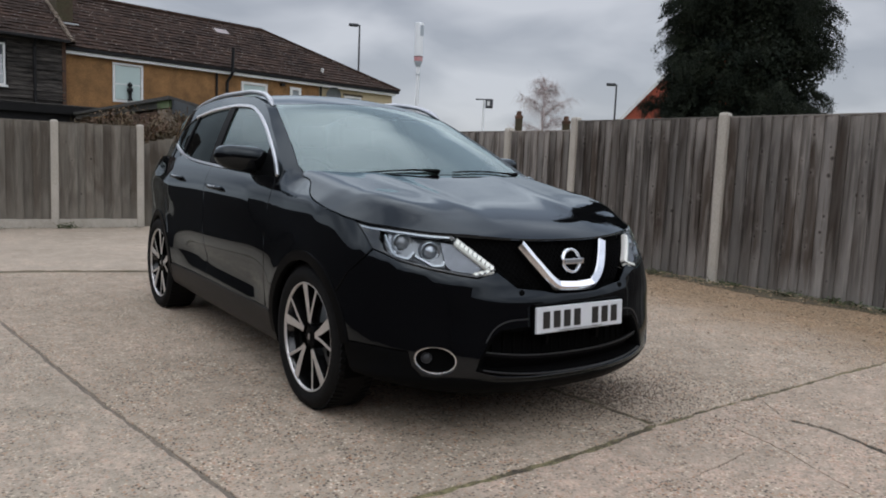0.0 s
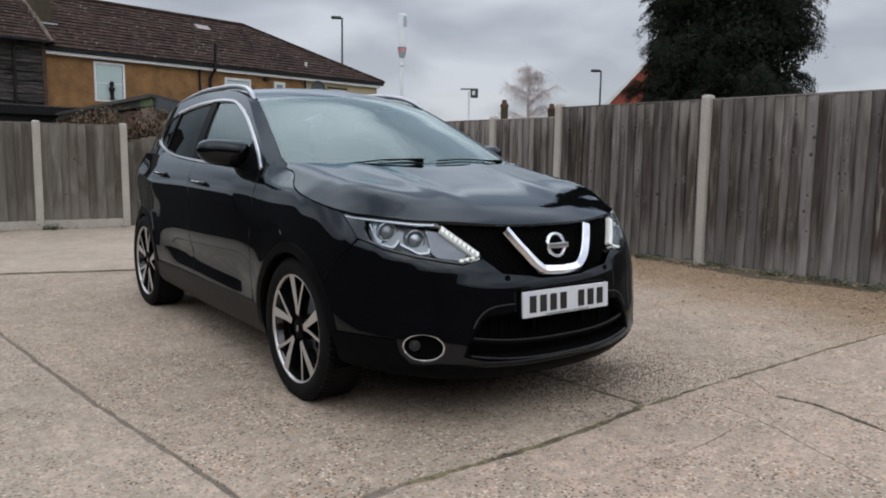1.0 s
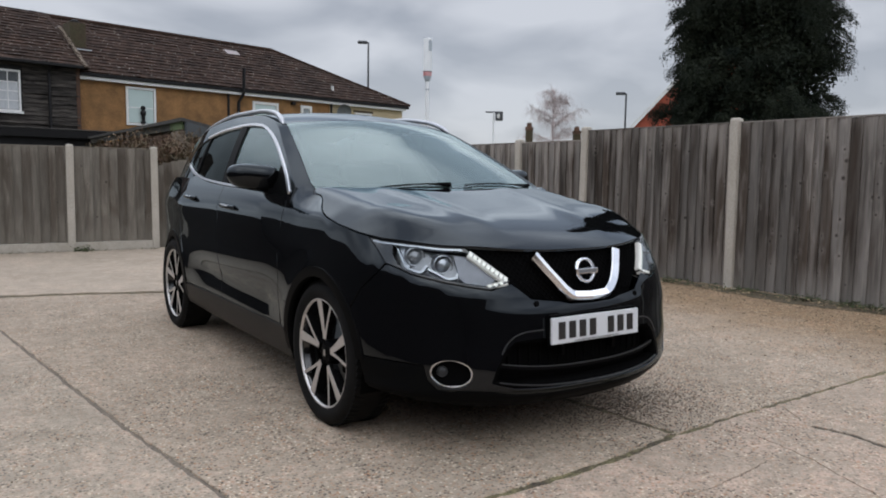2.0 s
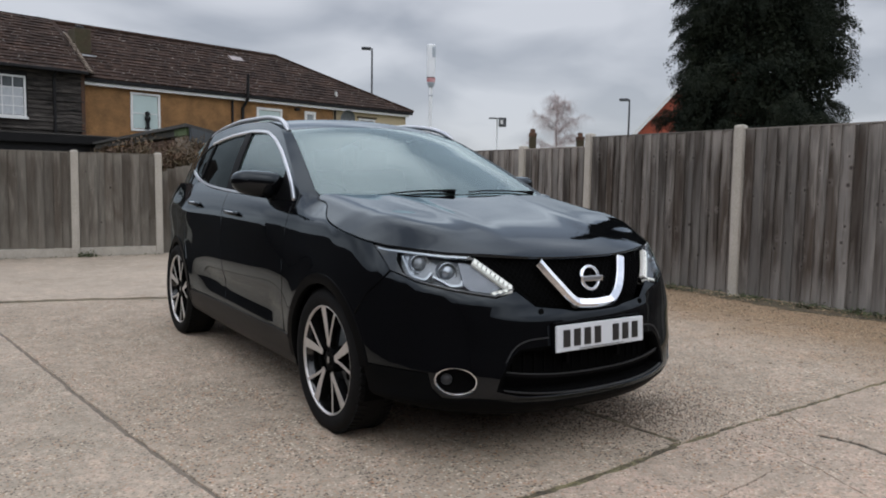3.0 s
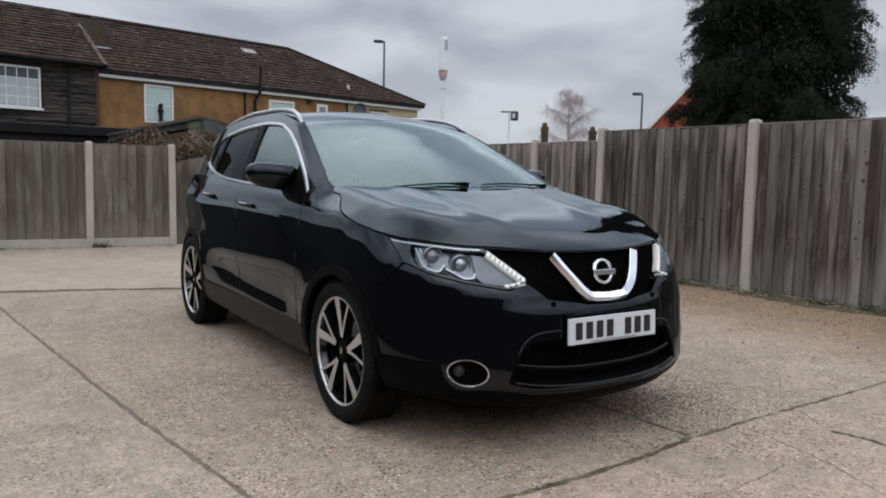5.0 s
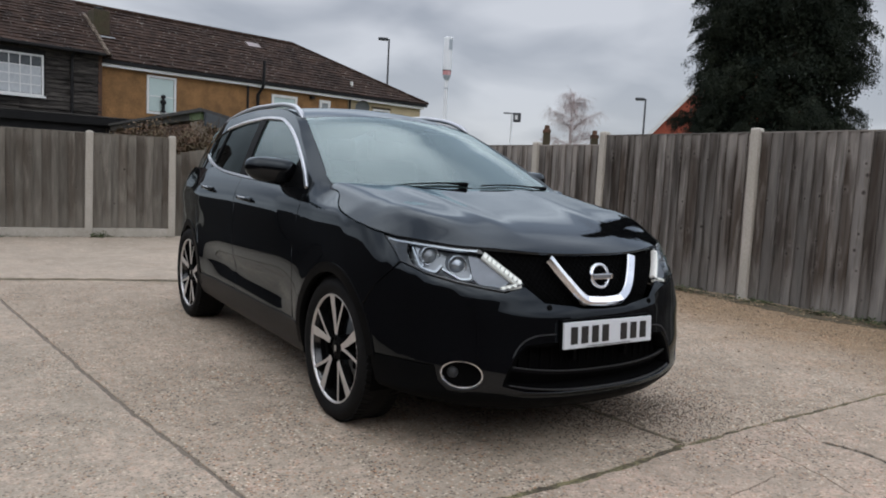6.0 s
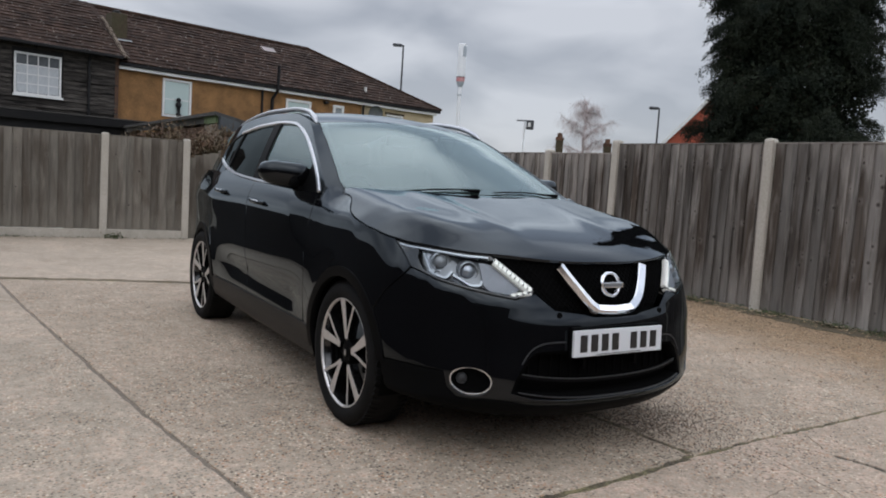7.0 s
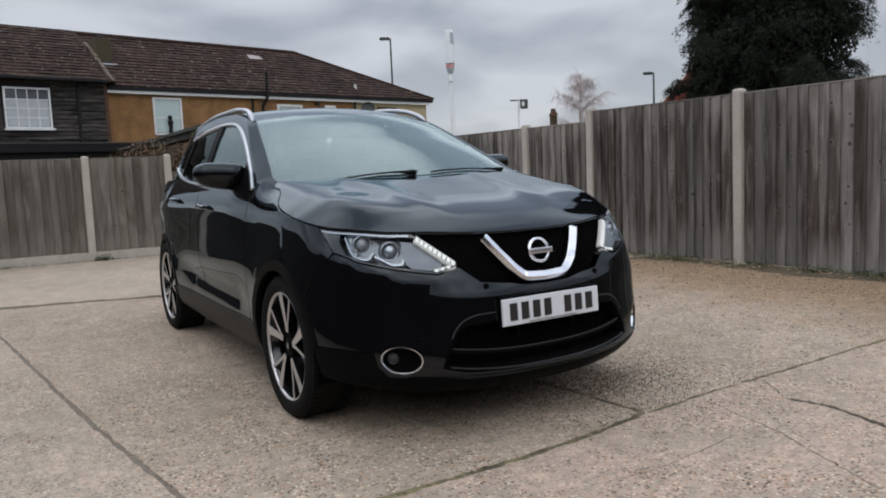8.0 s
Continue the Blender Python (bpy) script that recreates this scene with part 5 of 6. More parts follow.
def band(a, z):
    """The lower body: a runs round the nose from its middle and on along the flank, z is the height."""
    a, z = np.asarray(a, float), np.asarray(z, float)
    s = np.abs(a)
    sc = np.minimum(s, NOSE_L)
    y = nose_y(z) + NOSE_D * (1 - nose_ey(sc)) + np.maximum(s - NOSE_L, 0)
    x = half_w(z) * nose_ex(sc)
    front = 1 - sstep(y, 0.30, 0.85)
    x = x * (1 - front * 0.022 * sstep(z, 0.72, 0.95) - (1 - sstep(y, 0.16, 0.46)) * 0.10 * sstep(z, 0.95, 1.13))
    x = x * (1 - 0.06 * sstep(y, 2.3, 3.1) - np.clip((y - 2.75) / 0.9, 0, 1) ** 3 * 0.45)
    scoop = (0.28 * np.exp(-((z - 0.50 - 0.05 * (y - 1.2)) / 0.055) ** 2) + 0.5 * np.exp(-((z - 0.48) / 0.12) ** 2)) * sstep(y, 0.38, 0.75) * (1 - sstep(y, 1.75, 2.25))
    corner = np.exp(-((z - 0.275) / 0.035) ** 2) * np.exp(-((s - 0.95) / 0.2) ** 2)
    x = x + 0.014 * corner
    y = y - 0.012 * corner
    haunch = np.exp(-((z - 0.93) / 0.09) ** 2) * sstep(y, 1.7, 2.6)
    arch = (np.exp(-((np.hypot(y, z - 0.335) - 0.40) / 0.07) ** 2) + np.exp(-((np.hypot(y - 2.646, z - 0.335) - 0.40) / 0.07) ** 2)) * sstep(z, 0.30, 0.5)
    x = x + (-0.036 * scoop + 0.014 * haunch + 0.007 * arch) * nose_ex(sc) ** 6
    return np.stack([np.sign(a) * x, y, z + 0 * a], -1)


def band_lean(a, z):
    """The lower body leaning back a little further, for its shading."""
    p = band(a, z)
    z = np.asarray(z, float)
    s = np.minimum(np.abs(a), NOSE_L)
    p[..., 1] += 0.075 * z * nose_ey(s)
    # towards the corners the bumper stands upright and rolls back only close under the lamp
    low = np.interp(s, [0.45, 0.60, 0.70, 0.82, 0.92], [0.700, 0.716, 0.735, 0.760, 0.795])
    corner = sstep(s, 0.28, 0.74) * (1 - sstep(s, 1.05, 1.25))
    rise = np.maximum(z - 0.56, 0)
    near_lamp = np.maximum(z - low + 0.035, 0)
    p[..., 1] += corner * (nose_y(0.56) - nose_y(0.56 + rise) + 0.55 * near_lamp * near_lamp / (near_lamp + 0.03))
    p[..., 0] -= np.sign(a) * (0.055 * z + 0.05 * (z - 0.92 + np.sqrt((z - 0.92) ** 2 + 0.0004))) * nose_ex(s) ** 4
    return p


_ga = np.linspace(0, NOSE_L + 4.2, 900)


def at_x(x, z):
    """The place (a, z) on the lower body where its breadth is x, on the nose."""
    p = band(_ga[:330] * NOSE_L / _ga[329], np.full(330, z))
    return (math.copysign(float(np.interp(abs(x), np.maximum.accumulate(p[:, 0]), _ga[:330] * NOSE_L / _ga[329])), x), z)


def at_y(y, z, side=1):
    """The place (a, z) on the lower body that lies at y, on one side."""
    p = band(_ga, np.full(900, z))
    return (side * float(np.interp(y, p[:, 1], _ga)), z)


bonnet_mid = pch([-0.92, -0.82, -0.77, -0.68, -0.50, -0.20, 0.10, 0.35, 0.60], [0.748, 0.822, 0.851, 0.893, 0.953, 1.022, 1.083, 1.126, 1.165])


crest_x = pch([-0.9, -0.62, -0.54, -0.47, -0.38, -0.28, -0.16, 0.0, 0.2, 0.4], [0.40, 0.50, 0.565, 0.63, 0.665, 0.69, 0.71, 0.73, 0.74, 0.75])
crest_fall = pch([-0.9, -0.64, -0.54, -0.46, -0.38, -0.28, -0.16, -0.04, 0.12, 0.30, 0.5], [0.027, 0.102, 0.262, 0.66, 0.85, 0.85, 0.73, 0.65, 0.63, 0.54, 0.30])
side_drop = pch([-0.9, -0.64, -0.54, -0.46, -0.38, -0.28, -0.12, 0.05, 0.4], [0.066, 0.060, 0.034, -0.012, -0.036, -0.034, -0.008, 0.008, 0.018])


def bonnet_z(x, y, ahead=0.0, round_=0.0014):
    """The bonnet's height, with its two raised creases and the crests over the wings. ahead: takes the nose's roll from further forward."""
    x, y = np.asarray(x, float), np.asarray(y, float)
    u = np.abs(x) - crest_x(y)
    drop = side_drop(y) * (np.abs(x) / 0.836) ** 2.4 + crest_fall(y) * 0.5 * (np.sqrt(u * u + round_) + u)
    cx = 0.30 + 0.12 * (y + 0.6)
    crease = 0.007 * np.exp(-((np.abs(x) - cx) / 0.07) ** 2) * sstep(y, -0.75, -0.35) * (1 - 0.6 * sstep(y, 0.0, 0.4))
    return bonnet_mid(y - ahead) - drop + crease


def bonnet(a, b):
    return np.stack([a, b, bonnet_z(a, b)], -1)


def bonnet_crown(a, b):
    """The bonnet's smooth crown, for its shading: it rolls over the nose a little sooner."""
    return np.stack([a, b, bonnet_z(a, b, 0.11, 0.004)], -1)


def band_top(a):
    """The height at which the lower body meets the bonnet."""
    lo, hi = 0.70, 1.14
    for _ in range(40):
        m = (lo + hi) / 2
        p = band(np.array([a]), np.array([m]))[0]
        if m < bonnet_z(p[0], p[1]):
            lo = m
        else:
            hi = m
    return (lo + hi) / 2


roof_mid = pch([0.0, 0.30, 0.70, 1.08, 1.25, 1.5, 1.9, 2.3, 2.7, 3.0, 3.2, 3.5], [0.99, 1.148, 1.350, 1.517, 1.558, 1.588, 1.600, 1.586, 1.535, 1.47, 1.40, 1.05])


def roof_z(x, y):
    x, y = np.asarray(x, float), np.asarray(y, float)
    ye = y - 0.12 * (x / 0.74) ** 2
    return roof_mid(ye) - (0.018 + 0.024 * sstep(y, 0.4, 1.3)) * (np.abs(x) / 0.6) ** 2


def roof(a, b):
    return np.stack([a, b, roof_z(a, b)], -1)


def flank_x(y, z):
    h = np.asarray(z, float) - 1.05
    return (0.845 - 0.40 * h - 0.25 * h * np.abs(h)) * (1 - 0.03 * sstep(y, 1.9, 2.6) - 0.20 * sstep(y, 2.55, 3.5))


def flank(a, b):
    """The side windows' surface: a is y, b is z."""
    return np.stack([flank_x(a, b), a + 0 * b, b + 0 * a], -1)


def proud(surf, d):
    """The same surface, moved outwards by d."""
    def f(a, b):
        e = 0.003
        p = surf(a, b)
        n = np.cross(surf(a + e, b) - surf(a - e, b), surf(a, b + e) - surf(a, b - e))
        n /= np.maximum(np.linalg.norm(n, axis=-1, keepdims=True), 1e-12)
        sign = np.sign(np.sum(n * (p - np.array((0.0, 1.3, 0.55))), axis=-1, keepdims=True))
        return p + d * n * sign
    return f


# ---- the car ----
car = thing("car", "glossy black five-door crossover car with chrome trim, parked on the concrete", "car")
A = lambda y, z: at_y(y, z)


def sheet(name, surf, outline, material, parent=None, label="", holes=(), step=0.045, thick=0.014, mirror=False, round_side=0.0, shade=None):
    return mesh_part(name, skin_mesh(surf, outline, holes, step, thick, mirror, round_side=round_side, shade=shade), M[material] if isinstance(material, str) else material, parent or car, label)


def pair(name, surf, outline, material, label="", holes=(), step=0.045, thick=0.014, parent=None, shade=None):
    """The same panel on both flanks."""
    return [sheet(name, surf, outline, material, parent, label, holes, step, thick, mirror=s, shade=shade) for s in (True, False)]


def arc(cy, cz, r, t0, t1, n=22):
    """Points (y, z) on a circle between two angles in degrees, 90 being its top and 180 its front."""
    return [(cy + r * math.cos(radians(t0 + (t1 - t0) * i / n)), cz + r * math.sin(radians(t0 + (t1 - t0) * i / n))) for i in range(n + 1)]


def ribbon(path, w, taper=False):
    """An outline along a path, w wide."""
    p = np.array(path, float)
    t = np.gradient(p, axis=0)
    t /= np.linalg.norm(t, axis=1, keepdims=True)
    n = np.stack([-t[:, 1], t[:, 0]], 1)
    k = np.full(len(p), w / 2)
    if taper:
        k[0] = k[-1] = w * 0.12
    return [tuple(v) for v in p + n * k[:, None]] + [tuple(v) for v in (p - n * k[:, None])[::-1]]


def smooth_path(pts, n=40):
    """A smooth path through a few points."""
    p = np.array(pts, float)
    s = np.concatenate([[0], np.cumsum(np.linalg.norm(np.diff(p, axis=0), axis=1))])
    u = np.linspace(0, s[-1], n)
    return [tuple(v) for v in np.stack([pch(s, p[:, i])(u) for i in range(p.shape[1])], 1)]


def both(half):
    """An outline closed over the car's middle, from its right half going outwards and back."""
    return half + [(-a, z) for a, z in reversed(half) if abs(a) > 1e-6]


top = lambda a, d=0.0: (a, band_top(abs(a)) - d)
R_ARCH = 0.372
F_AX, R_AX = (0.0, 0.335), (2.646, 0.335)

# nose: bumper, grille, lamps
lamp_low = [(0.492, 0.707), (0.575, 0.719), (0.684, 0.738), (0.816, 0.766), (0.866, 0.787), (0.918, 0.802)]
split_a, split_z = A(-0.300, 0.575)
lip_edge = [A(-0.372, 0.410), (0.95, 0.411), (0.80, 0.405), (0.79, 0.345), (0.75, 0.305), (0.690, 0.298), (0.64, 0.304), (0.56, 0.300), (0.42, 0.276), (0.25, 0.268), (0.0, 0.266)]
bump_top = [(0.0, 0.630), (0.125, 0.634), (0.18, 0.646), (0.32, 0.663), (0.402, 0.728), *[(a, z - 0.005) for a, z in lamp_low], (0.975, 0.757), (1.075, 0.69)]
bump_half = bump_top + [A(y, z) for y, z in arc(*F_AX, R_ARCH, 142, 165, 6)] + lip_edge
intake = both([(0.0, 0.288), (0.25, 0.290), (0.42, 0.302), (0.525, 0.330), (0.505, 0.380), (0.455, 0.462), (0.41, 0.495), (0.30, 0.502), (0.0, 0.502)])
fog_c = (0.690, 0.369)
ell = lambda c, ra, rz, n=28: [(c[0] + ra * math.cos(2 * math.pi * i / n), c[1] + rz * math.sin(2 * math.pi * i / n)) for i in range(n)]
neg = lambda poly: [(-a, z) for a, z in poly][::-1]
fog_hole = ell(fog_c, 0.0905, 0.0595)
bumper = sheet("front_bumper", band, both(bump_half), "paint", holes=[intake, fog_hole, neg(fog_hole)], step=0.035, shade=band_lean)
lip_half = [(a, z - 0.006) for a, z in reversed(lip_edge)]
lip_half += [A(-0.385, 0.34), A(-0.40, 0.29), A(-0.42, 0.275), (0.97, 0.266), (0.82, 0.248), (0.6, 0.222), (0.3, 0.205), (0.0, 0.202)]
sheet("bumper_lip", band, [(-a, z) for a, z in reversed(lip_half) if a > 1e-6] + lip_half, "satin", label="satin black lower bumper", step=0.04)

# a lighter grey ribbon paints the edge highlight of the bumper's crease
for s in (1, -1):
    crease_line = smooth_path([(0.270, 0.537), (0.350, 0.534), (0.405, 0.520), (0.445, 0.490), (0.475, 0.445)], 24)
    sheet("bumper_crease", proud(band, 0.002), ribbon([(s * a, z) for a, z in crease_line], 0.006, True), "trim_edge", bumper, "grey ribbon painting the highlight along the crease beside the intake", thick=0.004, step=0.02)
intake_in = both([(0.0, 0.276), (0.25, 0.278), (0.44, 0.292), (0.545, 0.325), (0.525, 0.385), (0.47, 0.475), (0.42, 0.508), (0.0, 0.515)])
sheet("intake_back", proud(band, -0.07), intake_in, "matt", thick=0)
sheet("intake_duct", proud(band, -0.012), intake_in, "matt", holes=[both([(0.0, 0.298), (0.25, 0.300), (0.41, 0.311), (0.505, 0.335), (0.48, 0.395), (0.43, 0.468), (0.395, 0.486), (0.0, 0.491)])], thick=0.055)
for zc, half in ((0.368, 0.485),):
    sheet("intake_bar", proud(band, -0.02), ribbon([(-half + 2 * half * i / 40, zc + 0.030 * (abs(-1 + i / 20)) ** 2.5) for i in range(41)], 0.013), "satin", thick=0.02)
for zc, half, bend in ((0.376, 0.48, 0.030), (0.296, 0.49, 0.036)):
    edge_line = [(-half + 2 * half * i / 40, zc + bend * (abs(-1 + i / 20)) ** 2.5) for i in range(41)]
    sheet("intake_trim", proud(band, -0.001 if zc < 0.3 else -0.017), ribbon(edge_line, 0.005), "trim_edge", label="thin grey edge of the lower intake", thick=0.006, step=0.03)
bm = bmesh.new()
for i in range(-8, 9):
    x = i * 0.05
    p = band(np.array([at_x(x, 0.45)[0]]), np.array([0.45]))[0]
    box(bm, x - 0.003, x + 0.003, p[1] + 0.058, p[1] + 0.068, 0.38, 0.49)
part("intake_slats", bm, M["mesh_black"], car)
for x in (-0.16, 0.145):
    part("intake_clip", boxes((x, x + 0.015, -0.860, -0.835, 0.415, 0.455)), M["satin"], car)

for s in (1, -1):
    rim = [(s * a, z) for a, z in ell(fog_c, 0.091, 0.060)]
    inn = [(s * a, z) for a, z in ell(fog_c, 0.0845, 0.0535)]
    f = sheet("fog_lamp", proud(band, -0.011), rim if s > 0 else rim[::-1], "chrome", label="fog lamp in a chrome oval ring", holes=[inn], step=0.02, thick=0.03)
    sheet("fog_recess", proud(band, -0.035), [(s * a, z) for a, z in ell(fog_c, 0.09, 0.06)], "matt", f, thick=0)
    p = band(np.array([s * (fog_c[0] + 0.03)]), np.array([fog_c[1] + 0.004]))[0]
    bm = lathe(bmesh.new(), [(0.0, 0.024), (0.010, 0.022), (0.016, 0.014), (0.018, 0.001)], 20, m=Matrix.Translation((p[0] * 0.975, p[1] + 0.035, p[2])) @ Matrix.Rotation(radians(-90 + s * 25), 4, "Z"))
    part("fog_lens", bm, M["trim_edge"], f, "round fog lamp lens", True)

grille_half = [top(0.0, 0.004), top(0.2, 0.004), top(0.4, 0.004), top(0.540, 0.005), (0.397, 0.736), (0.32, 0.668), (0.18, 0.650), (0.0, 0.634)]
sheet("grille", proud(band, -0.045), both([(a * 1.01, z + (0.02 if i < 4 else -0.01)) for i, (a, z) in enumerate(grille_half)]), "matt", thick=0)
bm = bmesh.new()
hex_w, hex_h = 0.026, 0.0135
for s in (1, -1):
    for r in range(18):
        z = 0.655 + r * hex_h
        for c in range(30):
            a0 = (c + 0.5 * (r % 2)) * hex_w + 0.01
            q = np.array([(a0, z), (a0 + hex_w * 0.5, z + hex_h)])
            if not inside([(a, zz) for a, zz in grille_half] + [(-0.01, 0.634), (-0.01, 0.86)], q).all():
                continue
            for da in (0.5, -0.5):
                e0, e1 = band(np.array([s * a0, s * (a0 + da * hex_w)]), np.array([z, z + hex_h])) + np.array((0, 0.034, 0))
                tube(bm, [e0, e1], 0.0026, 4, caps=False)
part("grille_mesh", bm, M["mesh_black"], car, "glossy black honeycomb grille mesh")

v_path = smooth_path([(0.252, 0.838), (0.192, 0.754), (0.128, 0.684), (0.100, 0.668), (0.0, 0.661)], 24)
v_full = [(-a, z) for a, z in v_path] + [(a, z) for a, z in v_path[::-1][1:]]


def chevron():
    """The bevelled bar: a broad facet towards the badge, a ridge, and a narrow outer facet."""
    p = np.array(v_full)
    t = np.gradient(p, axis=0)
    t /= np.linalg.norm(t, axis=1, keepdims=True)
    n = np.stack([-t[:, 1], t[:, 0]], 1)
    bm, rows = bmesh.new(), []
    for off, d in ((0.021, -0.02), (0.020, 0.004), (0.017, 0.010), (-0.008, 0.021), (-0.019, 0.008), (-0.022, 0.003), (-0.022, -0.02)):
        q = p + n * off
        rows.append([bm.verts.new(tuple(v)) for v in proud(band, d)(q[:, 0], q[:, 1])])
    for r0, r1 in zip(rows, rows[1:]):
        for i in range(len(r0) - 1):
            bm.faces.new((r0[i], r0[i + 1], r1[i + 1], r1[i]))
    for i in (0, -1):
        bm.faces.new([r[i] for r in rows])
    bmesh.ops.recalc_face_normals(bm, faces=bm.faces)
    return bm


part("grille_chevron", chevron(), M["chrome"], car, "bright chrome v-shaped grille bar")
by = float(band(np.array([0.0]), np.array([0.765]))[0][1])
badge = part("badge", lathe(bmesh.new(), [(0.0, 0.042), (0.012, 0.044), (0.014, 0.048), (0.012, 0.055), (0.0, 0.057)], 40, m=pose(0, by - 0.002, 0.765, 0, 0, -90) @ pose(0, 0, 0, 0, -14, 0)), M["chrome"], car, "plain chrome ring badge", True)
part("badge_bar", boxes((-0.066, 0.066, by - 0.022, by - 0.006, 0.753, 0.778), bevel=0.004), M["chrome"], badge)
part("badge_bar_inlay", boxes((-0.052, 0.052, by - 0.0245, by - 0.022, 0.758, 0.773)), M["lamp_grey"], badge)

# number plate, with bars for its characters
for s in (1, -1):
    p = band(np.array([s * 0.300]), np.array([0.645]))[0]
    part("parking_sensor", lathe(bmesh.new(), [(0.0, 0.013), (0.004, 0.012), (0.005, 0.001)], 14, m=pose(*p, 0, 0, -90) @ pose(0, 0, 0, 0, -8, 0)), M["satin"], car)
plate = part("number_plate", boxes((-0.26, 0.26, -0.006, 0.006, -0.0555, 0.0555), bevel=0.003), M["plate_white"], car, "white number plate")
plate.matrix_local = pose(0.0, -0.898, 0.533, -3, 0, 0)
for i, x in enumerate((-0.206, -0.146, -0.086, -0.026, 0.084, 0.144, 0.204)):
    part("plate_bar", boxes((x - 0.019, x + 0.019, -0.0085, -0.0062, -0.036, 0.036)), M["plate_black"], plate)
part("plate_bar", boxes((-0.13, 0.13, -0.0085, -0.0062, -0.050, -0.0475)), M["plate_black"], plate)
part("plate_holder", boxes((-0.255, 0.255, -0.888, -0.868, 0.466, 0.598), bevel=0.004), M["satin"], car)

for s in (1, -1):
    up = [(s * a, band_top(a) - 0.007) for a in (0.562, 0.66, 0.76, 0.86, 0.93, 0.980)]
    lens_poly = [(s * 0.403, 0.739)] + up + [(s * 0.950, 0.855), (s * 0.921, 0.805)] + [(s * a, z + 0.003) for a, z in reversed(lamp_low[:-1])]
    hl = sheet("headlamp", proud(band, 0.002), lens_poly, "lens", label="clear headlamp with a lit row of running lights", step=0.04, thick=0.0)
    hl.visible_shadow = False
    sheet("lamp_housing", proud(band, -0.06), [(a * 1.0, z) for a, z in lens_poly], "lamp_grey", hl, thick=0)
    sheet("lamp_surround", proud(band, -0.004), lens_poly, "gloss_black", hl, holes=[[(s * 0.420, 0.740), (s * 0.555, 0.855), (s * 0.75, 0.876), (s * 0.87, 0.888), (s * 0.885, 0.845), (s * 0.868, 0.800), (s * 0.82, 0.776), (s * 0.69, 0.748), (s * 0.498, 0.718)][::s]], thick=0.05)
    brow = [(s * a, band_top(a) - 0.014) for a in np.linspace(0.575, 0.965, 14)]
    sheet("lamp_brow", proud(band, -0.002), ribbon(brow, 0.006), "reflector", hl, "bright strip along the lamp's upper edge", thick=0.02, step=0.03)
    for k in range(9):
        t = k / 8
        a0, z0 = 0.545 - 0.124 * t, 0.846 - 0.098 * t
        sheet("running_light", proud(band, -0.001), [(s * a, z) for a, z in ell((a0 - 0.002, z0), 0.0085, 0.0095, 10)], "led", hl, thick=0.012, step=0.03)
    for k in range(3):
        sheet("running_light", proud(band, -0.001), [(s * a, z) for a, z in ell((0.443 + 0.026 * k, 0.733 - 0.005 * k), 0.009, 0.006, 10)], "led", hl, thick=0.012, step=0.03)
    strip_led = ribbon([(s * (0.552 - 0.138 * i / 6), 0.852 - 0.110 * i / 6) for i in range(7)], 0.030)
    sheet("light_guide", proud(band, -0.006), strip_led, "led_dim", hl, thick=0.02)
    sheet("light_guide", proud(band, -0.007), ribbon([(s * (0.412 + 0.030 * i), 0.737 - 0.0052 * i) for i in range(4)], 0.018), "led_dim", hl, thick=0.02)
    for strip in ([(0.855, 0.865), (0.849, 0.845), (0.828, 0.792), (0.774, 0.777), (0.738, 0.804)], [(0.738, 0.790), (0.700, 0.772), (0.662, 0.754), (0.626, 0.758), (0.618, 0.775)]):
        sheet("lamp_strip", proud(band, -0.008), ribbon([(s * a, z) for a, z in smooth_path(strip, 20)], 0.008), "reflector", hl, "thin bright strip under a lamp bowl", thick=0.03, step=0.02)
    sheet("lamp_wall", proud(band, -0.030), [(s * a, z) for a, z in ((0.848, 0.884), (0.800, 0.880), (0.822, 0.800), (0.846, 0.800))][::s], "reflector", hl, "bright inner wall", thick=0.02)
    sheet("lamp_panel", proud(band, -0.022), [(s * a, z) for a, z in ((0.615, 0.850), (0.565, 0.842), (0.455, 0.752), (0.500, 0.728), (0.590, 0.740), (0.612, 0.760))][::s], "lamp_panel", hl, "pale grey inner panel", thick=0.02)
    for a0, z0, r in ((0.783, 0.829, 0.036), (0.668, 0.800, 0.036)):
        p = band(np.array([s * a0]), np.array([z0]))[0]
        ang = math.atan2(-1.0, 0.35 * s)
        mm = Matrix.Translation((p[0] * 0.965, p[1] + 0.045, p[2])) @ Matrix.Rotation(ang, 4, "Z")
        b = part("projector", lathe(bmesh.new(), [(-0.02, r * 1.25), (0.018, r * 1.18), (0.022, r * 1.02), (0.0, r * 0.95)], 28, m=mm), M["reflector"], hl, "bright lamp bezel", True)
        part("projector_lens", lathe(bmesh.new(), [(0.0, r * 0.95), (0.016, r * 0.8), (0.026, r * 0.5), (0.03, 0.001)], 28, m=mm), M["lamp_grey"] if a0 > 0.7 else M["reflector"], b, "", True)
        sheet("lamp_bowl", proud(band, -0.045), [(s * a, z) for a, z in ell((a0, z0 - 0.004), 0.075, 0.052, 16)], "lamp_grey", hl, thick=0.0)

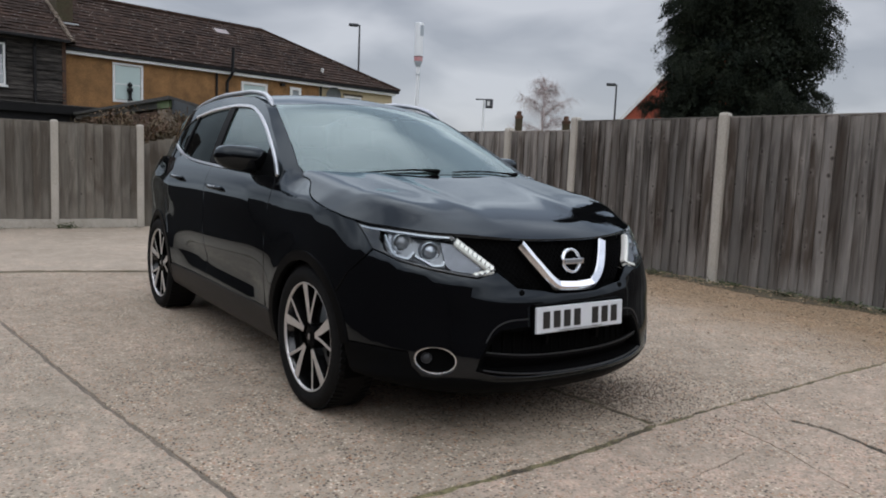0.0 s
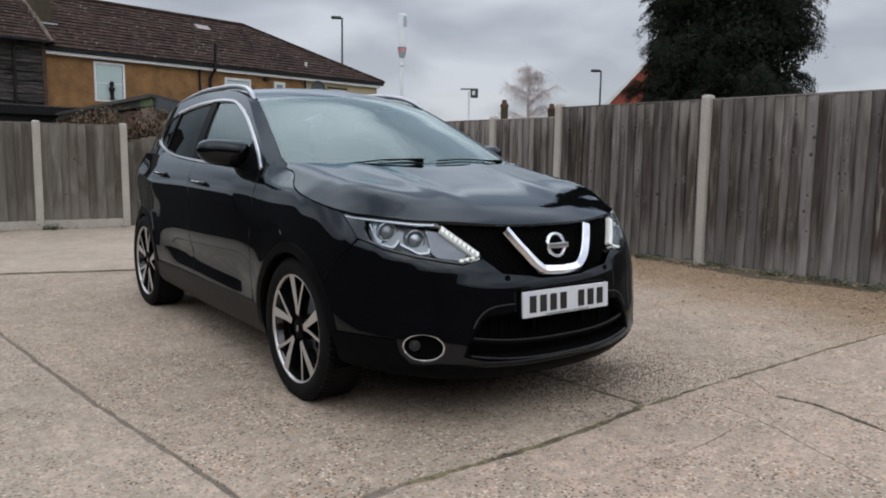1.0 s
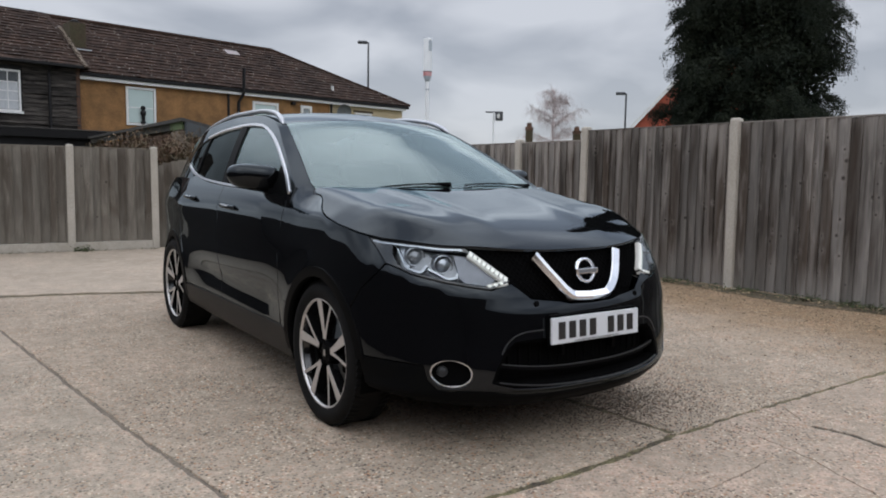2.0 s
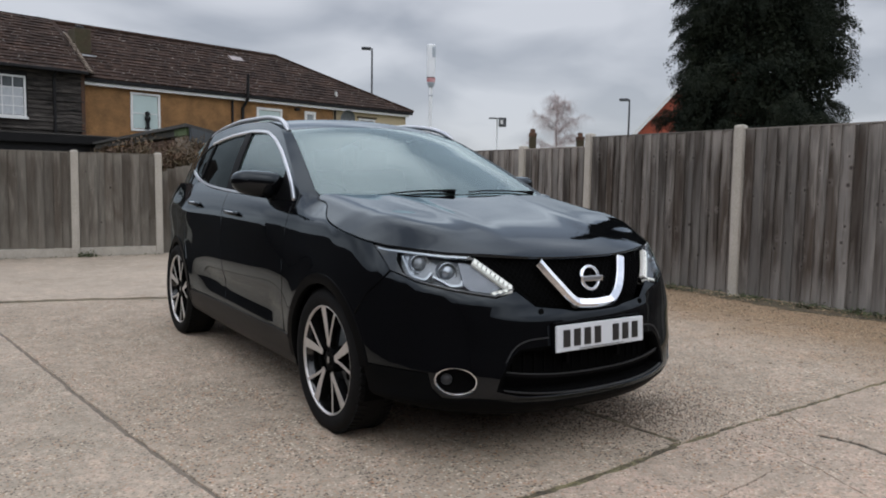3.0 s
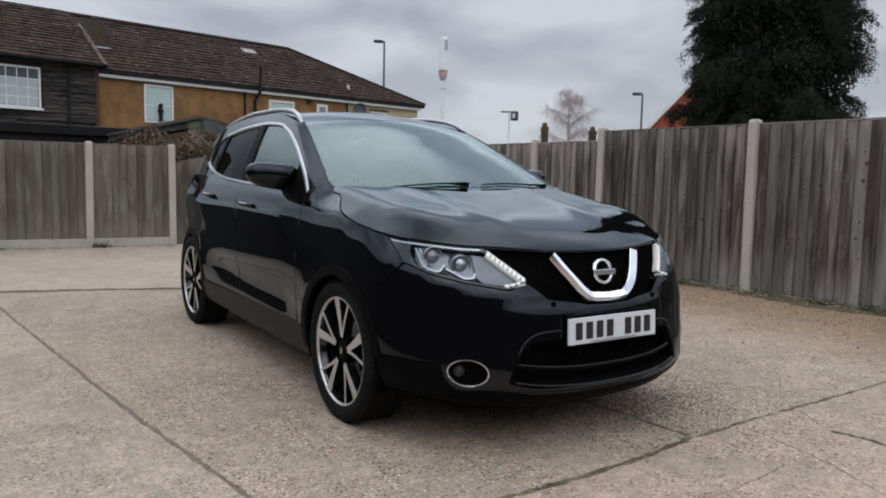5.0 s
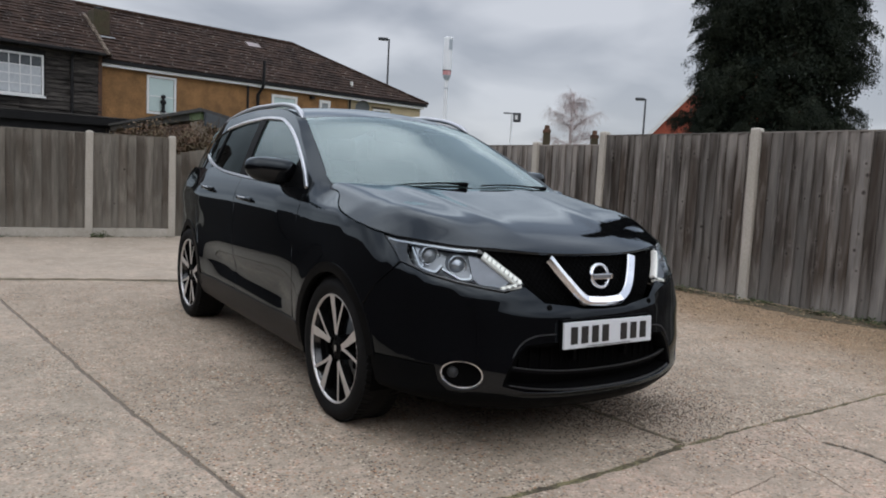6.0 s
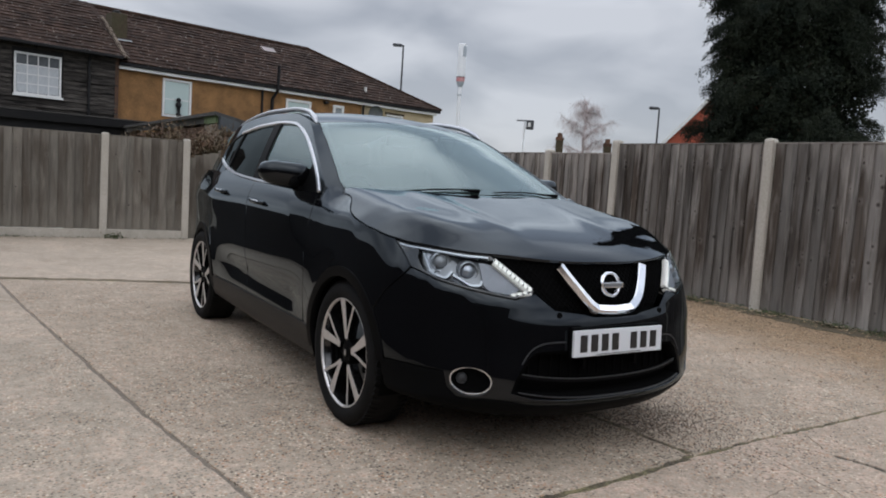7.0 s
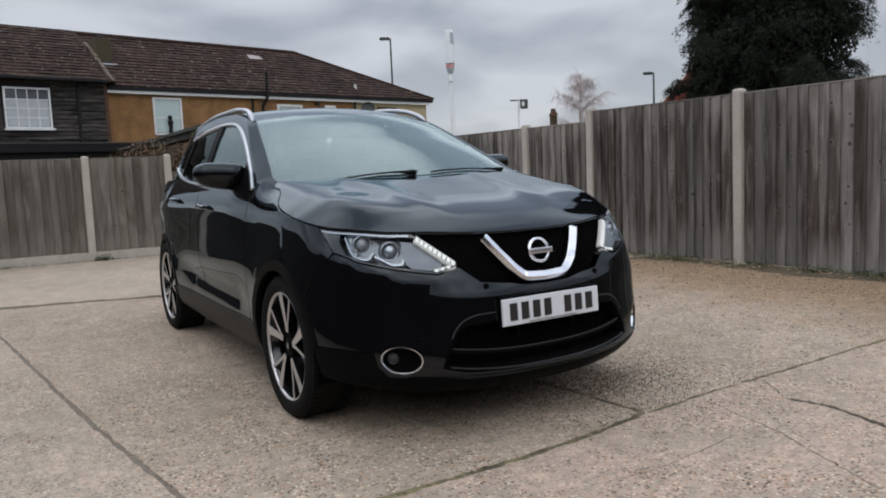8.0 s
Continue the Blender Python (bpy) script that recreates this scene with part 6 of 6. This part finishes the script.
# bonnet and wings
edge = [(float(p[0]), float(p[1])) for p in (band(np.array([a]), np.array([band_top(a)]))[0] for a in np.concatenate([np.linspace(0.0, 1.3, 50), np.linspace(1.32, 1.80, 16)]))]
edge = [(x, y) for x, y in edge if y < 0.268]
xe, ye = edge[-1]
inset = [(x * (1 - 0.006 / max(x, 0.3)), y + 0.005 * max(0.0, 1 - x)) for x, y in edge]
rear = [(0.776, 0.292), (0.758, 0.326), (0.735, 0.334), (0.70, 0.308), (0.60, 0.264), (0.40, 0.230), (0.20, 0.217), (0.0, 0.213)]
b_half = inset + rear
sheet("bonnet", bonnet, b_half + [(-x, y) for x, y in reversed(b_half) if x > 1e-6], "paint", step=0.04, thick=0.016, shade=bonnet_crown)

wing_top = [(a, band_top(a) - 0.003) for a in np.linspace(0.990, A(0.268, 1.05)[0], 26)]
wing = wing_top + [A(0.285, 1.07), A(0.315, 1.095), A(0.36, 1.108), A(0.43, 1.108), A(0.462, 1.08), A(0.475, 1.04), A(0.500, 0.92), A(0.512, 0.75), A(0.505, 0.55), A(0.47, 0.40), A(0.425, 0.30)]
wing += [A(y, z) for y, z in arc(*F_AX, R_ARCH, 0, 140, 26)] + [(1.081, 0.693), (0.979, 0.761), (0.925, 0.804), (0.955, 0.855)]
pair("wing", band, wing, "paint", shade=band_lean)
pair("wing_seal", proud(band, -0.012), [A(0.40, 1.09), A(0.44, 1.06), A(0.56, 1.0), A(0.56, 0.4), A(0.46, 0.4), A(0.48, 0.9)], "matt", thick=0)

# doors and flanks
belt = smooth_path([(0.46, 1.060), (0.65, 1.062), (1.0, 1.074), (1.4, 1.088), (2.0, 1.120), (2.25, 1.150), (2.45, 1.19)], 40)
belt_z = lambda y: float(np.interp(y, [p[0] for p in belt], [p[1] for p in belt]))
front_door = [A(y, belt_z(y)) for y in np.linspace(0.480, 1.525, 22)] + [A(1.535, 0.95), A(1.53, 0.7), A(1.50, 0.50), A(1.485, 0.392), A(1.0, 0.388), A(0.485, 0.392), A(0.512, 0.55), A(0.519, 0.75), A(0.507, 0.92)]
rear_door = [A(y, belt_z(y)) for y in np.linspace(1.533, 2.30, 18)] + [A(2.40, 1.13), A(2.425, 1.0), A(2.41, 0.84), A(2.36, 0.715), A(2.30, 0.60)]
rear_door += [A(y, z) for y, z in arc(*R_AX, 0.415, 150, 170, 6)] + [A(2.225, 0.395), A(1.493, 0.392), A(1.508, 0.50), A(1.538, 0.7), A(1.543, 0.95)]
f_doors = pair("front_door", band, front_door, "paint", shade=band_lean)
r_doors = pair("rear_door", band, rear_door, "paint", shade=band_lean)
quarter = [A(2.42, 1.13), A(2.6, 1.14), A(3.0, 1.14), A(3.38, 1.12), A(3.44, 0.9), A(3.44, 0.6), A(3.42, 0.32), A(3.1, 0.30)] + [A(y, z) for y, z in arc(*R_AX, R_ARCH, -5, 150, 26)] + [A(2.37, 0.715), A(2.42, 0.84), A(2.433, 1.0)]
pair("rear_quarter", band, quarter, "paint", shade=band_lean)
sill = [A(0.43, 0.384), A(1.5, 0.384), A(2.23, 0.386), A(2.275, 0.33), A(2.27, 0.25), A(1.4, 0.225), A(0.40, 0.225), A(0.385, 0.32)]
pair("sill", proud(band, 0.004), sill, "cladding", "satin black sill cladding")
for cy, cz, t0, t1 in ((0.0, 0.335, -8, 172), (2.646, 0.335, 4, 184)):
    ring = [A(y, z) for y, z in arc(cy, cz, 0.408, t0, t1, 36)] + [A(y, z) for y, z in arc(cy, cz, 0.362, t1, t0, 36)]
    pair("arch_trim", proud(band, 0.006), ring, "satin", "satin black wheel-arch trim", thick=0.03)
for cy in (0.0, 2.646):
    for s in (1, -1):
        # an open shell over the wheel, down to the sills, with its inner wall
        bm = bmesh.new()
        rim_line = arc(cy, 0.345, 0.385, -18, 198, 28)
        outer_v, inner_v = ([bm.verts.new((s * x, y, z)) for y, z in rim_line] for x in (0.868, 0.57))
        for i in range(len(rim_line) - 1):
            bm.faces.new((outer_v[i], outer_v[i + 1], inner_v[i + 1], inner_v[i]))
        bm.faces.new(inner_v)
        part("wheel_liner", bm, M["matt"], car)

# side windows
dlo = smooth_path([(0.475, 1.072), (0.60, 1.160), (0.80, 1.266), (0.99, 1.352), (1.2, 1.426), (1.39, 1.470), (1.7, 1.488), (2.05, 1.478), (2.47, 1.438), (2.76, 1.345)], 60)
dlo_low = smooth_path([(2.76, 1.345), (2.755, 1.30), (2.60, 1.222), (2.35, 1.165), (2.0, 1.126), (1.4, 1.093), (0.9, 1.076), (0.66, 1.067), (0.475, 1.065)], 40)
dlo_all = dlo + dlo_low[1:]


def cant(y):
    """Where the roof meets the flank."""
    lo, hi = 1.0, 1.7
    for _ in range(40):
        m = (lo + hi) / 2
        x = float(flank_x(y, m))
        if m < float(roof_z(x, y)):
            lo = m
        else:
            hi = m
    return float(flank_x(y, lo)), lo


ys = np.linspace(0.43, 3.24, 60)
cants = [(float(y), *cant(y)) for y in ys]
frame_side = [(y, z) for y, x, z in cants] + [(3.32, 1.28), (3.40, 1.09), (2.5, 1.10), (2.0, 1.085), (1.0, 1.04), (0.43, 1.03)]
pair("side_frame", flank, frame_side, "paint", holes=[dlo_all], step=0.05)
b_post = [(1.50, 1.07), (1.615, 1.07), (1.80, 1.50), (1.69, 1.50)]
front_glass = [(0.72, 1.06)] + [(y, z + 0.01) for y, z in dlo if 0.70 < y < 1.66] + [(1.70, 1.50), (1.53, 1.07)]
rear_glass = [(1.59, 1.08), (1.77, 1.50)] + [(y, z + 0.01) for y, z in dlo if y > 1.78] + [(y, z - 0.01) for y, z in dlo_low if y > 1.60]
pair("front_window", proud(flank, -0.008), front_glass, "side_glass", "clear front side window", thick=0.0)
pair("rear_window", proud(flank, -0.008), rear_glass, "privacy", "dark tinted rear side window", thick=0.0)
pair("door_pillar", proud(flank, 0.002), b_post, "satin", "black door pillar", thick=0.02)
pair("sail_panel", proud(flank, 0.000), [(0.475, 1.065), (0.60, 1.155), (0.745, 1.235), (0.76, 1.065)], "satin", thick=0.02)
pair("quarter_post", proud(flank, 0.001), ribbon([(2.36, 1.16), (2.45, 1.44)], 0.03), "satin", thick=0.02)
pair("window_chrome", proud(flank, 0.009), ribbon([p for p in dlo if p[0] < 2.50], 0.0135), "silver", "satin chrome window surround", thick=0.02, step=0.02)
pair("belt_chrome", proud(flank, 0.016), ribbon([p for p in dlo_low if p[0] > 2.0][4:] + [p for p in dlo_low if 0.95 < p[0] <= 2.0], 0.012), "silver", "satin chrome waist strip", thick=0.02, step=0.02)
pair("kick_chrome", proud(flank, 0.014), ribbon([p for p in dlo_low if p[0] > 2.2][3:], 0.017, True), "silver", thick=0.01, step=0.02)

# windscreen, pillars, roof
ws_x = pch([0.20, 0.42, 0.80, 1.13, 1.3], [0.80, 0.742, 0.655, 0.582, 0.54])
ws_rows = np.linspace(0.44, 1.125, 16)
top_y = lambda x: 1.058 + 0.118 * (x / 0.74) ** 2
low_y = lambda x: 0.222 + 0.118 * (x / 0.74) ** 2
xs_top = np.linspace(0.578, -0.578, 16)
xs_low = np.linspace(-0.735, 0.735, 16)
screen = [(float(ws_x(y)), float(y)) for y in ws_rows] + [(float(x), float(top_y(x))) for x in xs_top] + [(-float(ws_x(y)), float(y)) for y in ws_rows[::-1]] + [(float(x), float(low_y(x))) for x in xs_low]
ws = sheet("windscreen", roof, screen, "windscreen", label="windscreen reflecting the clouded sky", step=0.035, thick=0.0)
for s in (1, -1):
    pil = [(s * (float(ws_x(y)) + 0.004), float(y)) for y in ws_rows] + [(s * float(np.interp(y, ys, [c[1] for c in cants])), float(y)) for y in np.linspace(1.20, 0.44, 16)]
    base = [(s * 0.738, 0.445), (s * 0.742, 0.36), (s * 0.755, 0.325), (s * 0.775, 0.315), (s * 0.80, 0.345), (s * (rx0 := float(cants[0][1])), 0.43), (s * rx0, 0.445)]
    sheet("pillar_base", roof, base, "paint", step=0.03, round_side=0.6)
    sheet("windscreen_pillar", roof, pil, "paint", step=0.05, round_side=0.85)
    fr = ribbon([(s * (float(ws_x(y)) - 0.014), float(y)) for y in np.linspace(0.44, 1.12, 20)], 0.042)
    sheet("screen_border", proud(roof, -0.004), fr, "gloss_black", ws, thick=0)
sheet("screen_band", proud(roof, -0.004), [(float(x), float(low_y(x))) for x in xs_low] + [(float(x), float(low_y(x)) + 0.055) for x in xs_low[::-1]], "matt", ws, thick=0)
sheet("cowl", proud(roof, -0.006), [(float(x), float(low_y(x)) - 0.004) for x in xs_low] + [(float(x), float(low_y(x)) - 0.12) for x in xs_low[::-1]], "matt", label="black plastic scuttle", thick=0.02)
roof_rows = np.linspace(1.20, 3.12, 40)
rx = lambda y: float(np.interp(y, ys, [c[1] for c in cants]))
roof_poly = [(rx(y), float(y)) for y in roof_rows] + [(-rx(y), float(y)) for y in roof_rows[::-1]] + [(float(x), float(top_y(x)) + 0.006) for x in xs_top[::-1]]
sheet("roof_panel", roof, roof_poly, "paint", step=0.07)
tail = [(rx(3.12), 3.125), (rx(3.22), 3.22), (0.54, 3.34), (0.56, 3.42), (-0.56, 3.42), (-0.54, 3.34), (-rx(3.22), 3.22), (-rx(3.12), 3.125)]
sheet("tailgate", roof, tail, "paint", step=0.06)
sheet("tailgate_trim", proud(roof, -0.03), [(x * 0.96, y) for x, y in tail], "trim_cloth", thick=0, step=0.12)
part("rear_bumper", boxes((-0.70, 0.70, 3.30, 3.46, 0.30, 1.10), bevel=0.06), M["paint"], car)
for s in (1, -1):
    path = [(s * (rx(y) - 0.035), y, float(roof_z(rx(y) - 0.035, y)) + h) for y, h in
            ((1.13, 0.0), (1.17, 0.014), (1.24, 0.022), (1.36, 0.026), (1.7, 0.024), (2.1, 0.022), (2.45, 0.020), (2.75, 0.016), (2.88, 0.006), (2.94, -0.01))]
    pts = smooth_path(path, 36)
    bm = bmesh.new()
    tube(bm, pts, [0.008] + [0.0165] * 34 + [0.008], 10)
    part("roof_rail", bm, M["rail"], car, "satin silver roof rail", True)

# wipers
for p0, p1, pv in (((-0.47, 0.262), (0.02, 0.246), (0.0, 0.236)), ((0.10, 0.238), (0.64, 0.352), (0.68, 0.372))):
    line = [(p0[0] + (p1[0] - p0[0]) * t, p0[1] + (p1[1] - p0[1]) * t) for t in np.linspace(0, 1, 10)]
    bm = bmesh.new()
    tube(bm, [tuple(roof(np.array([x]), np.array([y]))[0] + np.array((0, -0.004, 0.008))) for x, y in line], 0.0045, 6)
    w = part("wiper", bm, M["satin"], car, "black windscreen wiper")
    bm = bmesh.new()
    mid = line[5] if pv[0] < 0.1 else line[7]
    q = roof(np.array([mid[0]]), np.array([mid[1]]))[0] + np.array((0, -0.005, 0.010))
    e = roof(np.array([pv[0]]), np.array([pv[1]]))[0] + np.array((0, -0.005, 0.010))
    tube(bm, [tuple(q), tuple((q + e) / 2 + np.array((0, 0, 0.002))), tuple(e)], [0.003, 0.006, 0.014], 6)
    part("wiper_arm", bm, M["satin"], w)

# door mirrors
for s in (1, -1):
    bm = bmesh.new()
    bmesh.ops.create_uvsphere(bm, u_segments=28, v_segments=16, radius=1.0)
    for v in bm.verts:
        c = v.co
        f = lambda t, n: math.copysign(abs(t) ** n, t)
        c.x, c.y, c.z = f(c.x, 0.62), f(c.y, 0.75), f(c.z, 0.55)
        low = max(0.0, -c.z)
        c.x, c.y = c.x * (1 - 0.20 * low), c.y * (1 - 0.30 * low)
        out = (c.x + 1) / 2
        c.z *= 0.088 - 0.020 * out
        c.y = c.y * (0.085 - 0.02 * out) + 0.035 * out
        c.x = c.x * 0.138
        if c.z < 0:
            c.z *= 0.85
    mir = part("door_mirror", bm, M["paint"], car, "glossy black door mirror", True)
    mir.matrix_local = Matrix.Translation((s * 0.915, 0.785, 1.144)) @ Matrix.Rotation(s * radians(-6), 4, "Y") @ Matrix.Diagonal((s, 1, 1, 1))
    bm = bmesh.new()
    box(bm, -0.165, -0.07, -0.045, 0.045, -0.085, -0.040, bevel=0.012)
    part("mirror_foot", bm, M["satin"], mir)
    bm = lathe(bmesh.new(), [(0.0, 0.001), (0.0, 1.0)], 28)
    mg = part("mirror_glass", bm, M["chrome"], mir, "mirror glass")
    mg.matrix_local = Matrix.Translation((0.0, 0.088, 0.0)) @ Matrix.Rotation(radians(90), 4, "Z") @ Matrix.Diagonal((1, 0.10, 0.062, 1))

# handles
for doors, hy, hz in ((f_doors, 1.31, 0.972), (r_doors, 2.13, 1.005)):
    for d, s in zip(doors, (-1, 1)):
        p = band(np.array([A(hy, hz)[0]]), np.array([hz]))[0]
        path = [(s * (p[0] - 0.004), hy - 0.10, hz - 0.004), (s * (p[0] + 0.026), hy - 0.075, hz - 0.003), (s * (p[0] + 0.034), hy, hz), (s * (p[0] + 0.026), hy + 0.075, hz + 0.003), (s * (p[0] - 0.004), hy + 0.10, hz + 0.004)]
        bm = bmesh.new()
        tube(bm, smooth_path(path, 14), 0.012, 8)
        h = part("door_handle", bm, M["paint"], d, "black door handle", True)
        bm = bmesh.new()
        tube(bm, smooth_path([(x + s * 0.007, y, z + 0.009) for x, y, z in path[1:-1]], 10), 0.004, 6)
        part("handle_trim", bm, M["chrome"], h, "chrome strip", True)


# ---- wheels ----
def wheel_parts():
    """One alloy wheel, its outer face towards +x, with its parts."""
    prof = [(-0.105, 0.245), (-0.108, 0.265), (-0.116, 0.29), (-0.112, 0.318), (-0.092, 0.333), (-0.05, 0.337), (0.0, 0.338), (0.05, 0.337), (0.092, 0.333), (0.112, 0.318), (0.116, 0.29), (0.111, 0.272), (0.105, 0.259), (0.099, 0.252), (0.09, 0.245)]
    bm = lathe(bmesh.new(), prof, 72)
    bmesh.ops.recalc_face_normals(bm, faces=bm.faces)
    tyre = part("wheel", bm, M["rubber"], None, "black low-profile tyre on a two-tone alloy rim", True)
    bm = bmesh.new()
    for k in range(72):
        t = 2 * math.pi * k / 72
        m = Matrix.Rotation(t, 4, "X")
        for xs, ys, sk in (((-0.100, -0.045), 0.008, 0.010), ((0.045, 0.100), 0.008, -0.010)):
            b = bmesh.new()
            box(b, xs[0], xs[1], -ys, ys, 0.330, 0.3405)
            bmesh.ops.transform(b, matrix=m @ Matrix.Rotation(radians(18 if sk > 0 else -18), 4, "Z"), verts=b.verts)
            me = bpy.data.meshes.new("tmp")
            b.to_mesh(me)
            b.free()
            bm.from_mesh(me)
            bpy.data.meshes.remove(me)
    tagged(part("tread", bm, M["rubber"], tyre), kind="stuff")
    bm = lathe(bmesh.new(), [(0.090, 0.247), (0.102, 0.250), (0.105, 0.256), (0.100, 0.260), (0.095, 0.256)], 72)
    part("rim_lip", bm, M["machined"], tyre, "machined rim edge", True)
    bm = lathe(bmesh.new(), [(0.092, 0.248), (0.07, 0.236), (-0.09, 0.220), (-0.10, 0.245)], 60)
    part("rim_barrel", bm, M["gloss_black"], tyre, "black rim barrel", True)
    bm = lathe(bmesh.new(), [(0.0, 0.165), (0.012, 0.165), (0.012, 0.06)], 40)
    part("brake_disc", bm, M["steel"], tyre, "grey brake disc", True)
    part("caliper", boxes((0.0, 0.045, 0.09, 0.16, -0.08, 0.08), bevel=0.012), M["matt"], tyre)

    for k in range(5):
        base = 98 - 72 * k
        for a_out, a_in, w0, w1 in ((base, base - 8.5, 0.024, 0.054), (base - 28, base - 15.5, 0.017, 0.016)):
            n = 10
            left, right = [], []
            for i in range(n + 1):
                t = i / n
                r = 0.066 + (0.249 - 0.066) * t
                aa = radians(a_in + (a_out - a_in) * (1 - (1 - t) ** 1.6))
                w = (w0 + (w1 - w0) * t) / 2
                ux, uy = math.cos(aa), math.sin(aa)
                left.append((r * ux - w * uy, r * uy + w * ux, t))
                right.append((r * ux + w * uy, r * uy - w * ux, t))
            for nm, lift, deep, shrink, mt in (("spoke", 0.0, 0.045, 1.0, "gloss_black"), ("spoke_face", 0.0012, 0.002, 0.90, "machined")):
                bm = bmesh.new()
                rows = []
                for (ax, ay, t), (bx, by_, _) in zip(left, right):
                    cx, cy = (ax + bx) / 2, (ay + by_) / 2
                    xo = 0.089 + 0.009 * t + lift
                    q = []
                    for px, py in ((ax, ay), (bx, by_)):
                        px, py = cx + (px - cx) * shrink, cy + (py - cy) * shrink
                        q += [bm.verts.new((xo, px, py)), bm.verts.new((xo - deep, px, py))]
                    rows.append(q)
                for u, v in zip(rows, rows[1:]):
                    bm.faces.new((u[0], u[2], v[2], v[0]))
                    bm.faces.new((u[2], u[3], v[3], v[2]))
                    bm.faces.new((u[1], u[0], v[0], v[1]))
                    bm.faces.new((u[3], u[1], v[1], v[3]))
                bm.faces.new((rows[0][0], rows[0][1], rows[0][3], rows[0][2]))
                bm.faces.new((rows[-1][0], rows[-1][2], rows[-1][3], rows[-1][1]))
                bmesh.ops.recalc_face_normals(bm, faces=bm.faces)
                part(nm, bm, M[mt], tyre, "machined spoke face" if mt == "machined" else "")
    bm = lathe(bmesh.new(), [(0.02, 0.060), (0.070, 0.058), (0.080, 0.052), (0.083, 0.040), (0.085, 0.030), (0.086, 0.001)], 30)
    part("hub", bm, M["satin"], tyre, "", True)
    part("hub_cap", lathe(bmesh.new(), [(0.0845, 0.027), (0.089, 0.022), (0.0895, 0.001)], 24), M["satin"], tyre, "", True)
    part("hub_emblem", boxes((0.0890, 0.0908, -0.008, 0.008, -0.014, 0.014)), M["silver"], tyre)
    for k in range(5):
        t = radians(72 * k + 40)
        part("wheel_nut", lathe(bmesh.new(), [(0.06, 0.010), (0.086, 0.009), (0.087, 0.001)], 8, m=Matrix.Translation((0, 0.046 * math.cos(t), 0.046 * math.sin(t)))), M["satin"], tyre)
    return tyre


first = wheel_parts()
first.parent = car
first.matrix_local = pose(-0.774, 0.0, 0.334, 0, 0, 180)
for x, y, turn, spin in ((-0.774, 2.646, 180, -9), (0.774, 0.0, 0, 20), (0.774, 2.646, 0, 50)):
    copy_thing(first, pose(x, y, 0.334, 0, 0, turn) @ pose(0, 0, 0, spin, 0, 0))

# underside and cabin
part("underbody", boxes((-0.72, 0.72, -0.55, 3.3, 0.225, 0.30)), M["matt"], car)
part("engine_bay", boxes((-0.55, 0.55, -0.62, 0.30, 0.30, 0.80)), M["matt"], car)
part("floor_pan", boxes((-0.76, 0.76, 0.42, 3.2, 0.30, 0.42)), M["matt"], car)
bm = boxes((-0.74, 0.74, 0.40, 0.86, 0.72, 1.02), bevel=0.05)
dashb = part("dashboard", bm, M["dash"], car, "dark grey dashboard")
part("dash_cowl", boxes((-0.55, -0.2, 0.72, 0.92, 0.99, 1.08), bevel=0.04), M["dash"], dashb)
bm = bmesh.new()
ring = [(0.185 * math.cos(2 * math.pi * k / 28), 0, 0.185 * math.sin(2 * math.pi * k / 28)) for k in range(29)]
tube(bm, ring, 0.016, 8, caps=False)
box(bm, -0.17, 0.17, -0.015, 0.015, -0.03, 0.03, bevel=0.01)
box(bm, -0.06, 0.06, -0.03, 0.02, -0.09, 0.06, bevel=0.02)
bmesh.ops.transform(bm, matrix=pose(-0.37, 1.0, 1.0, -22, 0, 0), verts=bm.verts)
part("steering_wheel", bm, M["dash"], car, "dark steering wheel", True)


def seat(x, y, w):
    bm = bmesh.new()
    box(bm, x - w / 2, x + w / 2, y - 0.27, y + 0.25, 0.50, 0.68, bevel=0.06)
    box(bm, -w / 2, w / 2, -0.07, 0.07, 0.0, 0.62, bevel=0.06, m=Matrix.Translation((x, y + 0.27, 0.66)) @ Matrix.Rotation(radians(-16), 4, "X"))
    s = part("seat", bm, M["trim_cloth"], car, "dark cloth seat", True)
    bm = bmesh.new()
    for hx in ((x,) if w < 1 else (x - 0.42, x, x + 0.42)):
        box(bm, hx - 0.13, hx + 0.13, y + 0.42, y + 0.53, 1.26, 1.44, bevel=0.045)
        box(bm, hx - 0.06, hx - 0.05, y + 0.46, y + 0.47, 1.18, 1.28)
        box(bm, hx + 0.05, hx + 0.06, y + 0.46, y + 0.47, 1.18, 1.28)
    part("headrest", bm, M["trim_cloth"], s, "", True)


seat(-0.37, 1.42, 0.50)
seat(0.37, 1.42, 0.50)
seat(0.0, 2.28, 1.25)
sheet("headliner", proud(roof, -0.03), [(x * 0.97, y) for x, y in roof_poly], "trim_cloth", thick=0, step=0.12)
part("rear_view_mirror", boxes((-0.12, 0.12, 1.10, 1.14, 1.37, 1.44), (-0.05, 0.05, 1.06, 1.12, 1.44, 1.50), bevel=0.012), M["satin"], car)
